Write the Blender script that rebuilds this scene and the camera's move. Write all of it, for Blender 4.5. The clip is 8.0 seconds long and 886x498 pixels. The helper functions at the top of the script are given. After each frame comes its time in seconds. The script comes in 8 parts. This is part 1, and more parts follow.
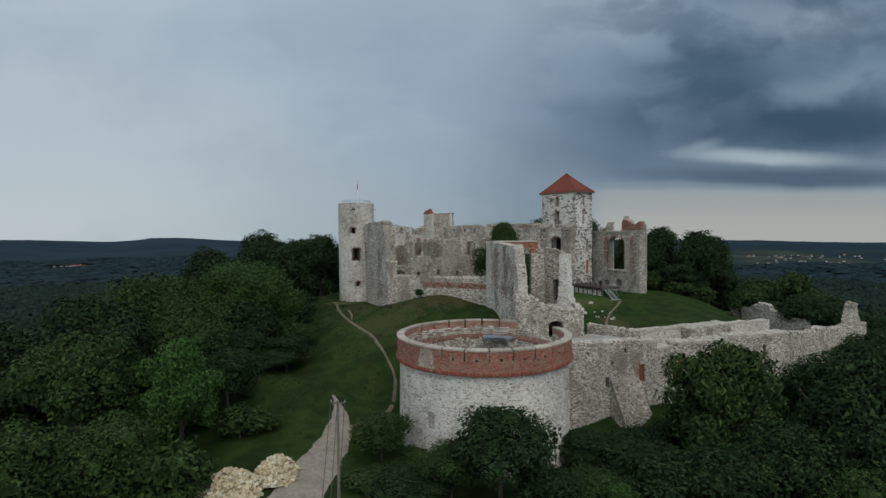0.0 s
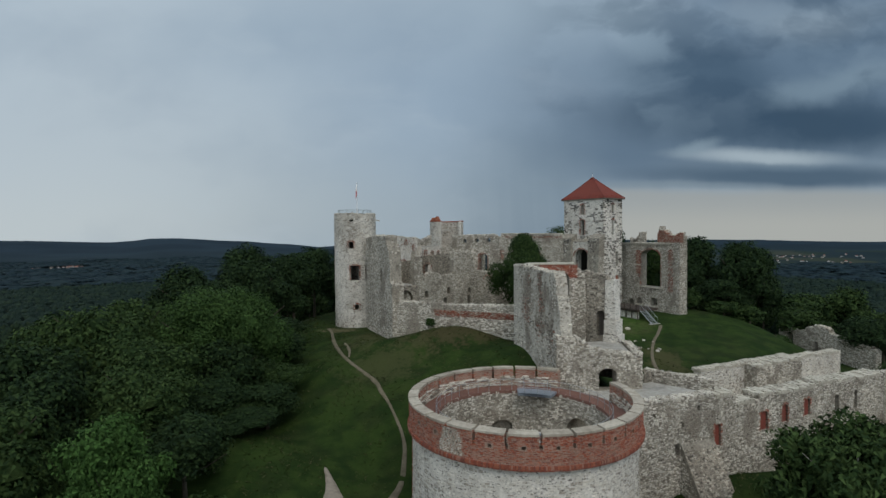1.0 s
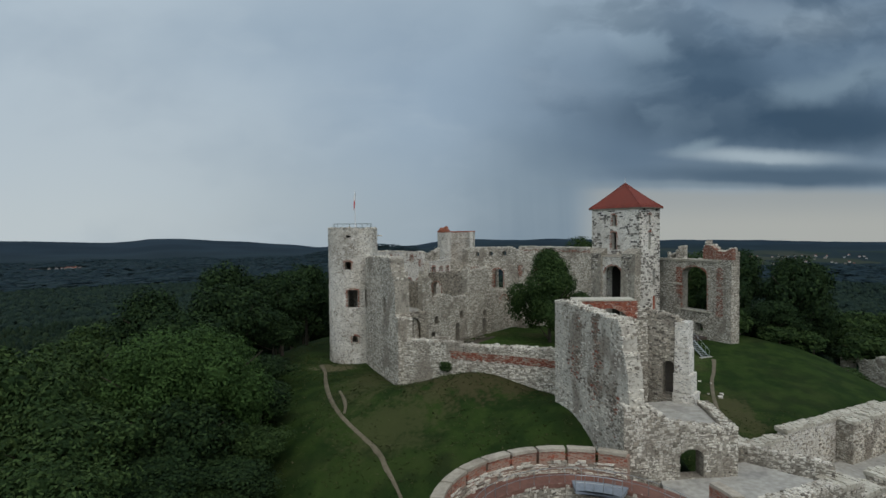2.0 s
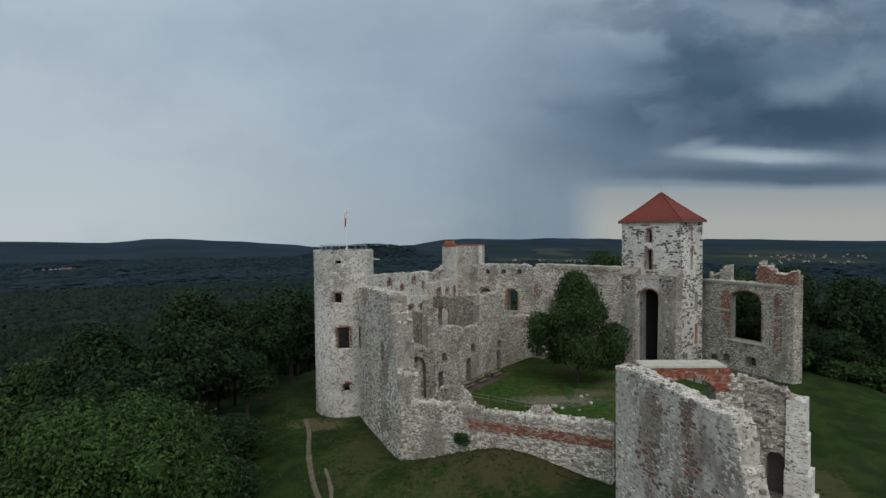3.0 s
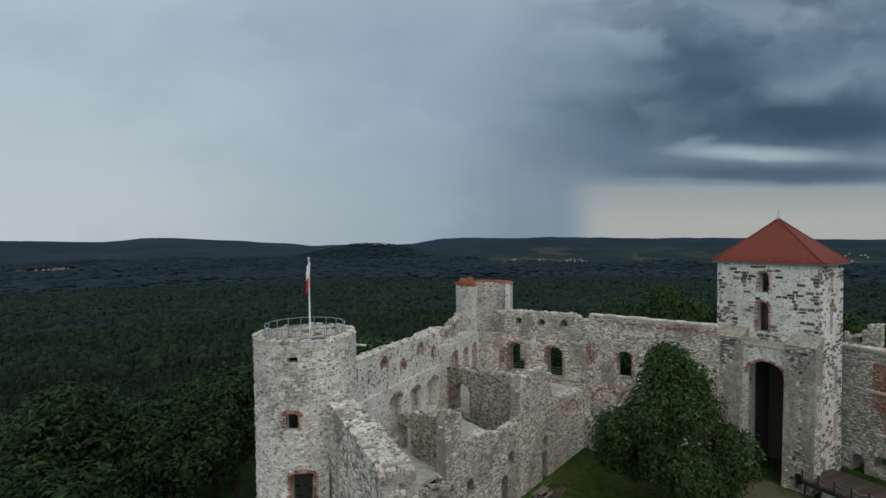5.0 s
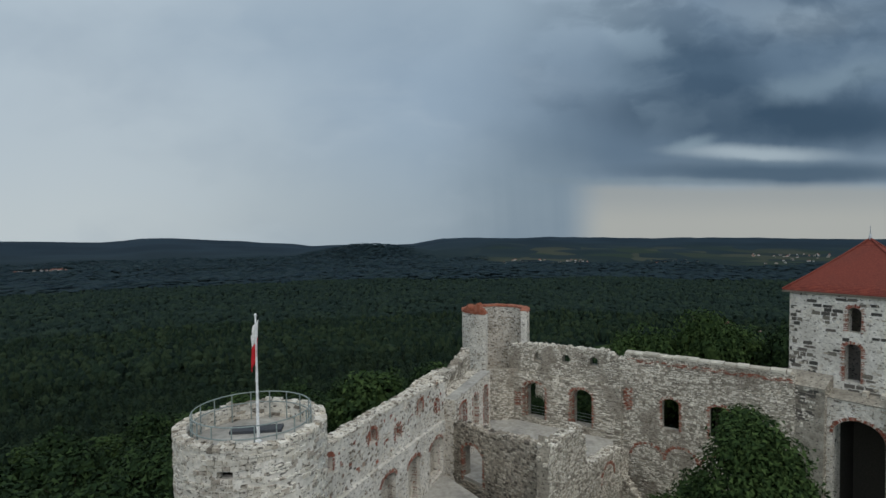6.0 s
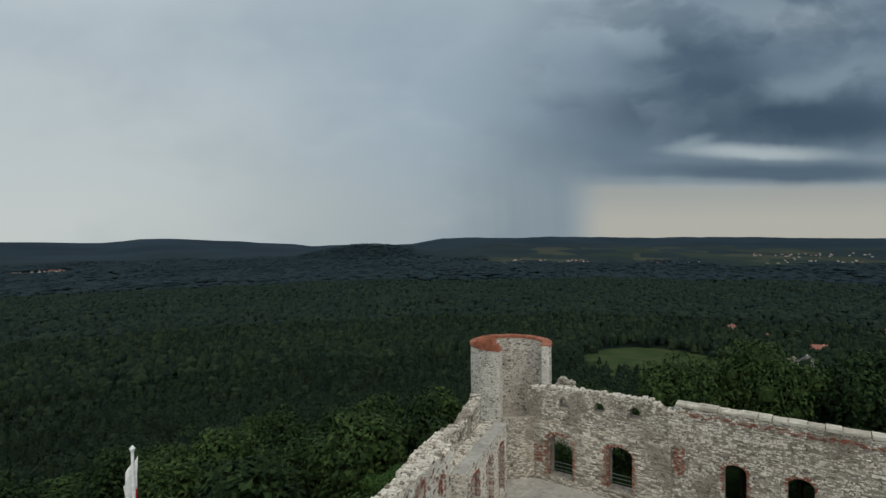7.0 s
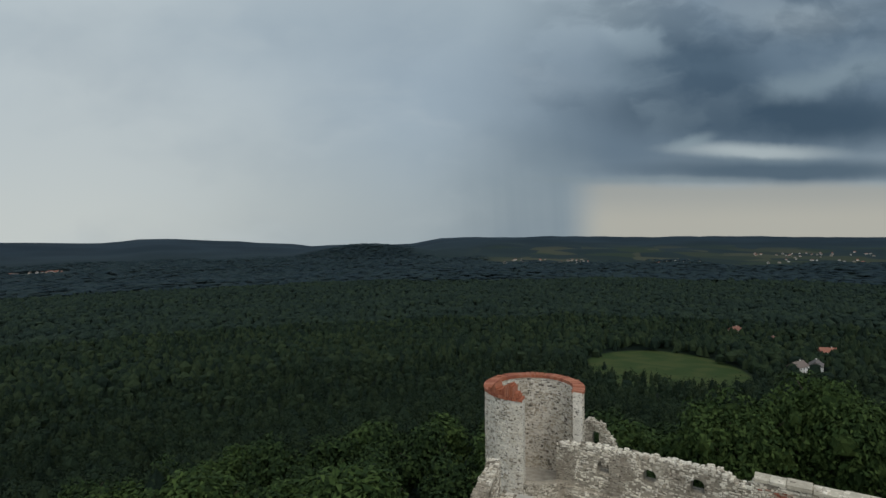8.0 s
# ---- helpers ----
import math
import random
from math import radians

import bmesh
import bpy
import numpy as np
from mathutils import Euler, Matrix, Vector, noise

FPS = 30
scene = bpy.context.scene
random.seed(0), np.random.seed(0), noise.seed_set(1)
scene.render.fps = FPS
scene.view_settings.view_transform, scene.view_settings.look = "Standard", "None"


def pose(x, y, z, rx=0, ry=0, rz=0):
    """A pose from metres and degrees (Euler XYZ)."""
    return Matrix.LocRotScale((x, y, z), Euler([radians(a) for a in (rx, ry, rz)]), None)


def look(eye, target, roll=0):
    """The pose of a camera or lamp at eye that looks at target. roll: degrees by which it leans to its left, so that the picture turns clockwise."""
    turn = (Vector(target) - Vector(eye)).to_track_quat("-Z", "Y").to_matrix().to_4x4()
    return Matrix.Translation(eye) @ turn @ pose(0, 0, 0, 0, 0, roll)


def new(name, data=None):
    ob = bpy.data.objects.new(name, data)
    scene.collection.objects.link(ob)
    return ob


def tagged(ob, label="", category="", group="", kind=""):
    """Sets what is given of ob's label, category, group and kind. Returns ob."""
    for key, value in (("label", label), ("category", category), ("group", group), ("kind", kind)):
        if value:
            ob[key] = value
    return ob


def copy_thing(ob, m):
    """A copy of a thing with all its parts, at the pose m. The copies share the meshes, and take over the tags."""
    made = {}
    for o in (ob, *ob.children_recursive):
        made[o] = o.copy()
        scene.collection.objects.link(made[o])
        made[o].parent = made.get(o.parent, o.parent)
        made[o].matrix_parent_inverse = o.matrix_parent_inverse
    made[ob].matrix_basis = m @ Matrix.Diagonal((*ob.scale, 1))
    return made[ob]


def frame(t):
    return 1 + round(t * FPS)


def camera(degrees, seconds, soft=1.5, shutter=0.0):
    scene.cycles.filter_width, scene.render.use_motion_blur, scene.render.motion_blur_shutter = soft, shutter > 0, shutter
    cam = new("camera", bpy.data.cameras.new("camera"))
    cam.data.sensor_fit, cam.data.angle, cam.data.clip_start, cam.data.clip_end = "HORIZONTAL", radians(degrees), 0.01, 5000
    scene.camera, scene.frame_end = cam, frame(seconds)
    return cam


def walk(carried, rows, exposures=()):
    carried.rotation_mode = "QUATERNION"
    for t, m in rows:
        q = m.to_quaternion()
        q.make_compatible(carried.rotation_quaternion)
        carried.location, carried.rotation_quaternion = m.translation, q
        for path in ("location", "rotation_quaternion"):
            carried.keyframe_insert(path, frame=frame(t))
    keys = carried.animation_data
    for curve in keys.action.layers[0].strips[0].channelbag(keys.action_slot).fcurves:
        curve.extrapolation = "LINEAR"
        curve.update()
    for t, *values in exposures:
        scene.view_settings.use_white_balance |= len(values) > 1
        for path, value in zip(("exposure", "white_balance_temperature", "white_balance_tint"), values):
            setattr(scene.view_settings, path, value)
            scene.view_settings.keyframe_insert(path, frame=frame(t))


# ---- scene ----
cam = camera(77.2, 8.0)
PATH = [
    (0, (-0.233, 0.202, 24.105), (-0.231, 2.201, 24.045), -0.4),
    (0.5, (-1.264, 7.785, 25.258), (-1.262, 9.784, 25.2), -0.4),
    (1, (-2.469, 15.358, 26.611), (-2.464, 17.357, 26.55), -0.5),
    (1.5, (-3.53, 22.835, 27.842), (-3.526, 24.834, 27.781), -0.5),
    (3, (-5.858, 44.204, 32.007), (-5.844, 46.203, 31.943), -0.6),
    (3.5, (-6.471, 51.337, 33.398), (-6.451, 53.336, 33.332), -0.6),
    (4, (-6.885, 58.231, 34.623), (-6.868, 60.23, 34.558), -0.6),
    (4.5, (-7.496, 64.964, 35.842), (-7.476, 66.963, 35.773), -0.6),
    (6, (-8.218, 83.893, 38.98), (-8.197, 85.892, 38.909), -0.7),
    (6.5, (-8.406, 89.666, 39.98), (-8.382, 91.664, 39.908), -0.7),
    (7, (-8.544, 95.13, 40.837), (-8.523, 97.129, 40.765), -0.8),
    (7.5, (-8.763, 100.422, 41.661), (-8.743, 102.421, 41.587), -0.8),
    (8, (-9.089, 105.589, 42.42), (-9.066, 107.588, 42.346), -0.9),
]
walk(cam, [(t, look(eye, target, roll)) for t, eye, target, roll in PATH], [(0, 0.0, 6500, 10), (4.6, 0.0, 6500, 10), (6.0, 0.0, 6500, 10), (6.5, 0.06, 6950, 10), (8, 0.06, 7000, 10)])

# ---- sky, sun ----
world = bpy.data.worlds.new("stormy_sky")
scene.world = world
world.use_nodes = True
WN, WL = world.node_tree.nodes, world.node_tree.links
WN.clear()


def wput(sock, v):
    if hasattr(v, "is_linked"):
        WL.new(v, sock)
    else:
        sock.default_value = v


def wm(op, a, b=0.0, c=0.0):
    n = WN.new("ShaderNodeMath")
    n.operation = op
    for k, v in enumerate((a, b, c)):
        wput(n.inputs[k], v)
    return n.outputs[0]


def wnoise(vec, scale, detail=4.0, rough=0.55):
    n = WN.new("ShaderNodeTexNoise")
    n.inputs["Scale"].default_value, n.inputs["Detail"].default_value, n.inputs["Roughness"].default_value = scale, detail, rough
    WL.new(vec, n.inputs["Vector"])
    return n.outputs["Fac"]


def wmix(fac, a, b):
    n = WN.new("ShaderNodeMix")
    n.data_type = "RGBA"
    wput(n.inputs["Factor"], fac)
    for sock, v in ((n.inputs[6], a), (n.inputs[7], b)):
        wput(sock, (*v, 1) if isinstance(v, tuple) else v)
    return n.outputs[2]


def wstep(v, lo, hi):
    n = WN.new("ShaderNodeMapRange")
    n.interpolation_type = "SMOOTHSTEP"
    wput(n.inputs[0], v)
    n.inputs[1].default_value, n.inputs[2].default_value = lo, hi
    return n.outputs[0]


def wvec(x, y, z):
    n = WN.new("ShaderNodeCombineXYZ")
    for k, v in enumerate((x, y, z)):
        wput(n.inputs[k], v)
    return n.outputs[0]


def srgb(r, g, b):
    return tuple((c / 255 / 12.92 if c < 10.3 else ((c / 255 + 0.055) / 1.055) ** 2.4) for c in (r, g, b))


coord = WN.new("ShaderNodeTexCoord")
split = WN.new("ShaderNodeSeparateXYZ")
WL.new(coord.outputs["Generated"], split.inputs[0])
SX, SY, SZ = split.outputs
# tangent-plane directions of the northern sky: U to the east, V upwards
NORTH = wm("MAXIMUM", SY, 0.2)
U, V_ = wm("DIVIDE", SX, NORTH), wm("DIVIDE", SZ, NORTH)
warp_a = wm("SUBTRACT", wnoise(wvec(U, V_, 0.0), 3.2, 3, 0.5), 0.5)
warp_b = wm("SUBTRACT", wnoise(wvec(wm("ADD", U, 7.3), V_, 2.0), 3.6, 3, 0.5), 0.5)
curl_a = wm("SUBTRACT", wnoise(wvec(U, V_, 4.0), 11.0, 4, 0.55), 0.5)
curl_b = wm("SUBTRACT", wnoise(wvec(U, V_, 8.0), 13.0, 4, 0.55), 0.5)
UW = wm("ADD", U, wm("ADD", wm("MULTIPLY", warp_a, 0.16), wm("MULTIPLY", curl_a, 0.060)))
VW = wm("ADD", V_, wm("ADD", wm("MULTIPLY", warp_b, 0.055), wm("MULTIPLY", curl_b, 0.026)))


def cloud(u, v, su, sv, soft=1.0, lean=0.0, warped=1.0):
    """A soft cloud mass round the direction u, v."""
    du = wm("SUBTRACT", wm("ADD", wm("MULTIPLY", UW, warped), wm("MULTIPLY", U, 1.0 - warped)), u)
    dv = wm("SUBTRACT", wm("ADD", wm("MULTIPLY", VW, warped), wm("MULTIPLY", V_, 1.0 - warped)), v)
    dv = wm("SUBTRACT", dv, wm("MULTIPLY", du, lean))
    r = wm("SQRT", wm("ADD", wm("POWER", wm("ABSOLUTE", wm("DIVIDE", du, su)), 2), wm("POWER", wm("ABSOLUTE", wm("DIVIDE", dv, sv)), 2)))
    return wstep(r, 1.0 + soft * 0.5, max(0.0, 1.0 - soft))


def dim(m, k):
    return wm("MULTIPLY", m, k)


low, high = wmix(wstep(U, -0.70, 0.02), srgb(192, 196, 197), srgb(156, 166, 174)), wmix(wstep(U, -0.7, 0.75), srgb(180, 190, 199), srgb(130, 148, 166))
sky = wmix(wstep(V_, -0.01, 0.32), low, high)
# the smooth grey overcast of the west, with faint folds
sky = wmix(dim(cloud(-0.66, 0.22, 0.34, 0.20, 1.0), 0.55), sky, srgb(182, 189, 195))
sky = wmix(dim(cloud(-0.28, 0.36, 0.26, 0.08, 1.0, 0.1), 0.55), sky, srgb(148, 163, 178))
sky = wmix(dim(cloud(-0.02, 0.22, 0.20, 0.15, 1.0), 0.50), sky, srgb(146, 163, 181))
sky = wmix(dim(wstep(wnoise(wvec(UW, wm("MULTIPLY", VW, 1.6), 1.0), 3.0, 4, 0.5), 0.44, 0.70), 0.20), sky, srgb(120, 137, 156))
sky = wmix(dim(wstep(wnoise(wvec(UW, wm("MULTIPLY", VW, 2.2), 5.0), 4.2, 4, 0.5), 0.48, 0.72), 0.24), sky, srgb(184, 192, 199))
sky = wmix(dim(cloud(0.20, 0.40, 0.22, 0.09, 0.9), 0.55), sky, srgb(160, 174, 186))
# the storm cloud of the north-east
sky = wmix(dim(cloud(0.24, 0.20, 0.20, 0.17, 1.0), 0.60), sky, srgb(112, 130, 149))
sky = wmix(dim(cloud(0.66, 0.235, 0.42, 0.185, 0.65), 0.88), sky, srgb(92, 111, 130))
sky = wmix(dim(cloud(0.33, 0.135, 0.20, 0.065, 0.9, -0.05), 0.70), sky, srgb(84, 103, 122))
sky = wmix(dim(cloud(0.62, 0.192, 0.36, 0.058, 0.75, -0.06), 0.94), sky, srgb(54, 74, 93))
sky = wmix(dim(cloud(0.46, 0.285, 0.15, 0.060, 0.7, -0.15), 0.80), sky, srgb(68, 88, 107))
sky = wmix(dim(cloud(0.62, 0.440, 0.36, 0.050, 0.8), 0.65), sky, srgb(82, 100, 118))
sky = wmix(dim(cloud(0.315, 0.385, 0.080, 0.055, 0.7, -0.6), 0.75), sky, srgb(152, 167, 180))
sky = wmix(dim(cloud(0.36, 0.340, 0.055, 0.028, 0.8, -0.4), 0.55), sky, srgb(128, 145, 160))
sky = wmix(dim(cloud(0.665, 0.368, 0.135, 0.036, 0.8, 0.05), 0.9), sky, srgb(138, 152, 165))
sky = wmix(dim(cloud(0.73, 0.262, 0.18, 0.028, 0.85, 0.20), 0.88), sky, srgb(120, 137, 151))
sky = wmix(dim(cloud(0.57, 0.325, 0.12, 0.018, 0.9, 0.1), 0.45), sky, srgb(104, 121, 138))
folds = wm("MULTIPLY", wstep(wnoise(wvec(UW, wm("MULTIPLY", VW, 1.7), 9.0), 6.5, 5, 0.5), 0.47, 0.64), wm("MULTIPLY", wstep(U, 0.12, 0.40), wstep(V_, 0.13, 0.22)))
sky = wmix(dim(folds, 0.34), sky, srgb(126, 143, 158))
gloom = wm("MULTIPLY", wstep(wnoise(wvec(UW, wm("MULTIPLY", VW, 1.9), 14.0), 5.0, 5, 0.5), 0.46, 0.62), wm("MULTIPLY", wstep(U, 0.08, 0.36), wstep(V_, 0.10, 0.17)))
sky = wmix(dim(gloom, 0.45), sky, srgb(58, 78, 98))
# rain falling from its edge, the clear strip under it and the bright slit in it
rain = wm("MULTIPLY", wstep(U, -0.06, 0.16), wm("MULTIPLY", wstep(U, 0.33, 0.23), wstep(V_, 0.24, 0.03)))
streaks = wnoise(wvec(wm("MULTIPLY", wm("ADD", U, wm("MULTIPLY", V_, 0.06)), 26.0), wm("MULTIPLY", V_, 1.2), 0.0), 1.0, 3)
sky = wmix(wm("MULTIPLY", rain, wm("ADD", 0.50, wm("MULTIPLY", streaks, 0.40))), sky, srgb(116, 131, 144))
sky = wmix(dim(cloud(0.64, 0.094, 0.32, 0.022, 0.7, -0.02, 0.4), 0.9), sky, srgb(72, 91, 109))
glow_band = wm("MULTIPLY", wstep(U, 0.225, 0.315), wstep(wm("ADD", V_, wm("ADD", wm("MULTIPLY", warp_a, 0.02), wm("MULTIPLY", U, 0.018))), 0.092, 0.068))
sky = wmix(dim(glow_band, 0.93), sky, wmix(wstep(V_, 0.0, 0.065), srgb(174, 171, 164), srgb(157, 158, 157)))
sky = wmix(dim(cloud(0.40, 0.082, 0.22, 0.0075, 0.9, -0.02, 0.3), 0.6), sky, srgb(126, 138, 147))
sky = wmix(dim(cloud(0.575, 0.130, 0.150, 0.0150, 0.85, -0.045, 0.45), 0.95), sky, srgb(164, 174, 181))
sky = wmix(dim(cloud(0.600, 0.114, 0.120, 0.007, 0.9, -0.03, 0.5), 0.6), sky, srgb(92, 110, 126))
sky = wmix(dim(cloud(0.462, 0.148, 0.040, 0.014, 0.9, 0.2, 0.8), 0.7), sky, srgb(134, 149, 160))
# behind the camera the cloud is thinner, and the light comes from there
thin = wm("MULTIPLY", wstep(SY, 0.35, -0.75), wstep(SZ, -0.05, 0.35))
sky = wmix(thin, sky, (0.94, 0.99, 1.03))
tint = WN.new("ShaderNodeMix")
tint.data_type, tint.blend_type = "RGBA", "MULTIPLY"
tint.inputs["Factor"].default_value = 1.0
WL.new(sky, tint.inputs[6])
tint.inputs[7].default_value = (0.93, 1.0, 1.035, 1)
air = WN.new("ShaderNodeTexSky")
air.sky_type, air.sun_disc, air.sun_elevation, air.sun_rotation = "NISHITA", False, radians(51), radians(160)
bg, veil, both, wout = WN.new("ShaderNodeBackground"), WN.new("ShaderNodeBackground"), WN.new("ShaderNodeAddShader"), WN.new("ShaderNodeOutputWorld")
WL.new(tint.outputs[2], bg.inputs[0])
WL.new(air.outputs[0], veil.inputs[0])
bg.inputs[1].default_value, veil.inputs[1].default_value = 0.98, 0.002
WL.new(bg.outputs[0], both.inputs[0])
WL.new(veil.outputs[0], both.inputs[1])
WL.new(both.outputs[0], wout.inputs[0])
sun = new("sun", bpy.data.lights.new("sun", "SUN"))
sun.data.energy, sun.data.angle, sun.data.color = 0.95, radians(35), (1.0, 0.94, 0.85)
sun.matrix_world = look((28, -75, 110), (0, 0, 0))


# ---- materials ----
def material(name, stops, rough=0.85, grain=9.0, stain=0.35, stain_scale=0.35, stain_col=(0.12, 0.11, 0.09), bump=0.5, random=True, metal=0.0, specular=0.3, pits=0.0, pit_scale=4.5, patch=0.0, weather=0.0):
    """Colours drawn at random from the stops for every piece, with grain, stains and relief at world size."""
    m = bpy.data.materials.new(name)
    m.use_nodes = True
    N, L = m.node_tree.nodes, m.node_tree.links
    b = N["Principled BSDF"]
    b.inputs["Roughness"].default_value, b.inputs["Metallic"].default_value = rough, metal
    b.inputs["Specular IOR Level"].default_value = specular
    geo, info = N.new("ShaderNodeNewGeometry"), N.new("ShaderNodeObjectInfo")

    def tex(scale, detail=4.0, stretch=None):
        n = N.new("ShaderNodeTexNoise")
        n.inputs["Scale"].default_value, n.inputs["Detail"].default_value, n.inputs["Roughness"].default_value = scale, detail, 0.6
        if stretch:
            v = N.new("ShaderNodeVectorMath")
            v.operation = "MULTIPLY"
            v.inputs[1].default_value = stretch
            L.new(geo.outputs["Position"], v.inputs[0])
            L.new(v.outputs[0], n.inputs["Vector"])
        else:
            L.new(geo.outputs["Position"], n.inputs["Vector"])
        return n.outputs["Fac"]

    fine, wide = tex(grain), tex(stain_scale, 6.0, (1, 1, 0.45))
    pick = N.new("ShaderNodeMath")
    pick.operation = "FRACT"
    mixer = N.new("ShaderNodeMath")
    mixer.operation = "ADD"
    if random:
        L.new(geo.outputs["Random Per Island"], mixer.inputs[0])
        L.new(info.outputs["Random"], mixer.inputs[1])
    else:
        L.new(tex(grain * 0.3), mixer.inputs[0])
        mixer.inputs[1].default_value = 0.0
    L.new(mixer.outputs[0], pick.inputs[0])
    ramp = N.new("ShaderNodeValToRGB")
    e = ramp.color_ramp.elements
    lo, hi = (0.0, 1.0) if random else (0.3, 0.7)
    for k, c in enumerate(stops):
        at = lo + (hi - lo) * k / max(1, len(stops) - 1)
        el = e[k] if k < 2 else e.new(at)
        el.position, el.color = at, (*c, 1)
    if random:
        ramp.color_ramp.interpolation = "CONSTANT"
        for k, el in enumerate(e):
            el.position = k / len(stops)
    L.new(pick.outputs[0], ramp.inputs[0])

    def blend(fac, a, bb, mode="MIX"):
        n = N.new("ShaderNodeMix")
        n.data_type, n.blend_type = "RGBA", mode
        L.new(fac, n.inputs["Factor"]) if hasattr(fac, "is_linked") else setattr(n.inputs["Factor"], "default_value", fac)
        for sock, v in ((n.inputs[6], a), (n.inputs[7], bb)):
            if isinstance(v, tuple):
                sock.default_value = (*v, 1)
            else:
                L.new(v, sock)
        return n.outputs[2]

    def ranged(v, lo_, hi_, top):
        n = N.new("ShaderNodeMapRange")
        n.interpolation_type = "SMOOTHSTEP"
        L.new(v, n.inputs[0])
        n.inputs[1].default_value, n.inputs[2].default_value, n.inputs[4].default_value = lo_, hi_, top
        return n.outputs[0]

    col = blend(ranged(wide, 0.46, 0.70, stain), ramp.outputs[0], stain_col)
    broad = N.new("ShaderNodeMapRange")
    L.new(tex(0.16, 5.0), broad.inputs[0])
    broad.inputs[1].default_value, broad.inputs[2].default_value, broad.inputs[3].default_value, broad.inputs[4].default_value = 0.32, 0.68, 1.0 - weather, 1.0 + weather * 0.7
    shade = N.new("ShaderNodeCombineColor")
    for k in range(3):
        L.new(broad.outputs[0], shade.inputs[k])
    if weather:
        col = blend(1.0, col, shade.outputs[0], "MULTIPLY")
    if patch:
        col = blend(ranged(tex(0.30, 7.0, (1, 1, 0.7)), 0.555, 0.62, patch), col, (0.23, 0.195, 0.155))
    grey = N.new("ShaderNodeMapRange")
    L.new(fine, grey.inputs[0])
    grey.inputs[1].default_value, grey.inputs[2].default_value, grey.inputs[3].default_value, grey.inputs[4].default_value = 0.25, 0.75, 0.72, 1.22
    tone = N.new("ShaderNodeCombineColor")
    for k in range(3):
        L.new(grey.outputs[0], tone.inputs[k])
    col = blend(1.0, col, tone.outputs[0], "MULTIPLY")
    if pits:
        col = blend(ranged(tex(pit_scale, 3.0, (1, 1, 1.9)), 0.585, 0.628, pits), col, (0.060, 0.051, 0.041))
    L.new(col, b.inputs["Base Color"])
    if bump:
        bn = N.new("ShaderNodeBump")
        bn.inputs["Strength"].default_value, bn.inputs["Distance"].default_value = bump, 0.05 if grain > 2 else 0.6
        L.new(fine, bn.inputs["Height"])
        L.new(bn.outputs[0], b.inputs["Normal"])
    return m


STONE = material("limestone", [(0.70, 0.65, 0.565), (0.63, 0.58, 0.50), (0.75, 0.70, 0.615), (0.56, 0.51, 0.43), (0.70, 0.645, 0.56), (0.65, 0.60, 0.515), (0.72, 0.67, 0.585), (0.22, 0.19, 0.155), (0.64, 0.585, 0.50), (0.42, 0.37, 0.30), (0.70, 0.65, 0.565), (0.60, 0.545, 0.46)], pits=0.94, pit_scale=4.4, stain=0.55, stain_col=(0.27, 0.23, 0.18), stain_scale=0.45, patch=0.75, weather=0.18)
PALESTONE = material("pale_limewashed_stone", [(0.66, 0.618, 0.545), (0.60, 0.555, 0.48), (0.72, 0.675, 0.60), (0.54, 0.495, 0.42), (0.64, 0.598, 0.525), (0.40, 0.355, 0.30), (0.69, 0.645, 0.57)], pits=0.8, pit_scale=3.8, stain=0.5, stain_col=(0.26, 0.225, 0.18), stain_scale=0.45, patch=0.6, weather=0.18)
MORTAR = material("lime_mortar", [(0.21, 0.185, 0.15), (0.43, 0.39, 0.325)], pits=0.85, random=False, stain=0.5, stain_col=(0.20, 0.172, 0.136), grain=5.0, patch=0.4, weather=0.2)
RUBBLE = material("weathered_rubble", [(0.50, 0.445, 0.365), (0.36, 0.31, 0.25), (0.60, 0.54, 0.45), (0.14, 0.12, 0.10), (0.45, 0.39, 0.315)], pits=0.75, stain=0.5, weather=0.25)
DARKRUBBLE = material("dark_exposed_rubble", [(0.17, 0.135, 0.105), (0.12, 0.10, 0.08), (0.24, 0.19, 0.15), (0.30, 0.26, 0.21)], stain=0.4)
PLASTER = material("whitewashed_plaster", [(0.76, 0.72, 0.66), (0.60, 0.56, 0.49)], pits=0.85, pit_scale=3.6, random=False, stain=0.4, stain_col=(0.36, 0.325, 0.28), grain=4.0, weather=0.16)
# real dark stones; the same colour also paints shade in recesses
DARKSTONE_AND_SHADE = material("dark_fieldstone_and_shade", [(0.085, 0.077, 0.067), (0.12, 0.105, 0.09), (0.06, 0.056, 0.05), (0.17, 0.15, 0.125)], stain=0.2)
SLAB = material("sandstone_coping", [(0.50, 0.46, 0.38), (0.44, 0.40, 0.33), (0.55, 0.51, 0.43)], stain=0.35, stain_col=(0.22, 0.20, 0.16), grain=3.0)
GREYPLASTER = material("stained_grey_plaster", [(0.56, 0.52, 0.45), (0.44, 0.405, 0.345)], pits=0.75, pit_scale=3.0, random=False, patch=0.7, stain=0.75, stain_scale=0.5, stain_col=(0.17, 0.135, 0.105), grain=4.0)
BROWNSLAB = material("brown_weathered_coping", [(0.43, 0.38, 0.31), (0.37, 0.325, 0.26), (0.48, 0.43, 0.35)], stain=0.45, stain_col=(0.17, 0.13, 0.10), grain=3.0)
CONCRETE = material("grey_screed", [(0.34, 0.32, 0.285), (0.45, 0.425, 0.38)], random=False, stain=0.4, stain_col=(0.16, 0.155, 0.15), grain=2.2, bump=0.15)
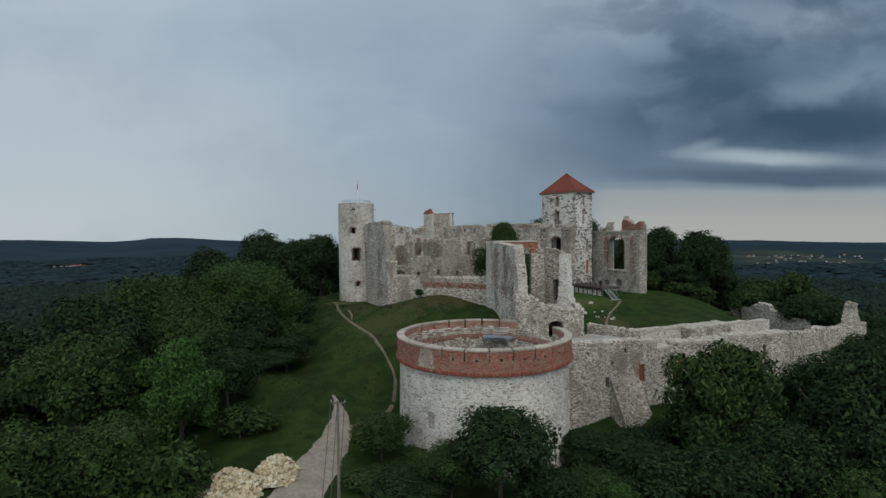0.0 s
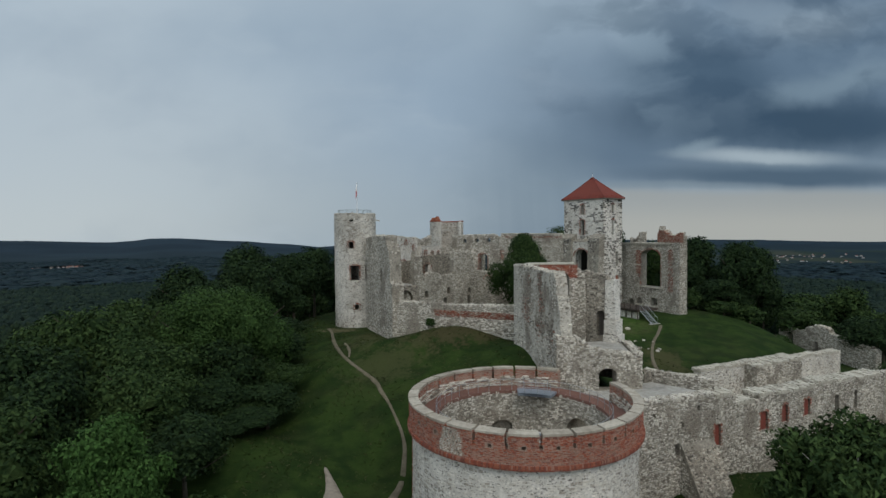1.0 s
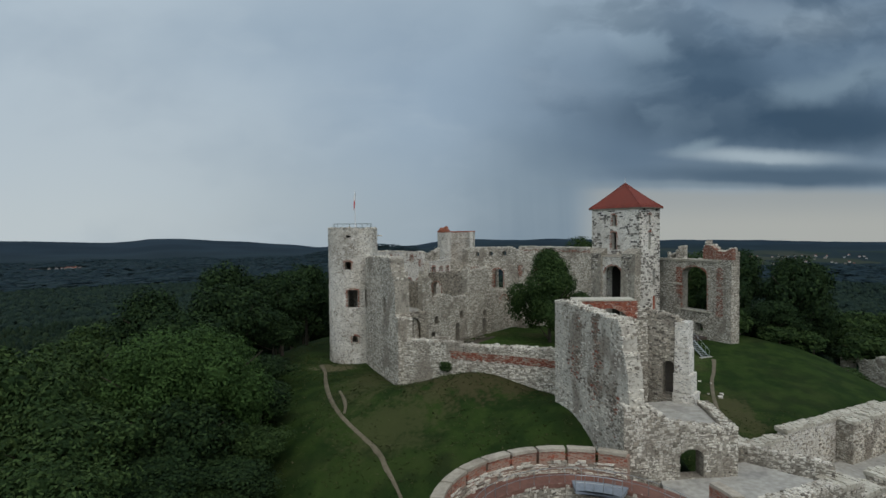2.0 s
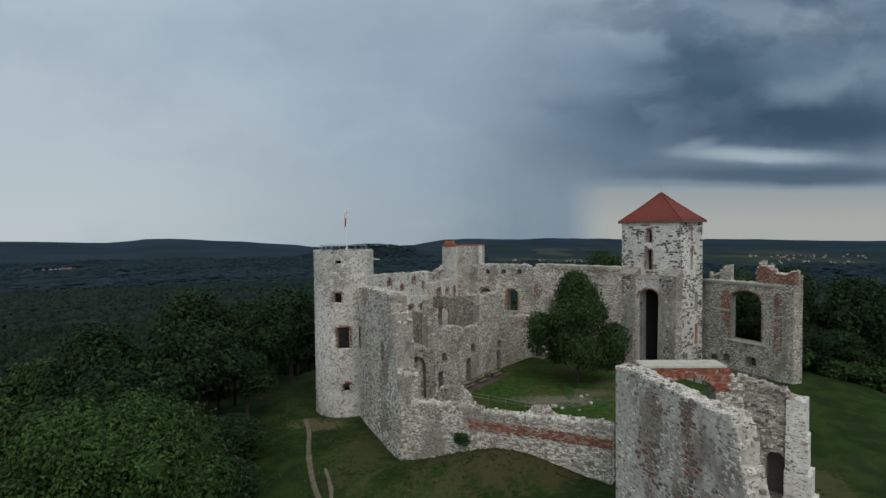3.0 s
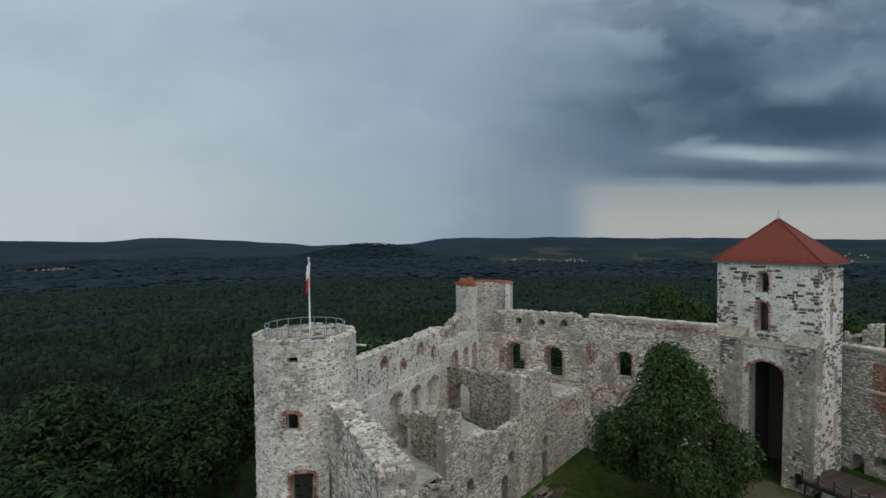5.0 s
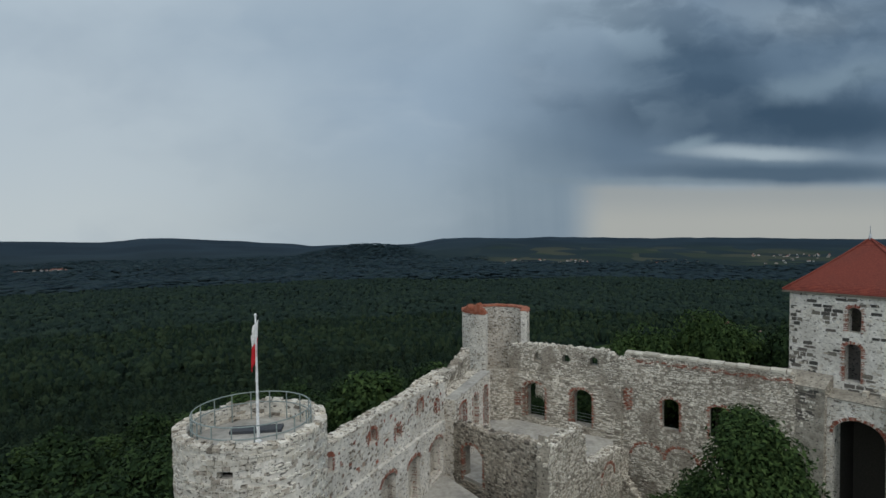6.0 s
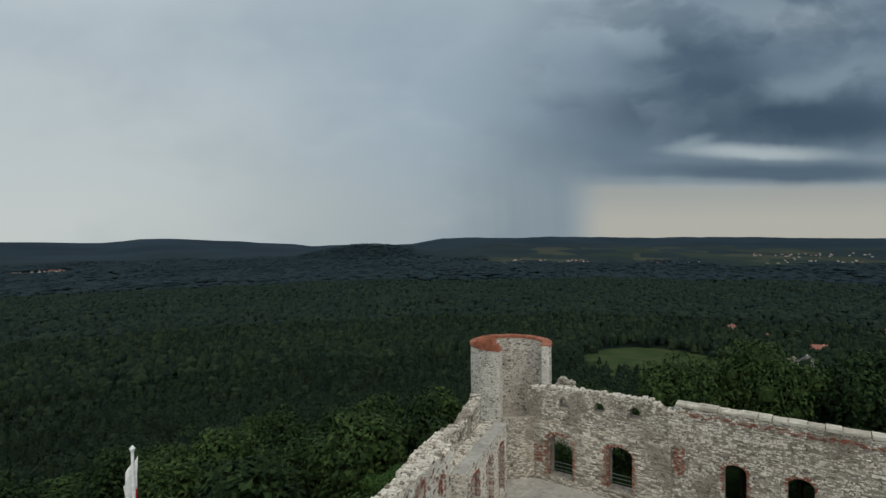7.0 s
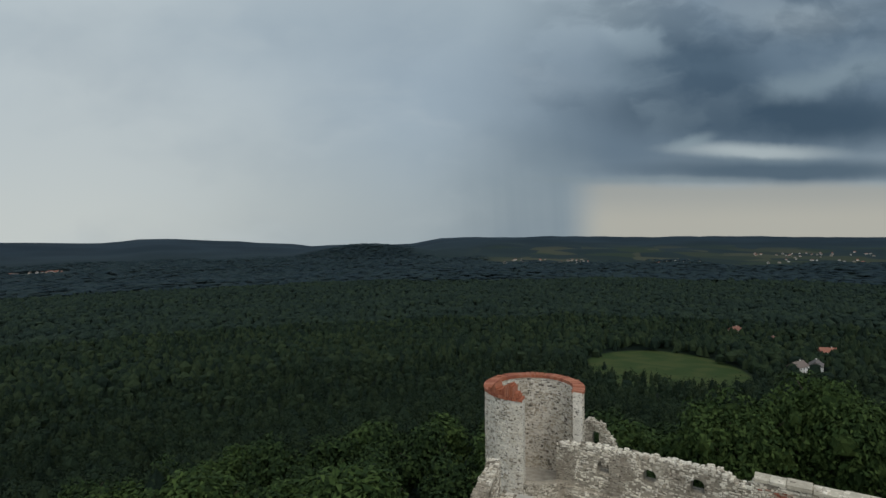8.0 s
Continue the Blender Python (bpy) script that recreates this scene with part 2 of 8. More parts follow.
OLDBRICK = material("weathered_old_brick", [(0.27, 0.085, 0.052), (0.21, 0.07, 0.045), (0.33, 0.12, 0.08), (0.34, 0.20, 0.15), (0.24, 0.08, 0.05), (0.38, 0.28, 0.22)], stain=0.4, stain_col=(0.14, 0.09, 0.07))
BRICK = material("red_brick", [(0.31, 0.085, 0.048), (0.25, 0.072, 0.045), (0.36, 0.12, 0.07), (0.21, 0.075, 0.055), (0.33, 0.10, 0.058), (0.37, 0.19, 0.14)], stain=0.3, stain_col=(0.16, 0.08, 0.06))
BRICKBED = material("brick_bed_mortar", [(0.30, 0.20, 0.15), (0.38, 0.27, 0.21)], random=False, stain=0.4, stain_col=(0.16, 0.10, 0.08))
TILE = material("red_clay_tile", [(0.20, 0.042, 0.027), (0.17, 0.036, 0.025), (0.235, 0.052, 0.033), (0.185, 0.04, 0.026)], rough=0.7, stain=0.35, stain_col=(0.13, 0.045, 0.035))
CLAY = material("terracotta_capping", [(0.34, 0.115, 0.065), (0.28, 0.09, 0.055), (0.38, 0.15, 0.095)], stain=0.3, stain_col=(0.22, 0.09, 0.06))
GALLERY = material("brick_walkway", [(0.17, 0.085, 0.065), (0.22, 0.11, 0.085)], random=False, stain=0.4, stain_col=(0.10, 0.07, 0.06), grain=3.0, bump=0.2)
STEEL = material("galvanised_steel", [(0.42, 0.44, 0.46), (0.50, 0.52, 0.54)], random=False, rough=0.45, metal=0.85, stain=0.2, stain_col=(0.25, 0.26, 0.27), bump=0.05)
PAINTED = material("green_grey_rail_paint", [(0.20, 0.24, 0.23), (0.25, 0.29, 0.28)], random=False, rough=0.5, stain=0.2, bump=0.05)
BLUEDECK = material("blue_grey_deck_plate", [(0.20, 0.23, 0.27), (0.26, 0.29, 0.33)], random=False, rough=0.5, stain=0.2, bump=0.05)
WOOD = material("dark_stained_wood", [(0.045, 0.032, 0.025), (0.065, 0.047, 0.036), (0.035, 0.026, 0.021)], rough=0.7, stain=0.2, grain=6.0)
GREYWOOD = material("grey_weathered_wood", [(0.20, 0.17, 0.14), (0.15, 0.125, 0.10), (0.25, 0.215, 0.18)], stain=0.3)
BARK = material("tree_bark", [(0.055, 0.045, 0.034), (0.085, 0.07, 0.054)], random=False, stain=0.4, grain=7.0)
BIRCH = material("pale_birch_bark", [(0.45, 0.42, 0.38), (0.55, 0.52, 0.48)], random=False, stain=0.6, stain_scale=3.0, grain=7.0)
LEAF_MID = material("mid_green_leaf", [(0.024, 0.046, 0.014), (0.037, 0.064, 0.019), (0.018, 0.036, 0.012), (0.052, 0.084, 0.026)], stain=0.35, stain_scale=0.25, stain_col=(0.018, 0.034, 0.014), rough=0.8, bump=0, specular=0.08)
LEAF_DARK = material("dark_green_leaf", [(0.015, 0.031, 0.012), (0.023, 0.043, 0.015), (0.011, 0.023, 0.010), (0.033, 0.057, 0.020)], stain=0.35, stain_scale=0.25, stain_col=(0.012, 0.022, 0.010), rough=0.8, bump=0, specular=0.08)
LEAF_LIGHT = material("fresh_green_leaf", [(0.036, 0.080, 0.019), (0.048, 0.102, 0.025), (0.029, 0.064, 0.016), (0.060, 0.118, 0.032)], stain=0.3, stain_scale=0.3, stain_col=(0.030, 0.060, 0.018), rough=0.8, bump=0, specular=0.08)
LEAF_FRESH = material("sunny_green_leaf", [(0.030, 0.060, 0.016), (0.042, 0.080, 0.021), (0.022, 0.046, 0.013), (0.054, 0.098, 0.027)], stain=0.3, stain_scale=0.3, stain_col=(0.022, 0.046, 0.015), rough=0.8, bump=0, specular=0.08)
GRASS = material("rough_grass", [(0.020, 0.042, 0.009), (0.036, 0.068, 0.014), (0.066, 0.098, 0.024)], random=False, stain=0.6, stain_scale=0.16, stain_col=(0.080, 0.070, 0.034), grain=3.4, bump=0.6, specular=0.08)
TUFT = material("grass_tuft", [(0.032, 0.050, 0.014), (0.048, 0.062, 0.020), (0.078, 0.078, 0.036), (0.026, 0.044, 0.011), (0.038, 0.057, 0.016)], stain=0.4, stain_scale=0.12, stain_col=(0.10, 0.092, 0.045), bump=0, specular=0.08)
WOODS = material("mixed_woodland_canopy", [(0.013, 0.024, 0.015), (0.018, 0.031, 0.017), (0.010, 0.019, 0.014), (0.025, 0.039, 0.020), (0.015, 0.027, 0.017), (0.021, 0.033, 0.017)], stain=0.6, stain_scale=0.010, stain_col=(0.011, 0.020, 0.015), grain=1.6, bump=0.3, specular=0.05)
# air haze mixed into the base colour of the two farther canopies
MIDWOODS_HAZE = material("haze_tinted_middle_canopy", [(0.016, 0.028, 0.022), (0.019, 0.032, 0.024), (0.014, 0.025, 0.021), (0.022, 0.036, 0.024)], stain=0.6, stain_scale=0.008, stain_col=(0.013, 0.024, 0.022), grain=0.8, bump=0.3, specular=0.05)
FARWOODS_HAZE = material("haze_tinted_far_canopy", [(0.018, 0.032, 0.040), (0.020, 0.035, 0.041), (0.017, 0.031, 0.040), (0.021, 0.036, 0.040)], stain=0.5, stain_scale=0.006, stain_col=(0.015, 0.028, 0.038), grain=0.5, bump=0.2, specular=0.05)
EARTH = material("trodden_earth", [(0.105, 0.088, 0.058), (0.18, 0.15, 0.105)], random=False, stain=0.5, stain_scale=0.4, stain_col=(0.12, 0.11, 0.06), grain=2.5, bump=0.3)
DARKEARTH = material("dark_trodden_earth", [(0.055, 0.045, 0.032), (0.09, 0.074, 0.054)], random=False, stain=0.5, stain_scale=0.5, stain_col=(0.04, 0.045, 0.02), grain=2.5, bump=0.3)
GRAVEL = material("pale_gravel", [(0.22, 0.185, 0.145), (0.31, 0.265, 0.215)], random=False, stain=0.4, stain_scale=0.3, stain_col=(0.20, 0.18, 0.14), grain=2.5, bump=0.3)
YELLOWSTONE = material("quarried_yellow_limestone", [(0.56, 0.47, 0.31), (0.64, 0.56, 0.40), (0.46, 0.37, 0.24), (0.60, 0.54, 0.42), (0.52, 0.42, 0.26)], stain=0.2, stain_col=(0.25, 0.20, 0.12))
WHITE = material("white_enamel", [(0.72, 0.72, 0.72), (0.80, 0.80, 0.80)], random=False, rough=0.5, stain=0.1, bump=0)
RED = material("red_cloth", [(0.50, 0.012, 0.02), (0.58, 0.02, 0.03)], random=False, rough=0.9, stain=0.1, bump=0)
CLOTH = material("white_cloth", [(0.72, 0.72, 0.70), (0.80, 0.80, 0.78)], random=False, rough=0.9, stain=0.1, bump=0)
HATCH = material("dark_grey_hatch", [(0.040, 0.045, 0.055), (0.055, 0.06, 0.07)], random=False, rough=0.6, stain=0.2, bump=0.1)
HOUSEWALL = material("rendered_house_wall", [(0.52, 0.50, 0.47), (0.60, 0.59, 0.57), (0.36, 0.32, 0.27)], stain=0.1, bump=0)
HOUSEROOF = material("house_roof_tile", [(0.20, 0.09, 0.07), (0.12, 0.11, 0.11), (0.26, 0.11, 0.08), (0.16, 0.13, 0.12)], stain=0.1, bump=0)
PANE = material("dark_window_pane", [(0.03, 0.035, 0.04), (0.04, 0.045, 0.05)], random=False, rough=0.15, stain=0.0, bump=0, specular=0.6)
IRON = material("red_oxide_iron", [(0.20, 0.055, 0.04), (0.26, 0.07, 0.05)], random=False, rough=0.6, stain=0.3, bump=0.1)


# ---- builders ----
ORIGIN = {}


def build(name, V, F):
    V = np.asarray(V, dtype=np.float32).reshape(-1, 3)
    F = [np.asarray(f, dtype=np.int32) for f in F if len(f)]
    me = bpy.data.meshes.new(name)
    me.vertices.add(len(V))
    me.vertices.foreach_set("co", V.ravel())
    me.loops.add(sum(f.size for f in F))
    me.loops.foreach_set("vertex_index", np.concatenate([f.ravel() for f in F]))
    sizes = np.concatenate([np.full(len(f), f.shape[1], dtype=np.int32) for f in F])
    me.polygons.add(len(sizes))
    me.polygons.foreach_set("loop_start", np.concatenate([[0], np.cumsum(sizes)[:-1]]).astype(np.int32))
    me.polygons.foreach_set("use_smooth", np.zeros(len(sizes), dtype=bool))
    me.update(calc_edges=True)
    me.validate()
    return me


def thing(name, at, label, category, group="", kind=""):
    ob = new(name)
    ob.location = at
    ob.empty_display_size = 0.3
    ORIGIN[ob.name] = np.array(at, dtype=float)
    return tagged(ob, label, category, group, kind)


def part(name, geometry, mat, parent, label="", kind="", smooth=False, worldly=True):
    """One mesh object under a thing or a part; geometry is (vertices, faces) in world metres."""
    V, F = geometry
    base = ORIGIN.get(parent.name, np.zeros(3)) if parent else np.zeros(3)
    me = build(name, np.asarray(V) - (base if worldly else 0), F)
    me.materials.append(mat)
    if smooth:
        me.polygons.foreach_set("use_smooth", np.ones(len(me.polygons), dtype=bool))
    ob = new(name, me)
    ob.parent = parent
    ORIGIN[ob.name] = base
    return tagged(ob, label, "", "", kind)


def structure(name, geometry, mat, at, label, category="wall", smooth=False):
    V, F = geometry
    me = build(name, np.asarray(V) - np.array(at), F)
    me.materials.append(mat)
    if smooth:
        me.polygons.foreach_set("use_smooth", np.ones(len(me.polygons), dtype=bool))
    ob = new(name, me)
    ob.location = at
    ORIGIN[ob.name] = np.array(at, dtype=float)
    return tagged(ob, label, category, "", "structure")


def joined(*pieces):
    Vs, Fs, n = [], {}, 0
    for V, F in pieces:
        V = np.asarray(V).reshape(-1, 3)
        for f in F:
            f = np.asarray(f)
            if len(f):
                Fs.setdefault(f.shape[1], []).append(f + n)
        Vs.append(V)
        n += len(V)
    return np.concatenate(Vs), [np.concatenate(v) for v in Fs.values()]


def flat(p, q, out=1.0):
    """Face plane from plan point p to q; d runs out of the face, to the right of the way from p to q."""
    p, q = np.array(p, float), np.array(q, float)
    length = float(np.hypot(*(q - p)))
    u = (q - p) / length
    n = np.array([u[1], -u[0]]) * out

    def place(s, z, d):
        s, z, d = np.broadcast_arrays(np.asarray(s, float), np.asarray(z, float), np.asarray(d, float))
        return np.stack([p[0] + u[0] * s + n[0] * d, p[1] + u[1] * s + n[1] * d, z], -1)

    return place, length


def curved(c, radius, a0, turn=1.0, out=1.0, batter=0.0, zref=0.0):
    """Cylinder face; s runs from angle a0 (degrees), d away from the axis (out=1) or to it (out=-1)."""
    def place(s, z, d):
        s, z, d = np.broadcast_arrays(np.asarray(s, float), np.asarray(z, float), np.asarray(d, float))
        a = math.radians(a0) + turn * s / radius
        r = radius + out * d + batter * np.maximum(0, zref - z)
        return np.stack([c[0] + r * np.cos(a), c[1] + r * np.sin(a), z], -1)

    return place


BOX = np.array([[0, 1, 2, 3], [7, 6, 5, 4], [0, 4, 5, 1], [1, 5, 6, 2], [2, 6, 7, 3], [3, 7, 4, 0]])


def boxes(place, s0, s1, z0, z1, d0, d1, inset=0.0, jit=0.0, rs=None):
    s0, s1, z0, z1, d0, d1 = [np.atleast_1d(a) for a in np.broadcast_arrays(*[np.asarray(a, float) for a in (s0, s1, z0, z1, d0, d1)])]
    n = len(s0)
    S = np.stack([s0, s1, s1, s0, s0 + inset, s1 - inset, s1 - inset, s0 + inset], 1)
    Z = np.stack([z0, z0, z1, z1, z0 + inset, z0 + inset, z1 - inset, z1 - inset], 1)
    D = np.stack([d0, d0, d0, d0, d1, d1, d1, d1], 1)
    if jit and rs is not None:
        w, h = (s1 - s0)[:, None], (z1 - z0)[:, None]
        S = S + rs.uniform(-jit, jit, S.shape) * np.minimum(w, 0.5)
        Z = Z + rs.uniform(-jit, jit, Z.shape) * np.minimum(h, 0.5)
        D[:, 4:] += rs.uniform(-jit, jit, (n, 4)) * 0.12
    V = place(S, Z, D).reshape(-1, 3)
    return V, [((BOX if n < 200 else BOX[1:])[None] + 8 * np.arange(n)[:, None, None]).reshape(-1, 4)]


def slab(x0, x1, y0, y1, z0, z1):
    V = [(x, y, z) for z in (z0, z1) for x, y in ((x0, y0), (x1, y0), (x1, y1), (x0, y1))]
    return np.array(V, float), [np.array([[3, 2, 1, 0], [4, 5, 6, 7], [0, 1, 5, 4], [1, 2, 6, 5], [2, 3, 7, 6], [3, 0, 4, 7]])]


def prism(points, z0, z1):
    """An upright block over a plan outline (counter-clockwise)."""
    n = len(points)
    V = [(x, y, z0) for x, y in points] + [(x, y, z1) for x, y in points]
    bm = [[k, (k + 1) % n, n + (k + 1) % n, n + k] for k in range(n)]
    fan = [[n, n + k, n + k + 1] for k in range(1, n - 1)] + [[0, k + 1, k] for k in range(1, n - 1)]
    return np.array(V, float), [np.array(bm), np.array(fan)]


def tube(points, radii, sides=8):
    pts = [Vector(p) for p in points]
    if not hasattr(radii, "__len__"):
        radii = [radii] * len(pts)
    V, F = [], []
    for k, p in enumerate(pts):
        way = (pts[min(k + 1, len(pts) - 1)] - pts[max(k - 1, 0)]).normalized()
        side = way.cross(Vector((0, 0, 1)) if abs(way.z) < 0.95 else Vector((1, 0, 0))).normalized()
        up = side.cross(way)
        for j in range(sides):
            a = 2 * math.pi * j / sides
            V.append(p + (side * math.cos(a) + up * math.sin(a)) * radii[k])
    for k in range(len(pts) - 1):
        for j in range(sides):
            a, b = k * sides + j, k * sides + (j + 1) % sides
            F.append([a, b, b + sides, a + sides])
    n = len(V)
    V += [pts[0], pts[-1]]
    caps = [[n, (j + 1) % sides, j] for j in range(sides)] + [[n + 1, n - sides + j, n - sides + (j + 1) % sides] for j in range(sides)]
    return np.array([tuple(v) for v in V]), [np.array(F), np.array(caps)]


def hole_outline(o):
    s0, s1, z0, z1, rise = o
    if rise <= 0:
        return [(s0, z0), (s1, z0), (s1, z1), (s0, z1)]
    mid, half, zc = (s0 + s1) / 2, (s1 - s0) / 2, z1 - rise
    k = 10
    return [(s0, z0), (s1, z0)] + [(mid + half * math.cos(math.pi * j / k), zc + rise * math.sin(math.pi * j / k)) for j in range(k + 1)]


def in_hole(s, z, o, grow=0.0):
    s0, s1, z0, z1, rise = o
    mid, half = (s0 + s1) / 2, (s1 - s0) / 2 + grow
    zc = z1 - rise
    box = (np.abs(s - mid) < half) & (z > z0 - grow) & (z < zc + (grow if rise <= 0 else 0))
    if rise <= 0:
        return box
    return box | ((z >= zc) & (((s - mid) / half) ** 2 + ((z - zc) / (rise + grow)) ** 2 < 1))


def ragged(profile, length, rs, jag, step=0.45):
    """The broken top of a wall: heights along it, stepping from stone to stone."""
    ps, pz = [a for a, _ in profile], [b for _, b in profile]
    at, s = [0.0], 0.0
    while s < length:
        s = min(length, s + step * rs.uniform(0.6, 1.5))
        at.append(s)
    S, Z = [], []
    for a, b in zip(at[:-1], at[1:]):
        h = np.interp((a + b) / 2, ps, pz) + rs.uniform(-jag, jag)
        lo, hi = np.interp(a, ps, pz), np.interp(b, ps, pz)
        S += [a + 0.01, b - 0.01]
        Z += [h + (lo - hi) / 2 * 0.7, h - (lo - hi) / 2 * 0.7]
    S[0], S[-1] = 0.0, length
    return np.array(S), np.array(Z)


def core(place, length, S, Z, z0, thick, holes, step=3.0):
    """The body of a wall with its openings cut through."""
    from mathutils.geometry import delaunay_2d_cdt
    zmin = z0 if np.isscalar(z0) else min(z0)
    if step < 3.0:
        more = np.union1d(S, np.arange(0, length, step))
        Z = np.interp(more, S, Z)
        S = more
    pts, edges = [], []

    def loop(poly):
        n = len(pts)
        pts.extend(Vector((float(a), float(b))) for a, b in poly)
        edges.extend((n + k, n + (k + 1) % len(poly)) for k in range(len(poly)))

    bottom = [(s, zmin) for s in np.linspace(0, length, max(2, int(length / step) + 1))]
    loop(bottom + list(zip(S[::-1], Z[::-1])))
    for o in holes:
        loop(hole_outline(o))
    top = Z.max()
    for s in np.arange(step / 2, length, step):
        for z in np.arange(zmin + 1.0, top, 3.0):
            if z < np.interp(s, S, Z) - 0.3 and not any(in_hole(s, z, o, 0.15) for o in holes):
                pts.append(Vector((float(s), float(z))))
    out = delaunay_2d_cdt(pts, edges, [], 0, 1e-4)
    P = np.array([tuple(v) for v in out[0]])
    T = np.array([list(f) for f in out[2] if len(f) == 3])
    c = P[T].mean(1)
    ok = (c[:, 1] < np.interp(c[:, 0], S, Z)) & (c[:, 1] > zmin)
    for o in holes:
        ok &= ~in_hole(c[:, 0], c[:, 1], o)
    T = T[ok]
    n = len(P)
    V = np.concatenate([place(P[:, 0], P[:, 1], 0.0), place(P[:, 0], P[:, 1], -thick)])
    E = np.concatenate([T[:, [0, 1]], T[:, [1, 2]], T[:, [2, 0]]])
    key = {}
    for a, b in E.tolist():
        key[(a, b)] = key.get((a, b), 0) + 1
    rim = np.array([[a, b, b + n, a + n] for (a, b) in key if (b, a) not in key])
    return V, [T, T[:, ::-1] + n, rim]


STONE_SHAPES = []


def stone_shapes():
    rs = np.random.RandomState(5)
    for k in range(6):
        V, F = boxes(lambda s, z, d: np.stack(np.broadcast_arrays(s, d, z), -1), -0.5, 0.5, -0.5, 0.5, -0.5, 0.5, 0.06, 0.08, rs)
        STONE_SHAPES.append((V, F))


stone_shapes()
SHAPE_MESH = {}


def piece(name, k, mat, parent, m):
    """A stone or brick of its own, on shared mesh data."""
    tag = (k, mat.name)
    if tag not in SHAPE_MESH:
        SHAPE_MESH[tag] = build(name, *STONE_SHAPES[k])
        SHAPE_MESH[tag].materials.append(mat)
    ob = new(name, SHAPE_MESH[tag])
    ob.parent = parent
    ob.matrix_local = m
    return ob


def masonry(owner, place, length, S, Z, z0, holes, rs, mat, course=(0.12, 0.25), wide=(0.15, 0.44), proud=(0.0, 0.07), gap=0.030, drop=0.20,
            keep=None, name="stonework", single=None, most=220, label=""):
    """Facing stones in rough courses over a wall face, each a block of its own; those in the window `single` are objects."""
    rows = []
    z = (z0 if np.isscalar(z0) else min(z0)) + 0.02
    top = Z.max()
    while z < top:
        h = rs.uniform(*course)
        n = int(length / wide[0]) + 2
        w = rs.uniform(wide[0], wide[1], n)
        e = np.cumsum(w) - rs.uniform(0, wide[1])
        a, b = np.clip(e - w, 0, length), np.clip(e, 0, length)
        ok = b - a > 0.1
        rows.append(np.stack([a[ok] + gap / 2, b[ok] - gap / 2, np.full(ok.sum(), z + gap / 2) + rs.uniform(-0.02, 0.02, ok.sum()), np.full(ok.sum(), z + h - gap / 2) + rs.uniform(-0.03, 0.03, ok.sum())], 1))
        z += h
    R = np.concatenate(rows)
    sc, zc = (R[:, 0] + R[:, 1]) / 2, (R[:, 2] + R[:, 3]) / 2
    ok = (R[:, 3] < np.interp(sc, S, Z) + 0.10) & (rs.uniform(0, 1, len(R)) > drop)
    for o in holes:
        ok &= ~(in_hole(sc, zc, o, 0.05) | in_hole(R[:, 0] + 0.05, zc, o) | in_hole(R[:, 1] - 0.05, zc, o))
    if keep is not None:
        ok &= keep(sc, zc, rs)
    R, sc, zc = R[ok], sc[ok], zc[ok]
    d1 = rs.uniform(proud[0], proud[1], len(R))
    own = np.zeros(len(R), bool)
    if single is not None:
        own = (sc > single[0]) & (sc < single[1]) & (zc > single[2]) & (zc < single[3])
        own[np.flatnonzero(own)[most:]] = False
        base = ORIGIN[owner.name]
        for i in np.flatnonzero(own):
            mid = place(sc[i], zc[i], d1[i] / 2 - 0.03)
            u = place(sc[i] + 0.05, zc[i], 0) - place(sc[i] - 0.05, zc[i], 0)
            u /= np.linalg.norm(u)
            nn = place(sc[i], zc[i], 0.1) - place(sc[i], zc[i], 0.0)
            nn /= np.linalg.norm(nn)
            w, h, d = R[i, 1] - R[i, 0], R[i, 3] - R[i, 2], d1[i] + 0.06
            lean = rs.uniform(-0.03, 0.03)
            m = Matrix(((u[0] * w, nn[0] * d, 0, mid[0] - base[0]), (u[1] * w, nn[1] * d, 0, mid[1] - base[1]), (lean * w, 0, h, mid[2] - base[2]), (0, 0, 0, 1)))
            piece("brick" if mat is BRICK else "stone", int(rs.randint(6)), mat, owner, m)
    R, d1 = R[~own], d1[~own]
    if mat is not BRICK:
        R[:, 2:] += rs.uniform(-0.05, 0.05, (len(R), 1))
        R[:, 3] += rs.uniform(-0.06, 0.05, len(R))
    geo = boxes(place, R[:, 0], R[:, 1], R[:, 2], R[:, 3], -0.04, d1, 0.018, 0.03 if mat is BRICK else 0.13, rs)
    part(name, geo, mat, owner, label, "stuff")


def capping(owner, place, S, Z, thick, length, rs, mat, holes=(), size=0.38, name="capping_rubble"):
    """Loose rubble bedded along the broken top of a wall."""
    s = np.arange(0.05, length - 0.2, size * 0.8)
    d = np.arange(-thick + 0.05, 0.02, size * 0.75)
    s, d = [a.ravel() for a in np.meshgrid(s, d)]
    s = s + rs.uniform(-0.12, 0.12, len(s))
    w = rs.uniform(0.5, 1.0, len(s)) * size
    z = np.interp(s + w / 2, S, Z)
    h = rs.uniform(0.02, 0.15, len(s))
    geo = boxes(place, s, s + w, z - 0.15, z + h, d, np.minimum(d + rs.uniform(0.5, 0.9, len(s)) * size, 0.06), 0.02, 0.12, rs)
    part(name, geo, mat, owner, "", "stuff")


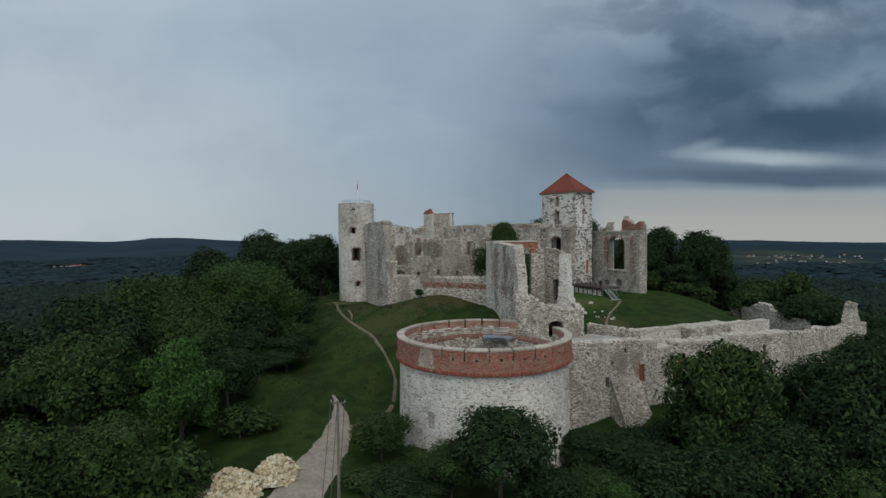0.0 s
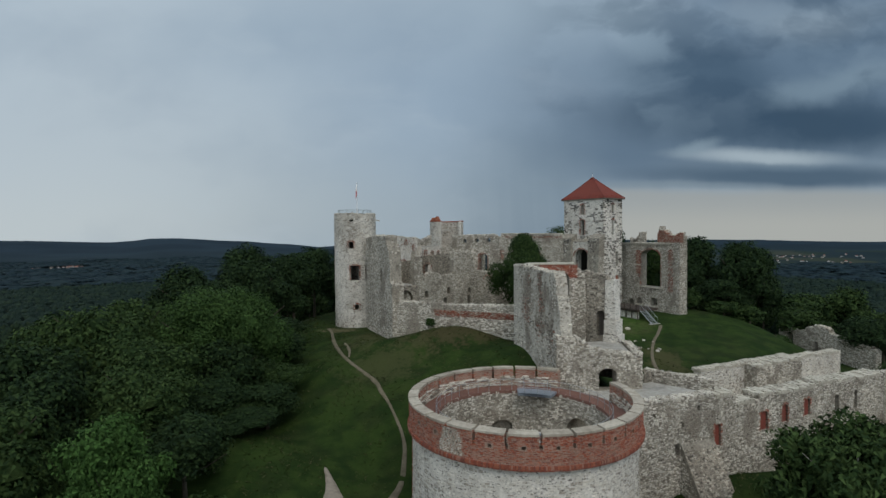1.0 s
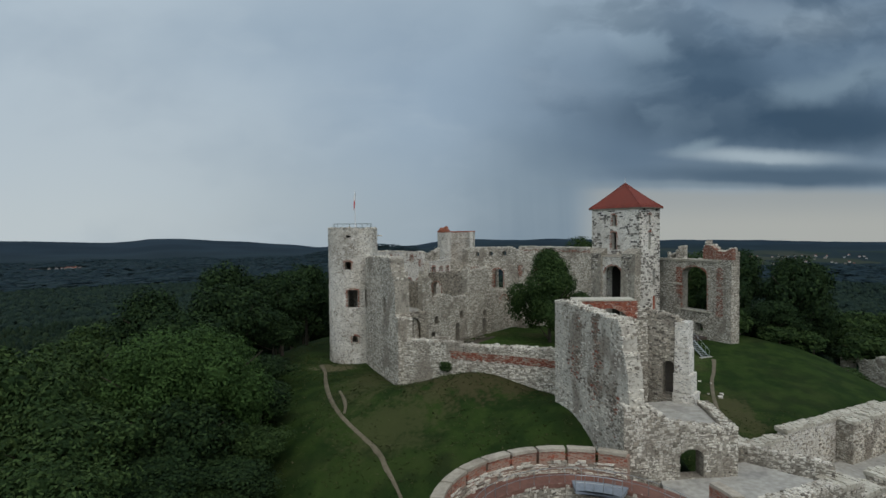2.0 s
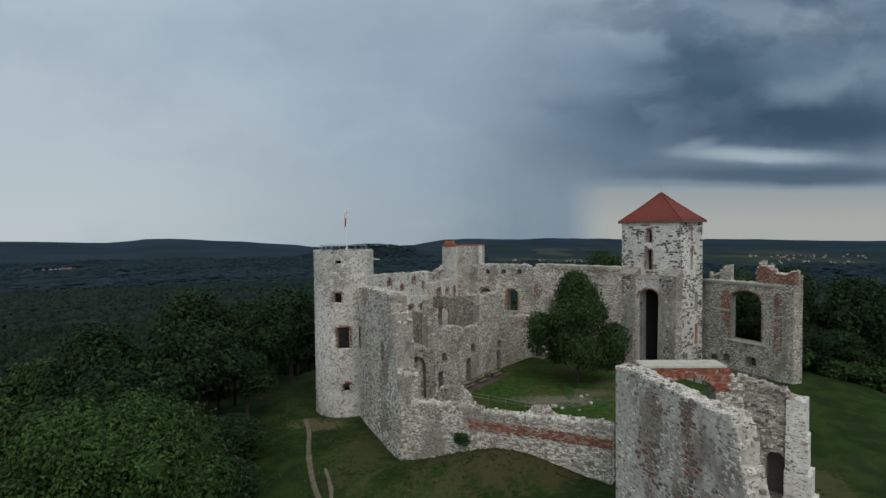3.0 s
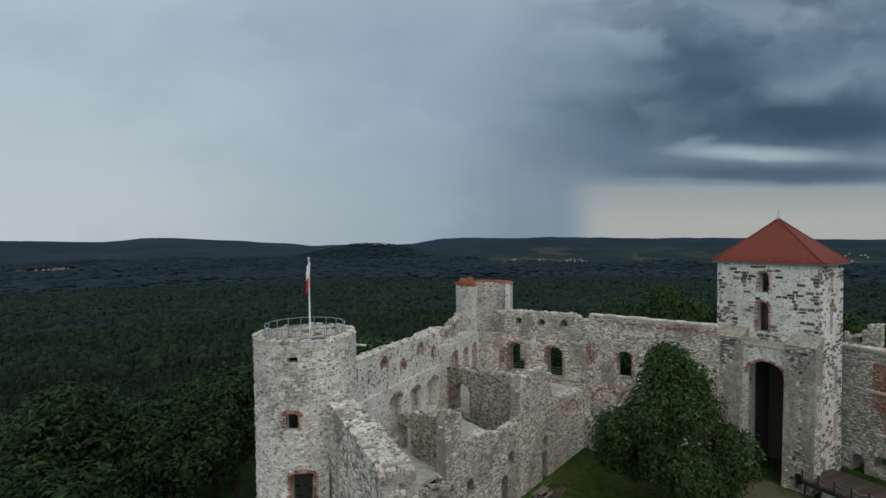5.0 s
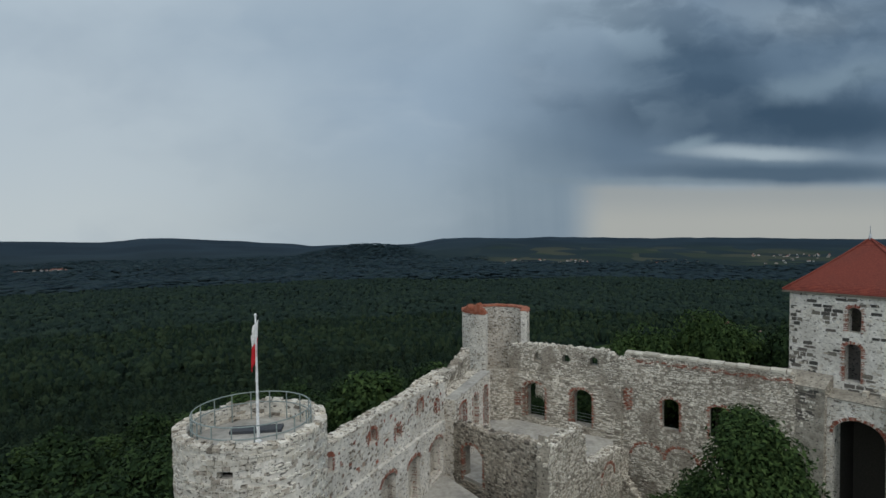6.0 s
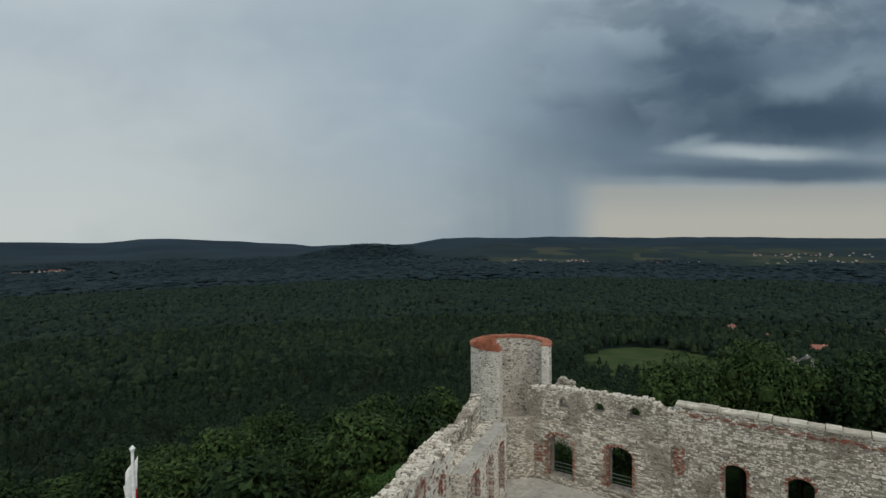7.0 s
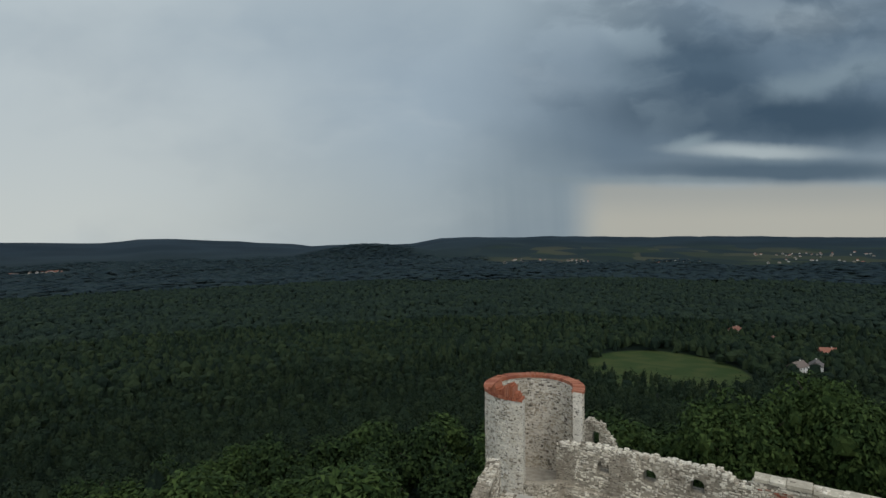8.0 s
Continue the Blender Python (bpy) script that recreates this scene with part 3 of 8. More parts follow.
def brick_ring(owner, place, o, rs, proud=0.03, deep=0.35, jambs=True, name="brick_surround", mat=None):
    """Brick jambs and arch round an opening."""
    s0, s1, z0, z1, rise = o
    mid, half, zc = (s0 + s1) / 2, (s1 - s0) / 2, z1 - max(rise, 0.0)
    out = []
    if jambs:
        z = np.arange(z0, zc, 0.085)
        for a, b in ((s0, -1), (s1, 1)):
            w = np.where(np.arange(len(z)) % 2, 0.27, 0.15) + rs.uniform(-0.02, 0.04, len(z))
            e0, e1 = (a - w, np.full(len(z), a)) if b < 0 else (np.full(len(z), a), a + w)
            ok = rs.uniform(0, 1, len(z)) > 0.25
            out.append(boxes(place, e0[ok], e1[ok], z[ok], z[ok] + 0.072, -deep, proud + rs.uniform(-0.02, 0.02, ok.sum())))
    if rise > 0:
        n = max(8, int((half + rise) * math.pi / 2 / 0.095))
        for k in range(n):
            a0, a1 = math.pi * (k + 0.08) / n, math.pi * (k + 0.92) / n
            r1 = rs.uniform(0.2, 0.32)
            if rs.uniform() < 0.12:
                continue
            S = [mid + (half + e) * math.cos(a) for e in (0, r1) for a in (a0, a1)]
            Zz = [zc + (rise + e) * math.sin(a) for e in (0, r1) for a in (a0, a1)]
            q = [(S[0], Zz[0]), (S[2], Zz[2]), (S[3], Zz[3]), (S[1], Zz[1])]
            V = np.concatenate([place(np.array([p[0] for p in q]), np.array([p[1] for p in q]), -deep), place(np.array([p[0] for p in q]), np.array([p[1] for p in q]), proud)])
            out.append((V, [BOX]))
    else:
        s = np.arange(s0 - 0.2, s1 + 0.2, 0.09)
        out.append(boxes(place, s, s + 0.075, z1, z1 + 0.26, -deep, proud))
    part(name, joined(*out), mat or OLDBRICK, owner, "weathered brick surround of the opening", "stuff")


def stone_wall(name, p, q, thick, z0, profile, holes, label, seed, jag=0.12, mat=None, body=None, faces="both", single=None, bricks=(), cap=True, category="wall", keep=None, back_mat=None, **kw):
    """A ruined wall: body, facing stones on its faces, rubble on its broken top, brick round some openings."""
    rs = np.random.RandomState(seed)
    place, length = flat(p, q)
    S, Z = ragged(profile, length, rs, jag)
    mat, body = mat or STONE, body or MORTAR
    wall = structure(name, core(place, length, S, Z, z0, thick, holes), body, (p[0], p[1], z0), label, category)
    masonry(wall, place, length, S, Z, z0, holes, rs, mat, single=single, keep=keep, **kw)
    def behind(s, z, d):
        return place(length - np.asarray(s, float), z, -thick - np.asarray(d, float))
    if back_mat is not None or faces == "all":
        flipped = [(length - o[1], length - o[0], o[2], o[3], o[4]) for o in holes]
        masonry(wall, behind, length, length - S[::-1], Z[::-1], z0, flipped, rs, back_mat or mat, name="rear_stonework", keep=None, **kw)
    # the two ends
    for end in (0, 1):
        def side(s, z, d, end=end):
            s, z, d = np.broadcast_arrays(np.asarray(s, float), np.asarray(z, float), np.asarray(d, float))
            return place(-d if end == 0 else length + d, z, -s if end == 1 else s - thick)
        ztop = Z[0] if end == 0 else Z[-1]
        masonry(wall, side, thick, np.array([0, thick]), np.array([ztop, ztop]), z0, [], rs, mat, name="end_stonework")
    if cap:
        capping(wall, place, S, Z, thick, length, rs, mat)
    for k in bricks:
        brick_ring(wall, place, holes[k], rs)
    return wall, place, length


# ---- ground ----
HILL_R = [0, 7, 13, 18, 28, 40, 60, 90, 130, 200, 320, 600, 1100, 2000]
HILL_Z = [10.8, 9.2, 6.0, 3.0, 1.2, -1.0, -6.0, -14.0, -26.0, -42.0, -60.0, -84.0, -100.0, -106.0]
MOUNDS = [(-1.0, 89.0, 9.0, 4.5, 3.2), (8.0, 79.0, 7.0, 6.0, 3.0), (-24.0, 69.0, 9.0, 7.0, 3.2), (-14.0, 92.0, 5.0, 8.0, 0.6), (-17.0, 50.0, 12.0, 10.0, 1.2), (21.0, 61.5, 8.0, 4.5, -3.4)]


def bumpy(x, y, scale, seed):
    r = np.random.RandomState(seed)
    out = np.zeros_like(x)
    for k in range(5):
        a, f, ph = r.uniform(0, math.pi * 2), (0.7 + 0.45 * k) / scale, r.uniform(0, 6.3, 2)
        out += np.sin((x * math.cos(a) + y * math.sin(a)) * f * 6.28 + ph[0]) * np.cos((y * math.cos(a) - x * math.sin(a)) * f * 4.1 + ph[1]) / (1 + 0.6 * k)
    return out


def soft(v, lo, hi):
    t = np.clip((v - lo) / (hi - lo), 0, 1)
    return t * t * (3 - 2 * t)


def ground_z(x, y):
    x, y = np.broadcast_arrays(np.asarray(x, float), np.asarray(y, float))
    ex, ey = (x - 12.0) / 37.0, (y - 116.0) / 34.0
    k = np.sqrt(ex ** 2 + ey ** 2) + 1e-6
    dist = np.hypot(x - 12.0, y - 116.0)
    r = np.maximum(0, dist - dist / k)
    z = np.interp(r, HILL_R, HILL_Z)
    z = z - np.maximum(0, (x - 14) * 0.35 + 108 - y) * 0.13 * soft(x, 12, 20) * soft(y, 62, 84) * soft(-x, -75, -50)
    front = soft(r, 12, 26) * soft(-y, -90, -70)
    z = z + front * (np.clip(-x, 0, 26) * 0.08 - np.clip(x - 4, 0, 30) * 0.16) * soft(-r, -120, -60)
    for mx, my, sx, sy, h in MOUNDS:
        z = z + h * np.exp(-((x - mx) / sx) ** 2 - ((y - my) / sy) ** 2)
    z = z - 4.5 * np.exp(-((x - 38 - (y - 82) * 0.9) / 17) ** 2 - ((y - 79 - (x - 36) * 0.42) / 5.0) ** 2)
    z = np.where(np.hypot(x - 4.3, y - 62.0) < 8.9, np.minimum(z, 4.0), z)
    d1, d2, along = (y - 69.9) * 0.899 - (x - 24.5) * 0.438, (y - 81.3) * 0.888 - (x - 22.0) * 0.459, (x - 22.0) * 0.9 + (y - 75.0) * 0.44
    z = np.where((d1 > 0.3) & (d2 < 1.5) & (along > -1) & (along < 42), np.minimum(z, 3.2), z)
    z = z + bumpy(x, y, 24.0, 3) * 0.12 * soft(r, 1, 8)
    far = np.hypot(x, y)
    roll = soft(far, 350, 1500)
    z = z + roll * (bumpy(x, y, 900.0, 4) * 5.0)
    # wooded ridges and the open plateau towards the horizon
    az, away = np.arctan2(x + 9.0, y - 105.0), np.hypot(x + 9.0, y - 105.0)
    rugged = bumpy(x, y, 420.0, 5) * 2.2 * soft(away, 2200, 3200)
    lift = np.zeros_like(z)
    for at, r0, r1, r2, ways, tops in RIDGES:
        rise = np.interp(az, ways, tops) + 106.0
        lift = np.maximum(lift, rise * np.where(away < at, soft(away, r0, at), 0.35 + 0.65 * soft(-away, -r2, -r1)))
    return z + lift + rugged


RIDGES = [
    (4500.0, 2250.0, 4800.0, 6400.0, [-0.06, 0.01, 0.08, 0.21, 0.345, 0.46, 0.58, 0.69, 0.9], [-106, -46, -37, -45, -54, -56, -66, -75, -80]),
    (5000.0, 3300.0, 5300.0, 6800.0, [-1.0, -0.66, -0.60, -0.525, -0.494, -0.462, -0.413, -0.36, -0.293, -0.222, -0.18], [-13, -13, -27, -37, -12, -9, -24, -42, -62, -100, -106]),
    (3200.0, 2500.0, 3300.0, 4300.0, [-0.25, -0.184, -0.149, -0.124, -0.074, -0.023, 0.02], [-106, -67, -50, -49, -62, -76, -106]),
    (9000.0, 7000.0, 9200.0, 9600.0, [-1.0, -0.66, -0.42, -0.17, 0.01, 0.23, 0.5, 0.69, 1.0], [-15, -15, -46, -84, -100, -106, -106, -106, -106]),
]


def spread(lo, hi, step, back, ahead, grow_back, grow_ahead):
    core_ = list(np.arange(lo, hi + 0.01, step))
    left, right = [], []
    for out, a, sign, reach, grow in ((left, core_[0], -1, back, grow_back), (right, core_[-1], 1, ahead, grow_ahead)):
        st = step
        while sign * a < reach:
            st *= grow
            a += sign * st
            out.append(sign * min(sign * a, reach))
    return np.array(left[::-1] + core_ + right)


gx, gy = spread(-60, 100, 1.25, 8200, 8200, 1.042, 1.042), spread(20, 175, 1.25, 2500, 9700, 1.14, 1.028)
GX, GY = np.meshgrid(gx, gy)
GZ = ground_z(GX, GY)
nx = len(gx)
quad = (np.arange(len(gy) - 1)[:, None] * nx + np.arange(nx - 1)[None]).ravel()
ground_mesh = (np.stack([GX.ravel(), GY.ravel(), GZ.ravel()], 1), [np.stack([quad, quad + 1, quad + nx + 1, quad + nx], 1)])


def ground_material():
    """Grass on the castle hill, haze-tinted woodland floor below it, paler fields among the far woods."""
    m = GRASS.copy()
    m.name = "hill_grass_and_woodland"
    N, L = m.node_tree.nodes, m.node_tree.links
    b = N["Principled BSDF"]
    grass = b.inputs["Base Color"].links[0].from_socket
    geo = N.new("ShaderNodeNewGeometry")
    sp = N.new("ShaderNodeSeparateXYZ")
    L.new(geo.outputs["Position"], sp.inputs[0])

    def mth(op, a, c=0.0):
        n = N.new("ShaderNodeMath")
        n.operation = op
        for k, v in enumerate((a, c)):
            if hasattr(v, "is_linked"):
                L.new(v, n.inputs[k])
            else:
                n.inputs[k].default_value = v
        return n.outputs[0]

    def rng(v, lo, hi):
        n = N.new("ShaderNodeMapRange")
        n.interpolation_type = "SMOOTHSTEP"
        L.new(v, n.inputs[0])
        n.inputs[1].default_value, n.inputs[2].default_value = lo, hi
        return n.outputs[0]

    def mixed(f, a, c):
        n = N.new("ShaderNodeMix")
        n.data_type = "RGBA"
        L.new(f, n.inputs["Factor"])
        for sock, v in ((n.inputs[6], a), (n.inputs[7], c)):
            if isinstance(v, tuple):
                sock.default_value = (*v, 1)
            else:
                L.new(v, sock)
        return n.outputs[2]

    def nz(scale, detail=5.0):
        n = N.new("ShaderNodeTexNoise")
        n.inputs["Scale"].default_value, n.inputs["Detail"].default_value = scale, detail
        L.new(geo.outputs["Position"], n.inputs["Vector"])
        return n.outputs["Fac"]

    dist = mth("SQRT", mth("ADD", mth("POWER", mth("SUBTRACT", sp.outputs[0], 12.0), 2.0), mth("POWER", mth("SUBTRACT", sp.outputs[1], 105.0), 2.0)))
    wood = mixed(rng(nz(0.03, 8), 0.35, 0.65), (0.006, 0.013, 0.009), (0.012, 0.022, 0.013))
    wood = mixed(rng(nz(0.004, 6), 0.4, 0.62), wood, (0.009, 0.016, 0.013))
    # distance haze painted into the woodland colour, bluer and paler further out
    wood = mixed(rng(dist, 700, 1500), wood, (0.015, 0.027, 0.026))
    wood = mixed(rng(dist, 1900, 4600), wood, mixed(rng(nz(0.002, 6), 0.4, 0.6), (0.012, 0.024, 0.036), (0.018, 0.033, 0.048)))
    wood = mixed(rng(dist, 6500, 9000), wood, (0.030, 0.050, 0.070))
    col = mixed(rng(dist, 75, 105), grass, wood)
    # strips of meadow and plough beyond the woods, to the north-east
    cells = N.new("ShaderNodeTexVoronoi")
    cells.inputs["Scale"].default_value = 0.011
    st = N.new("ShaderNodeVectorMath")
    st.operation = "MULTIPLY"
    st.inputs[1].default_value = (0.55, 0.42, 0.0)
    L.new(geo.outputs["Position"], st.inputs[0])
    L.new(st.outputs[0], cells.inputs["Vector"])
    hue = N.new("ShaderNodeSeparateColor")
    L.new(cells.outputs["Color"], hue.inputs[0])
    field = mixed(rng(hue.outputs[0], 0.2, 0.8), (0.024, 0.037, 0.026), (0.050, 0.055, 0.040))
    az = mth("ARCTAN2", sp.outputs[0], sp.outputs[1])
    mask = mth("MULTIPLY", mth("MULTIPLY", rng(az, 0.04, 0.12), rng(dist, 2150, 2400)), mth("MULTIPLY", rng(hue.outputs[1], 0.42, 0.52), rng(dist, 3700, 3000)))
    col = mixed(mask, col, field)
    # one mown meadow below the castle
    dx, dy = mth("SUBTRACT", sp.outputs[0], 160.0), mth("SUBTRACT", sp.outputs[1], 520.0)
    oval = mth("SQRT", mth("ADD", mth("POWER", mth("DIVIDE", mth("ADD", dx, mth("MULTIPLY", dy, -0.2)), 60.0), 2.0), mth("POWER", mth("DIVIDE", dy, 98.0), 2.0)))
    col = mixed(rng(oval, 1.05, 0.95), col, mixed(rng(nz(0.06, 5), 0.4, 0.62), (0.030, 0.052, 0.018), (0.050, 0.066, 0.024)))
    # long rough grass outside the mown court, its colour darkened for tree shade
    lawn = mth("SQRT", mth("ADD", mth("POWER", mth("DIVIDE", mth("SUBTRACT", sp.outputs[0], 9.0), 23.0), 2.0), mth("POWER", mth("DIVIDE", mth("SUBTRACT", sp.outputs[1], 114.0), 17.0), 2.0)))
    coarse_shaded = mixed(rng(nz(0.35, 6), 0.38, 0.62), (0.010, 0.021, 0.006), (0.024, 0.042, 0.010))
    col = mixed(mth("MULTIPLY", mth("MULTIPLY", rng(mth("ADD", lawn, mth("MULTIPLY", mth("SUBTRACT", nz(0.2, 5), 0.5), 0.6)), 0.9, 1.25), rng(dist, 100, 75)), 0.8), col, coarse_shaded)
    # worn, stony and dry patches on the hill
    rough_edge = mth("ADD", mth("MULTIPLY", mth("SUBTRACT", nz(0.55, 6), 0.5), 2.0), mth("MULTIPLY", mth("SUBTRACT", nz(2.2, 5), 0.5), 1.2))
    for px, py, rx, ry, tone in ((9.0, 112.6, 6.5, 2.6, (0.17, 0.15, 0.11)), (0.0, 88.6, 10.5, 4.6, (0.062, 0.052, 0.026)), (23.2, 124.6, 4.0, 4.6, (0.105, 0.088, 0.062)), (18.8, 119.4, 4.2, 3.0, (0.11, 0.09, 0.06)), (14.2, 115.6, 3.6, 2.2, (0.12, 0.105, 0.07)), (22.0, 117.5, 4.0, 3.0, (0.085, 0.08, 0.042)), (-19.0, 105.0, 3.5, 3.0, (0.12, 0.105, 0.06)), (26.0, 109.0, 5.0, 3.0, (0.08, 0.08, 0.04)), (-4.0, 110.0, 3.0, 4.0, (0.09, 0.075, 0.04)), (29.0, 92.0, 3.0, 8.0, (0.065, 0.062, 0.028)), (-13.0, 96.0, 4.0, 9.0, (0.060, 0.062, 0.026)), (-10.0, 84.0, 6.0, 5.0, (0.050, 0.056, 0.022))):
        e1, e2 = mth("DIVIDE", mth("SUBTRACT", sp.outputs[0], px), rx), mth("DIVIDE", mth("SUBTRACT", sp.outputs[1], py), ry)
        far_out = mth("SQRT", mth("ADD", mth("POWER", e1, 2.0), mth("POWER", e2, 2.0)))
        col = mixed(mth("MULTIPLY", rng(mth("ADD", far_out, rough_edge), 1.05, 0.35), 0.8), col, tone)
    L.new(col, b.inputs["Base Color"])
    b.inputs["Specular IOR Level"].default_value = 0.05
    return m


structure("ground", ground_mesh, ground_material(), (0, 0, 0), "grassy castle hill falling to dark wooded plain, painted hazy far off", "ground", smooth=True)


def ribbon(points, widths, lift=0.05, seed=0):
    """A trodden strip laid on the ground."""
    rs = np.random.RandomState(seed)
    P = np.array(points, float)
    t = np.linspace(0, len(P) - 1, (len(P) - 1) * 14 + 1)
    k = np.clip(t.astype(int), 0, len(P) - 2)
    f = (t - k)[:, None]
    a, b, c, d = P[np.maximum(k - 1, 0)], P[k], P[k + 1], P[np.minimum(k + 2, len(P) - 1)]
    C = 0.5 * (2 * b + (c - a) * f + (2 * a - 5 * b + 4 * c - d) * f ** 2 + (3 * b - a - 3 * c + d) * f ** 3)
    W = np.interp(t, range(len(P)), widths)
    way = np.gradient(C, axis=0)
    way /= np.linalg.norm(way, axis=1)[:, None] + 1e-9
    side = np.stack([way[:, 1], -way[:, 0]], 1)
    rows = []
    cols = (-1, -0.6, -0.2, 0.2, 0.6, 1)
    for e in cols:
        wob = 1 + 0.10 * np.sin(np.arange(len(C)) * 0.55 + e) + rs.uniform(-0.06, 0.06, len(C)) if abs(e) == 1 else np.ones(len(C))
        q = C + side * (e * W / 2 * wob)[:, None]
        z = ground_z(q[:, 0], q[:, 1]) + (lift if abs(e) < 1 else -0.12)
        rows.append(np.column_stack([q, z]))
    n = len(C)
    V = np.concatenate(rows)
    F = [[r * n + i, r * n + i + 1, (r + 1) * n + i + 1, (r + 1) * n + i] for r in range(len(cols) - 1) for i in range(n - 1)]
    return V, [np.array(F)[:, ::-1]]


structure("road", ribbon([(-13.7, 67.4), (-12.9, 65.6), (-12.0, 62.6), (-11.7, 58.4), (-12.1, 54), (-12.9, 48), (-15.6, 38), (-20, 28)], [0.3, 0.9, 2.2, 3.9, 4.9, 5.2, 5.4, 5.6], 0.16, 1), GRAVEL, (0, 0, 0), "pale gravel track below the castle", "road", True)
structure("footpath_1", ribbon([(-21.2, 106.5), (-20, 103), (-17.8, 94), (-15.1, 87), (-10.6, 80.6), (-9.5, 78.4), (-8.3, 76), (-6.7, 71.9), (-6.3, 69.3), (-6.6, 65.5), (-8.0, 62.3), (-10.4, 60.2)], [0.8, 0.6, 0.65, 0.5, 0.55, 0.6, 0.35, 0.4, 0.6, 0.8, 1.3, 2.0], 0.07, 2), EARTH, (0, 0, 0), "trodden earth footpath up the grassy slope", "path", True)
structure("footpath_2", ribbon([(35.2, 110.5), (33.0, 106), (30.3, 101), (27.5, 94), (26.1, 88.1), (25.2, 85.5)], [0.8, 0.6, 0.6, 0.6, 0.8, 0.9], 0.07, 3), EARTH, (0, 0, 0), "trodden earth footpath across the slope", "path", True)
structure("footpath_3", ribbon([(-16.1, 92.5), (-14.9, 89.0), (-14.6, 86.8)], [0.3, 0.5, 0.3], 0.08, 4), EARTH, (0, 0, 0), "short trodden side path", "path", True)

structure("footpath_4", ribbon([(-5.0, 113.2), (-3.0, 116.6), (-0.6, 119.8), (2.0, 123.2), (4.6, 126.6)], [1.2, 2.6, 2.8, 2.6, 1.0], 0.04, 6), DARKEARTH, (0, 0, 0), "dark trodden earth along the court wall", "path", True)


# ---- round flag tower ----
RT, RTR = (-17.28, 110.62), 3.48


def round_tower():
    rs = np.random.RandomState(11)
    at = (RT[0], RT[1], 9.0)
    tower = thing("round_tower", at, "round whitish limestone tower with a railed flat top", "tower")
    around = 2 * math.pi * RTR
    place = curved(RT, RTR, 90.0)

    def s_of(angle):
        return math.radians((angle - 90) % 360) * RTR

    def win(angle, w, z0, z1, rise):
        s = s_of(angle)
        return (s - w / 2, s + w / 2, z0, z1, rise)

    holes = [win(-93, 0.85, 24.0, 25.15, 0.2), win(-83, 1.45, 18.7, 21.2, 0.12), win(-79, 0.75, 13.8, 14.75, 0.1), win(-91, 0.7, 28.45, 28.8, 0), win(-48, 0.7, 18.8, 21.3, 0.1)]
    S, Z = ragged([(0, 29.75), (around, 29.75)], around, rs, 0.10)
    Z[-1] = Z[0]
    wall = part("wall", core(place, around, S, Z, 8.5, 0.55, holes, 0.8), PLASTER, tower)
    masonry(wall, place, around, S, Z, 9.0, holes, rs, PALESTONE, keep=lambda s, z, r: r.uniform(0, 1, len(s)) < np.where(z > 25.5, 0.95, 0.55 + 0.25 * np.sin(z * 0.9 + s * 0.5)), single=(s_of(-130), s_of(-60), 24.5, 29.6), most=260)
    inner = curved(RT, RTR - 0.55, 90.0, out=-1.0)
    ai = 2 * math.pi * (RTR - 0.55)
    masonry(wall, inner, ai, np.array([0, ai]), np.array([29.75, 29.75]), 29.0, [], rs, STONE, name="parapet_lining", course=(0.18, 0.28), wide=(0.3, 0.6))
    capping(wall, place, S, Z, 0.55, around, rs, STONE)
    for k in (0, 1, 2):
        brick_ring(wall, place, holes[k], rs, proud=0.04)
    ring = [(RT[0] + (RTR - 0.5) * math.cos(2 * math.pi * k / 40), RT[1] + (RTR - 0.5) * math.sin(2 * math.pi * k / 40)) for k in range(40)]
    deck = part("deck", prism(ring, 28.75, 29.0), CONCRETE, tower, "light grey concrete roof deck")
    u = np.array([math.cos(0.12), math.sin(0.12)])
    v = np.array([-u[1], u[0]])
    c = np.array([RT[0] - 0.1, RT[1] + 0.9])
    hatch = [tuple(c + u * a + v * b) for a, b in ((-1.25, -0.42), (1.25, -0.42), (1.25, 0.42), (-1.25, 0.42))]
    part("hatch", prism(hatch, 29.0, 29.14), HATCH, tower, "dark grey flat roof hatch")
    rail = part("railing", joined(*[tube([(RT[0] + (RTR - 0.72) * math.cos(a), RT[1] + (RTR - 0.72) * math.sin(a), z) for a in np.linspace(math.radians(30), math.radians(390), 37)], 0.03, 6) for z in (30.45, 29.9)]), PAINTED, tower, "thin green-grey steel railing")
    for k in range(18):
        a = math.radians(30 + 20 * k)
        x, y = RT[0] + (RTR - 0.72) * math.cos(a), RT[1] + (RTR - 0.72) * math.sin(a)
        part("post", tube([(x, y, 29.0), (x, y, 30.45)], 0.03, 6), PAINTED, rail)
    spout = part("water_spout", joined(tube([(RT[0] + RTR * math.cos(0.15), RT[1] + RTR * math.sin(0.15), 28.75), (RT[0] + (RTR + 0.75) * math.cos(0.15), RT[1] + (RTR + 0.75) * math.sin(0.15), 28.68)], 0.08, 8)), STONE, tower, "stone water spout")
    return tower


round_tower()


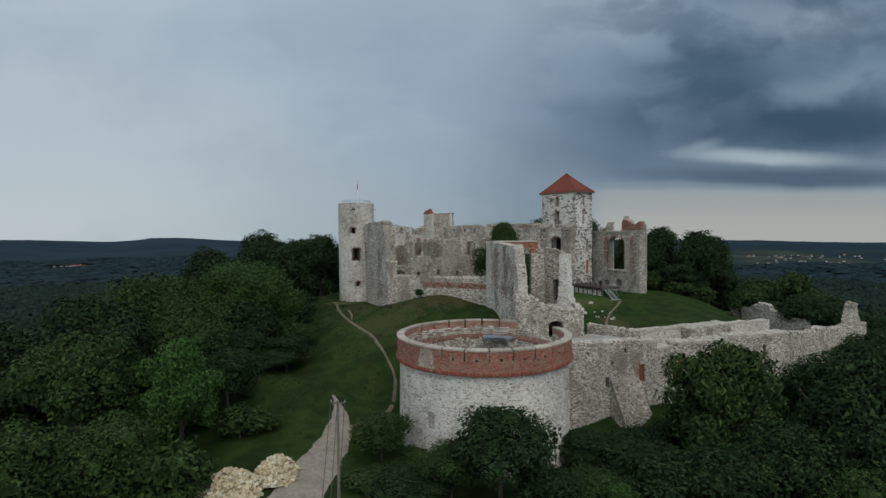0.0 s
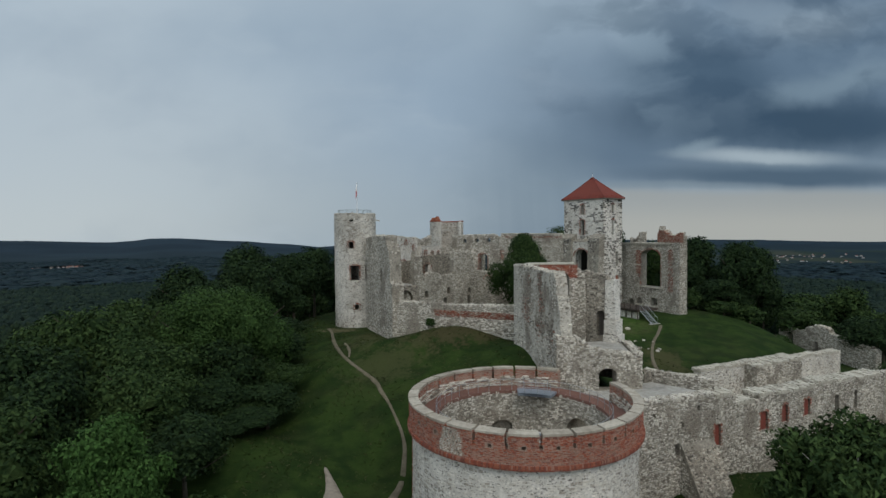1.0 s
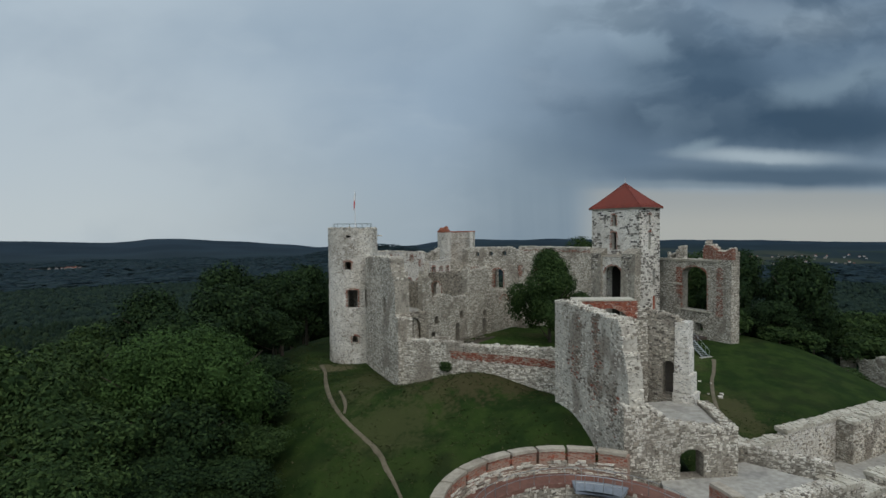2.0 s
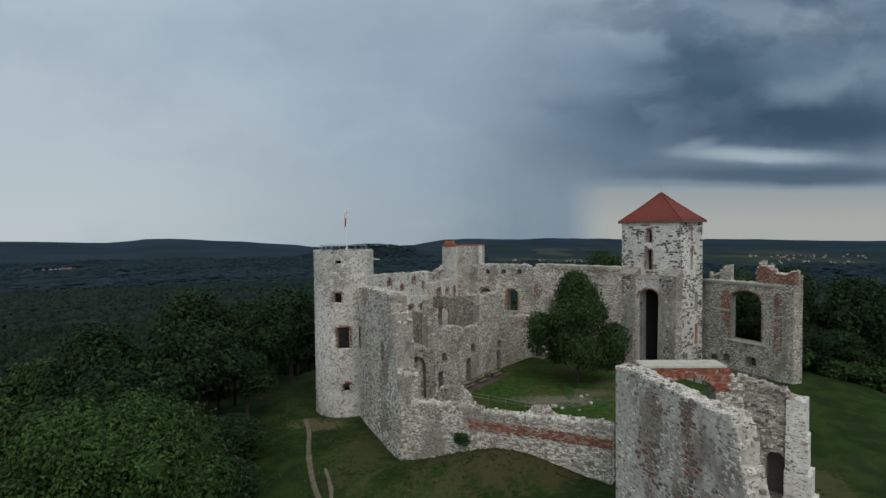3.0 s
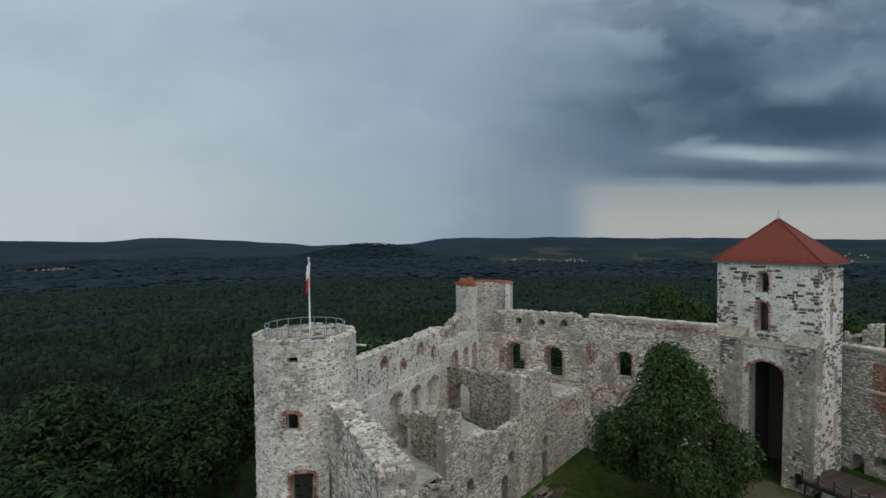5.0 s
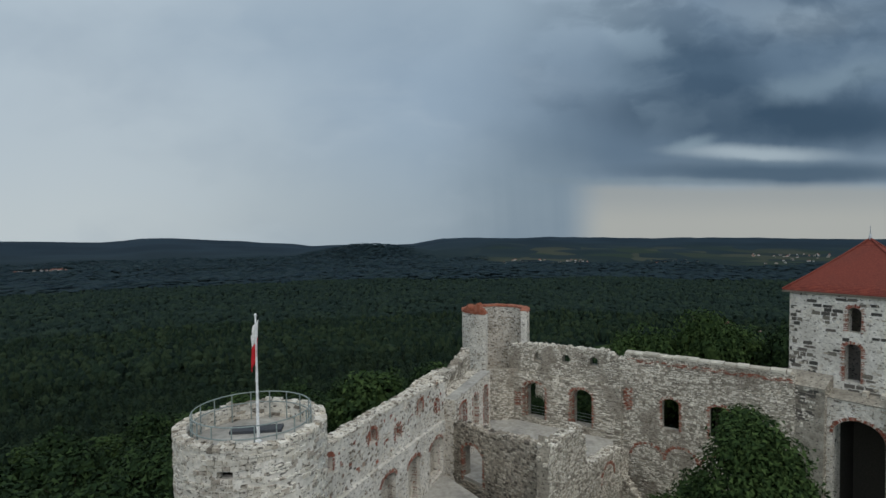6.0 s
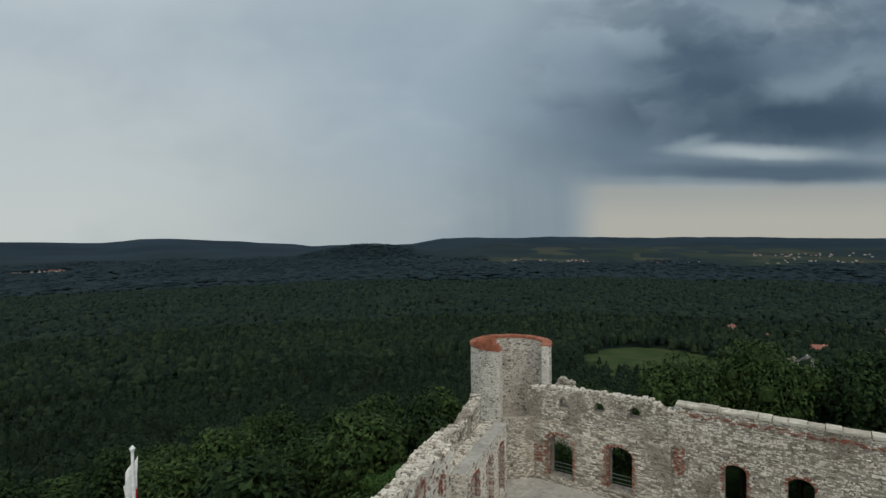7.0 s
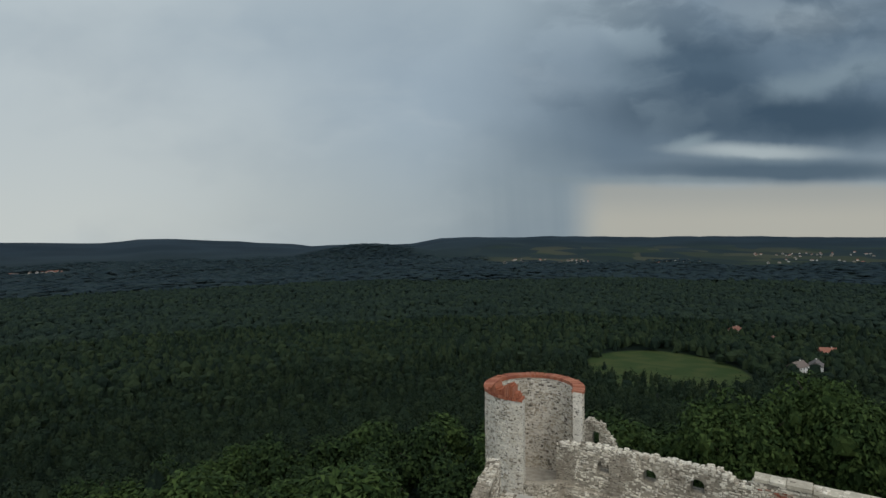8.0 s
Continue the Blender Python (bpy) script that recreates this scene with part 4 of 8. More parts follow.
def flagpole():
    x, y, z = RT[0] + 0.50, RT[1] - 0.75, 29.0
    pole = thing("flagpole", (x, y, z), "slim white flagpole with a white and red flag", "flagpole")
    part("pole", tube([(x, y, z), (x, y, z + 3), (x, y, z + 6.0)], [0.075, 0.06, 0.04], 10), WHITE, pole)
    part("base_plate", tube([(x, y, z), (x, y, z + 0.12)], 0.16, 10), WHITE, pole)
    part("finial", tube([(x, y, z + 6.0), (x, y, z + 6.08), (x, y, z + 6.16)], [0.05, 0.08, 0.02], 8), WHITE, pole)
    for name, z0, z1, mat, lab in (("white_half", 5.0, 5.85, CLOTH, "white upper half of the hanging flag"), ("red_half", 4.1, 5.0, RED, "red lower half of the hanging flag")):
        V, F = [], []
        n, rows = 10, 6
        for j in range(rows + 1):
            for k in range(n + 1):
                e = k / n
                zz = z + z0 + (z1 - z0) * j / rows - 0.75 * e
                fold = 0.10 * math.sin(e * 9 + zz * 1.3)
                V.append((x + 0.05 - 0.26 * e + fold * 0.4, y - 0.12 * e + fold, zz))
        F = [[j * (n + 1) + k, j * (n + 1) + k + 1, (j + 1) * (n + 1) + k + 1, (j + 1) * (n + 1) + k] for j in range(rows) for k in range(n)]
        flag = part(name, (V, [np.array(F)]), mat, pole, lab, smooth=True)
        thick = flag.modifiers.new("thick", "SOLIDIFY")
        thick.thickness = 0.012


flagpole()

# ---- curtain wall, low courtyard wall, fallen masonry ----
stone_wall("wall_curtain", (-15.0, 107.2), (-9.45, 93.1), 1.7, 9.0,
           [(0, 25.7), (6.5, 26.0), (12.0, 26.1), (12.5, 24.6), (13.1, 24.2), (13.2, 23.4), (14.0, 23.2), (14.1, 19.6), (15.3, 19.2)],
           [(0.1, 0.7, 18.7, 21.3, 0.2), (9.0, 10.0, 19.3, 21.2, 0.3), (5.0, 5.3, 23.6, 24.3, 0), (3.0, 3.3, 24.0, 24.5, 0)],
           "tall broken limestone curtain wall with a stepped end", 21, jag=0.08, single=(8.5, 15.3, 17.0, 25.0), most=260)
stone_wall("wall_low_south", (-9.0, 93.4), (7.2, 86.0), 1.1, 11.5,
           [(0, 17.0), (3, 16.9), (7, 16.9), (7.2, 16.7), (12, 16.9), (17.8, 17.0)], [], "low limestone courtyard wall with red brick courses", 22, jag=0.07, single=(3.5, 9.5, 15.2, 17.0), most=200,
           keep=lambda s, z, rs: ~((s > 6.0) & (z > 15.2 + 0.02 * (17.8 - s)) & (z < 15.95 + 0.02 * (17.8 - s)) & (rs.uniform(0, 1, len(s)) < 0.8)))


def brick_courses():
    rs = np.random.RandomState(23)
    place, length = flat((-9.0, 93.4), (7.2, 86.0))
    low_wall = bpy.data.objects["wall_low_south"]
    out = []
    for k, z in enumerate(np.arange(15.2, 16.0, 0.095)):
        s = np.arange(6.0 + (k % 2) * 0.14, length - 0.1, 0.30)
        s = s[rs.uniform(0, 1, len(s)) > 0.12]
        out.append(boxes(place, s, s + 0.27, z, z + 0.075, -0.05, 0.03 + rs.uniform(0, 0.03, len(s)), 0.0, 0.03, rs))
    part("brick_band", joined(*out), OLDBRICK, low_wall, "band of weathered red brick courses", "stuff")


brick_courses()


def rubble_mass(name, at, size, seed, label, mat=None):
    """A lump of fallen masonry: a rough core set with stones."""
    rs = np.random.RandomState(seed)
    n, rows = 26, 9
    lump = thing(name, at, label, "masonry")
    a = np.linspace(0, 2 * math.pi, n, endpoint=False)
    wob = 1 + 0.16 * np.sin(a * 2 + 1) + 0.10 * np.sin(a * 5 + seed) + rs.uniform(-0.05, 0.05, n)
    V = []
    for j in range(rows + 1):
        t = j / rows
        k = math.cos(t * 1.35) ** 0.7
        for i in range(n):
            V.append((at[0] + size[0] * wob[i] * k * math.cos(a[i]), at[1] + size[1] * wob[i] * k * math.sin(a[i]), at[2] + size[2] * (t - 0.1) + rs.uniform(-0.1, 0.1)))
    V.append((at[0], at[1], at[2] + size[2] * 0.93))
    F = [[j * n + i, j * n + (i + 1) % n, (j + 1) * n + (i + 1) % n, (j + 1) * n + i] for j in range(rows) for i in range(n)]
    T = [[rows * n + i, rows * n + (i + 1) % n, len(V) - 1] for i in range(n)]
    part("masonry_core", (V, [np.array(F), np.array(T)]), MORTAR, lump)
    out = []
    for _ in range(int(70 * size[0] * size[2])):
        an, t = rs.uniform(0, 2 * math.pi), rs.uniform(0, 1)
        k = math.cos(t * 1.35) ** 0.7 * np.interp(an, np.append(a, 2 * math.pi), np.append(wob, wob[0]))
        c = np.array([at[0] + size[0] * k * math.cos(an), at[1] + size[1] * k * math.sin(an), at[2] + size[2] * (t - 0.1)])
        u = np.array([-math.sin(an), math.cos(an), 0])
        nn = np.array([math.cos(an), math.sin(an), 0.5 * t])
        w, h = rs.uniform(0.18, 0.42), rs.uniform(0.12, 0.24)
        up = np.array([0, 0, 1.0])

        def local(s, z, d):
            s, z, d = np.broadcast_arrays(np.asarray(s, float), np.asarray(z, float), np.asarray(d, float))
            return c + s[..., None] * u + z[..., None] * up + d[..., None] * nn
        out.append(boxes(local, -w / 2, w / 2, -h / 2, h / 2, -0.12, 0.07, 0.02, 0.12, rs))
    part("rubble_facing", joined(*out), mat or STONE, lump, "", "stuff")


rubble_mass("masonry_lump", (-4.6, 104.5, 11.0), (2.6, 1.9, 4.4), 31, "rounded lump of fallen limestone masonry")
rubble_mass("masonry_lump", (4.4, 100.6, 10.8), (1.9, 1.1, 3.5), 32, "small stump of broken limestone masonry")

# ---- west wing ----
stone_wall("wall_west", (-16.6, 112.2), (-3.6, 144.4), 1.1, 11.0,
           [(0, 26.3), (9, 26.1), (16, 25.8), (22, 25.3), (23.9, 25.1), (24.0, 23.4), (34.7, 23.4)],
           [(32.2, 33.4, 18.2, 21.0, 0.4), (26.0, 27.0, 20.6, 21.6, 0.3), (21.4, 22.2, 22.8, 23.9, 0.35), (13.6, 14.5, 23.3, 24.3, 0.3), (17.7, 18.7, 23.9, 24.9, 0.4), (9.6, 10.6, 24.3, 25.3, 0.3),
            (19.4, 22.2, 17.4, 20.8, 0.5), (15.0, 17.3, 17.2, 21.0, 0.5), (10.6, 12.9, 17.2, 21.5, 0.5), (28.4, 29.4, 21.9, 22.8, 0.2), (4.2, 5.1, 24.5, 25.5, 0.2)],
           "long roofless whitewashed west wing wall with arched niches", 41, jag=0.06, body=PLASTER, bricks=(2, 3, 4, 5, 0, 1, 6, 7, 8, 10), single=(10.5, 22.0, 22.3, 25.2), most=200,
           keep=lambda s, z, rs: rs.uniform(0, 1, len(s)) < np.where(s > 25, 0.7, 0.26 + 0.14 * np.sin(s * 0.8 + z)))
west, (wplace, wlen) = bpy.data.objects["wall_west"], flat((-16.6, 112.2), (-3.6, 144.4))
for s0, s1, z0, z1 in ((21.4, 22.2, 22.8, 23.9), (13.6, 14.5, 23.3, 24.3), (17.7, 18.7, 23.9, 24.9), (9.6, 10.6, 24.3, 25.3), (4.2, 5.1, 24.5, 25.5)):
    part("niche_back", boxes(wplace, s0, s1, z0, z1, -0.62, -0.42), OLDBRICK, west, "old brick back of a small niche")
for s0, s1, z0, z1 in ((19.4, 22.2, 17.4, 20.8), (15.0, 17.3, 17.2, 21.0), (10.6, 12.9, 17.2, 21.5)):
    part("niche_back", boxes(wplace, s0, s1, z0, z1, -0.80, -0.55), GREYPLASTER, west, "stained plaster back of a tall niche")
rsw = np.random.RandomState(49)
pock = []
for _ in range(150):
    a, b = rsw.uniform(2.0, 24.0), rsw.uniform(22.6, 25.4)
    w_, h_ = rsw.uniform(0.12, 0.4), rsw.uniform(0.10, 0.28)
    pock.append(boxes(wplace, a, a + w_, b, b + h_, -0.05, rsw.uniform(0.006, 0.03), 0.01, 0.15, rsw))
part("exposed_brick", joined(*pock[::3]), OLDBRICK, west, "specks of old brick showing through the whitewash", "stuff")
part("exposed_rubble", joined(*pock[1::3], *pock[2::3]), DARKRUBBLE, west, "dark patches where the whitewash has fallen", "stuff")


stone_wall("wall_west_parapet", (-10.6, 130.15), (-4.77, 144.61), 0.9, 11.0,
           [(0, 25.0), (3.0, 25.4), (7.0, 25.3), (10.5, 24.7), (13.0, 25.2), (15.6, 25.8)], [(5.6, 6.2, 24.0, 24.7, 0.2), (9.6, 10.2, 23.9, 24.5, 0.2), (12.6, 13.2, 24.2, 24.9, 0.2)],
           "outer parapet of the west wing beside the wall-walk", 53, jag=0.10, bricks=(0,), back_mat=STONE)


def west_ledge():
    rs = np.random.RandomState(48)
    face = lambda s, z, d: wplace(s, z, np.asarray(d, float) + 0.34)
    holes = [(19.4, 22.2, 17.4, 20.8, 0.5), (15.0, 17.3, 17.2, 21.0, 0.5), (10.6, 12.9, 17.2, 21.5, 0.5)]
    S, Z = np.array([0, 8.0, 16.0, 23.0]), np.array([22.7, 22.6, 22.2, 21.8])
    low = part("lower_wall", core(face, 23.0, S, Z, 15.0, 0.32, holes), PLASTER, west, "whitewashed lower face that ends in a ledge")
    masonry(low, face, 23.0, S, Z, 15.0, holes, rs, STONE, keep=lambda s, z, r: r.uniform(0, 1, len(s)) < 0.24 + 0.18 * np.sin(s * 0.7 + z * 0.6))
    for o in holes:
        brick_ring(low, face, o, rs, proud=0.03, jambs=False)
    # the thicker northern end carries a wall-walk
    L_ = 11.0
    thick_face = lambda s, z, d: wplace(np.asarray(s, float) + 23.6, z, np.asarray(d, float) + 1.1)
    bays = [(1.2, 3.0, 19.2, 22.6, 0.3), (5.0, 6.6, 18.4, 22.3, 0.3), (8.6, 10.0, 18.0, 22.2, 0.3)]
    S, Z = np.array([0, L_]), np.array([23.5, 23.4])
    walk_ = part("wall_walk", core(thick_face, L_, S, Z, 15.0, 1.08, bays), PLASTER, west, "thick inner wall with niches carrying the wall-walk")
    masonry(walk_, thick_face, L_, S, Z, 15.0, bays, rs, STONE, keep=lambda s, z, r: r.uniform(0, 1, len(s)) < 0.6)
    for o in bays:
        part("niche_back", boxes(thick_face, o[0], o[1], o[2], o[3], -0.9, -0.6), OLDBRICK, walk_, "old brick back of a tall niche")
        brick_ring(walk_, thick_face, o, rs, proud=0.03)
    part("walk_paving", boxes(thick_face, 0.0, L_, 23.42, 23.52, -1.06, 0.06, 0.02), CONCRETE, walk_, "grey paved top of the wall-walk")
    end = lambda s, z, d: wplace(23.6 - np.asarray(d, float), z, np.asarray(s, float))
    masonry(walk_, end, 1.1, np.array([0, 1.1]), np.array([23.4, 23.4]), 15.0, [], rs, STONE, name="end_stonework")


west_ledge()
IC0, IC1 = (-8.7, 113.5), (10.6, 138.3)
stone_wall("wall_courtyard", IC0, IC1, 1.0, 10.0,
           [(0, 16.0), (2.1, 16.2), (2.2, 22.2), (4.3, 21.8), (4.5, 18.3), (5.2, 18.1), (6.5, 19.2), (8, 19.0), (10.9, 18.0), (13.9, 18.5), (14.0, 20.6), (14.05, 22.4), (19.2, 22.7), (20.0, 22.5), (20.1, 21.6), (20.9, 21.4), (21.0, 19.6), (21.5, 18.7), (24, 18.3), (28.6, 17.9), (29.6, 17.4), (31.3, 16.6)],
           [(5.0, 6.0, 14.6, 15.8, 0.5), (4.2, 5.2, 10.6, 13.4, 0.0), (10.6, 11.7, 10.6, 14.0, 0.4), (11.8, 12.8, 14.6, 15.9, 0.2), (18.6, 19.7, 10.6, 13.8, 0.3), (18.9, 19.8, 14.2, 15.2, 0.2)],
           "roofless courtyard wall with doorways and small windows", 42, jag=0.12, single=(12.5, 19.0, 16.0, 22.0), most=160)
court_wall, rsc = bpy.data.objects["wall_courtyard"], np.random.RandomState(54)
brick_ring(court_wall, flat(IC0, IC1)[0], (24.4, 27.4, 14.6, 17.2, 1.3), rsc, proud=0.06, jambs=False, name="relieving_arch")
stone_wall("wall_cross_north", (-7.6, 134.6), (-0.2, 125.2), 0.9, 12.0,
           [(0, 21.4), (3.5, 21.6), (7, 21.8), (9, 22.2), (12, 22.4)], [(2.3, 4.9, 16.6, 20.0, 0.9)], "brown rubble cross wall with a brick-arched doorway", 43, jag=0.14, mat=RUBBLE, back_mat=RUBBLE, bricks=(0,))
stone_wall("wall_cross_south", (-11.6, 121.0), (-7.2, 115.8), 0.9, 12.0,
           [(0, 20.2), (2.5, 21.0), (6.8, 21.6)], [(0.2, 1.9, 17.0, 19.6, 0.3)], "brown rubble cross wall with a narrow gap", 44, jag=0.14, mat=RUBBLE, back_mat=RUBBLE)
structure("floor_west", prism([(-14.6, 113.6), (-9.4, 113.9), (-2.2, 123.6), (-8.2, 133.0)], 16.9, 17.2), CONCRETE, (0, 0, 0), "grey screed floor of the roofless west rooms", "floor")

structure("floor_north", prism([(-7.4, 134.4), (-0.6, 126.6), (9.0, 138.2), (10.0, 141.2), (0.6, 148.2), (-0.6, 151.0), (-3.9, 145.2)], 16.6, 16.9), CONCRETE, (0, 0, 0), "grey screed floor of the roofless north room", "floor")
stone_wall("wall_vault_arch", (-12.6, 111.2), (-6.5, 114.2), 1.0, 9.5, [(0, 17.0), (6.8, 17.0)], [(2.5, 5.5, 9.6, 16.4, 1.4)], "rubble end wall of a collapsed vault", 47, jag=0.1, mat=RUBBLE)
stone_wall("wall_stub_west", (-11.9, 112.2), (-9.2, 110.4), 0.9, 10.0, [(0, 16.2), (2.0, 15.0), (3.2, 12.5)], [], "broken stub of limestone wall", 45, jag=0.2)
stone_wall("wall_buttress_court", (8.2, 137.8), (11.4, 134.6), 0.9, 10.0, [(0, 16.6), (2.0, 14.5), (4.4, 11.8)], [], "sloping limestone buttress at the court wall", 46, jag=0.1)

# ---- north wing ----
stone_wall("wall_north", (0.0, 148.3), (22.9, 131.6), 0.85, 10.5,
           [(0, 25.5), (3, 25.8), (11.5, 26.0), (12.4, 25.8), (12.6, 25.4), (13.4, 25.4), (13.6, 26.1), (20, 26.0), (28.4, 25.8)],
           [(3.3, 4.2, 24.05, 24.95, 0.45), (6.65, 7.55, 24.2, 25.1, 0.45), (9.8, 10.7, 24.3, 25.2, 0.45), (2.4, 4.7, 17.5, 21.4, 0.95), (8.0, 10.1, 17.7, 21.5, 0.95), (17.2, 18.8, 18.9, 22.0, 0.6), (21.5, 23.2, 18.8, 22.0, 0.6), (0.1, 0.7, 17.4, 19.6, 0.2)],
           "tall north wing wall with arched windows and round openings", 51, jag=0.07, bricks=(3, 4, 5, 6), single=(2.0, 14.0, 21.4, 25.6), most=200)
nplace, nlen = flat((0.0, 148.3), (22.9, 131.6))
north = bpy.data.objects["wall_north"]
lower_holes = [(2.2, 4.75, 17.5, 21.5, 0.7), (7.8, 10.15, 17.7, 21.6, 0.7), (0.1, 0.7, 17.4, 19.6, 0.2)]


def lower_face():
    rs = np.random.RandomState(52)
    face = lambda s, z, d: nplace(s, z, np.asarray(d, float) + 0.40)
    S, Z = np.array([0, 6.0, 13.3]), np.array([22.45, 22.5, 22.5])
    low = part("lower_wall", core(face, 13.3, S, Z, 12.0, 0.38, lower_holes), MORTAR, north, "pale lower face that ends in a ledge")
    masonry(low, face, 13.3, S, Z, 12.0, lower_holes, rs, STONE, wide=(0.28, 0.7))
    for o in lower_holes[:2]:
        brick_ring(low, face, o, rs, proud=0.03)
        for k in range(3):
            part("window_rail", boxes(face, o[0], o[1], o[2] + 0.35 + 0.35 * k, o[2] + 0.38 + 0.35 * k, -0.9, -0.87), PAINTED, low, "thin steel guard rail in the window")

    band = []
    for k, z in enumerate(np.arange(25.25, 25.62, 0.095)):
        s = np.arange(13.8 + (k % 2) * 0.14, 28.0, 0.30)
        s = s[rs.uniform(0, 1, len(s)) > 0.68 - 0.022 * (s - 13.8)]
        band.append(boxes(nplace, s, s + 0.27, z - 0.008 * (s - 13.8), z + 0.078 - 0.008 * (s - 13.8), -0.05, 0.065 + rs.uniform(0, 0.03, len(s)), 0.0, 0.03, rs))
    for s0, s1, z1 in ((14.3, 17.3, 17.0), (17.6, 20.4, 17.2), (20.8, 23.6, 17.0)):
        brick_ring(north, nplace, (s0, s1, 14.0, z1, 1.2), rs, proud=0.06, jambs=False, name="relieving_arch")
    for s0, s1, z0, z1 in ((13.4, 14.1, 20.2, 22.4), (0.9, 1.6, 18.6, 20.2)):
        for k, z in enumerate(np.arange(z0, z1, 0.095)):
            s = np.arange(s0 + (k % 2) * 0.12, s1, 0.28)
            s = s[rs.uniform(0, 1, len(s)) > 0.3]
            if len(s):
                band.append(boxes(nplace, s, s + 0.26, z, z + 0.078, -0.05, 0.46 if s1 < 13 else 0.07, 0.0, 0.03, rs))
    a_ = 13.55
    while a_ < 27.9:
        b_ = min(a_ + rs.uniform(0.8, 1.7), 28.1)
        part("coping", boxes(nplace, a_, b_ - 0.03, 25.98 - 0.008 * (a_ - 13.5), 26.24 - 0.008 * (a_ - 13.5) + rs.uniform(-0.04, 0.04), -0.95, 0.14, 0.03, 0.03, rs), SLAB, north, "flat pale coping slab")
        a_ = b_
    part("brick_band", joined(*band), OLDBRICK, north, "courses and patches of exposed red brick", "stuff")


lower_face()

# ---- broken corner tower ----
BT, BTR = (-1.2, 151.2), 4.05


def broken_tower():
    rs = np.random.RandomState(61)
    tower = thing("corner_tower", (BT[0], BT[1], 9.0), "broken round corner tower, open towards the court, terracotta capping", "tower")
    a0, sweep = -31.0, 279.0
    place = curved(BT, BTR, a0 + sweep, turn=-1.0)
    # s runs clockwise from the west side of the gap; outside is d > 0
    length = math.radians(sweep) * BTR
    S, Z = ragged([(0, 29.1), (length, 29.1)], length, rs, 0.05)
    gap_holes = []
    wall = part("wall", core(place, length, S, Z, 8.0, 0.75, gap_holes, 0.8), PLASTER, tower)
    masonry(wall, place, length, S, Z, 9.0, gap_holes, rs, STONE, drop=0.25, proud=(0.005, 0.04))
    r = BTR - 0.75
    li = math.radians(sweep) * r
    inner = curved(BT, r, a0, out=-1.0)
    niches = [(li * 0.62, li * 0.62 + 0.8, 23.2, 25.2, 0.3), (li * 0.5, li * 0.5 + 0.6, 26.0, 26.8, 0.2)]
    masonry(wall, inner, li, np.array([0, li]), np.array([29.0, 29.0]), 20.5, niches, rs, RUBBLE, name="inner_rubble", proud=(0.01, 0.05), keep=lambda s_, z_, r_: r_.uniform(0, 1, len(s_)) < 0.85)
    for o in niches:
        # dark box on the inner face, the shade of a niche put in colour
        part("niche", boxes(inner, o[0], o[1], o[2], o[3], -0.30, 0.012), DARKSTONE_AND_SHADE, wall, "dark panel painted as a shadowed niche")
    n = 46
    s = np.linspace(0, length, n + 1)
    for k in range(n):
        part("capping_tile", boxes(place, s[k], s[k + 1] - 0.02, 29.05, 29.32 + rs.uniform(-0.03, 0.04), -0.85, 0.10, 0.02, 0.03, rs), CLAY, tower, "terracotta capping tile")
    t = np.linspace(0.2, 3.4, 22)
    for a in t:
        part("broken_brick", boxes(place, a, a + 0.17, 29.3, 29.35 + 0.95 * math.exp(-((a - 1.0) / 0.5) ** 2) + 0.6 * math.exp(-((a - 2.6) / 0.4) ** 2) + rs.uniform(0.0, 0.3), -0.7, 0.05, 0.03, 0.1, rs), CLAY, tower, "ragged terracotta brick on the broken edge")
    sill_place = curved(BT, BTR, a0, turn=-1.0)
    ls = math.radians(360 - sweep) * BTR
    sill = part("sill_wall", core(sill_place, ls, np.array([0, ls]), np.array([22.7, 22.7]), 8.0, 0.75, [], 0.8), MORTAR, tower, "low stone wall closing the foot of the breach")
    masonry(sill, sill_place, ls, np.array([0, ls]), np.array([22.7, 22.7]), 14.0, [], rs, STONE)
    ring = [(BT[0] + (r + 0.2) * math.cos(2 * math.pi * k / 30), BT[1] + (r + 0.2) * math.sin(2 * math.pi * k / 30)) for k in range(30)]
    part("floor", prism(ring, 20.6, 20.9), CONCRETE, tower, "grey floor inside the broken tower")


broken_tower()

stone_wall("wall_outer_stub", (5.6, 162.2), (8.6, 160.6), 0.9, 4.0, [(0, 21.6), (0.8, 22.4), (1.9, 22.2), (2.4, 21.4), (3.4, 20.2)], [(1.1, 1.8, 19.8, 21.4, 0.2)], "small broken wall outside the north wing", 62, jag=0.2)

# ---- square tower ----
SQ = [np.array(p) for p in ((29.6, 125.4), (23.7, 133.7), (28.6, 137.2), (34.5, 128.9))]


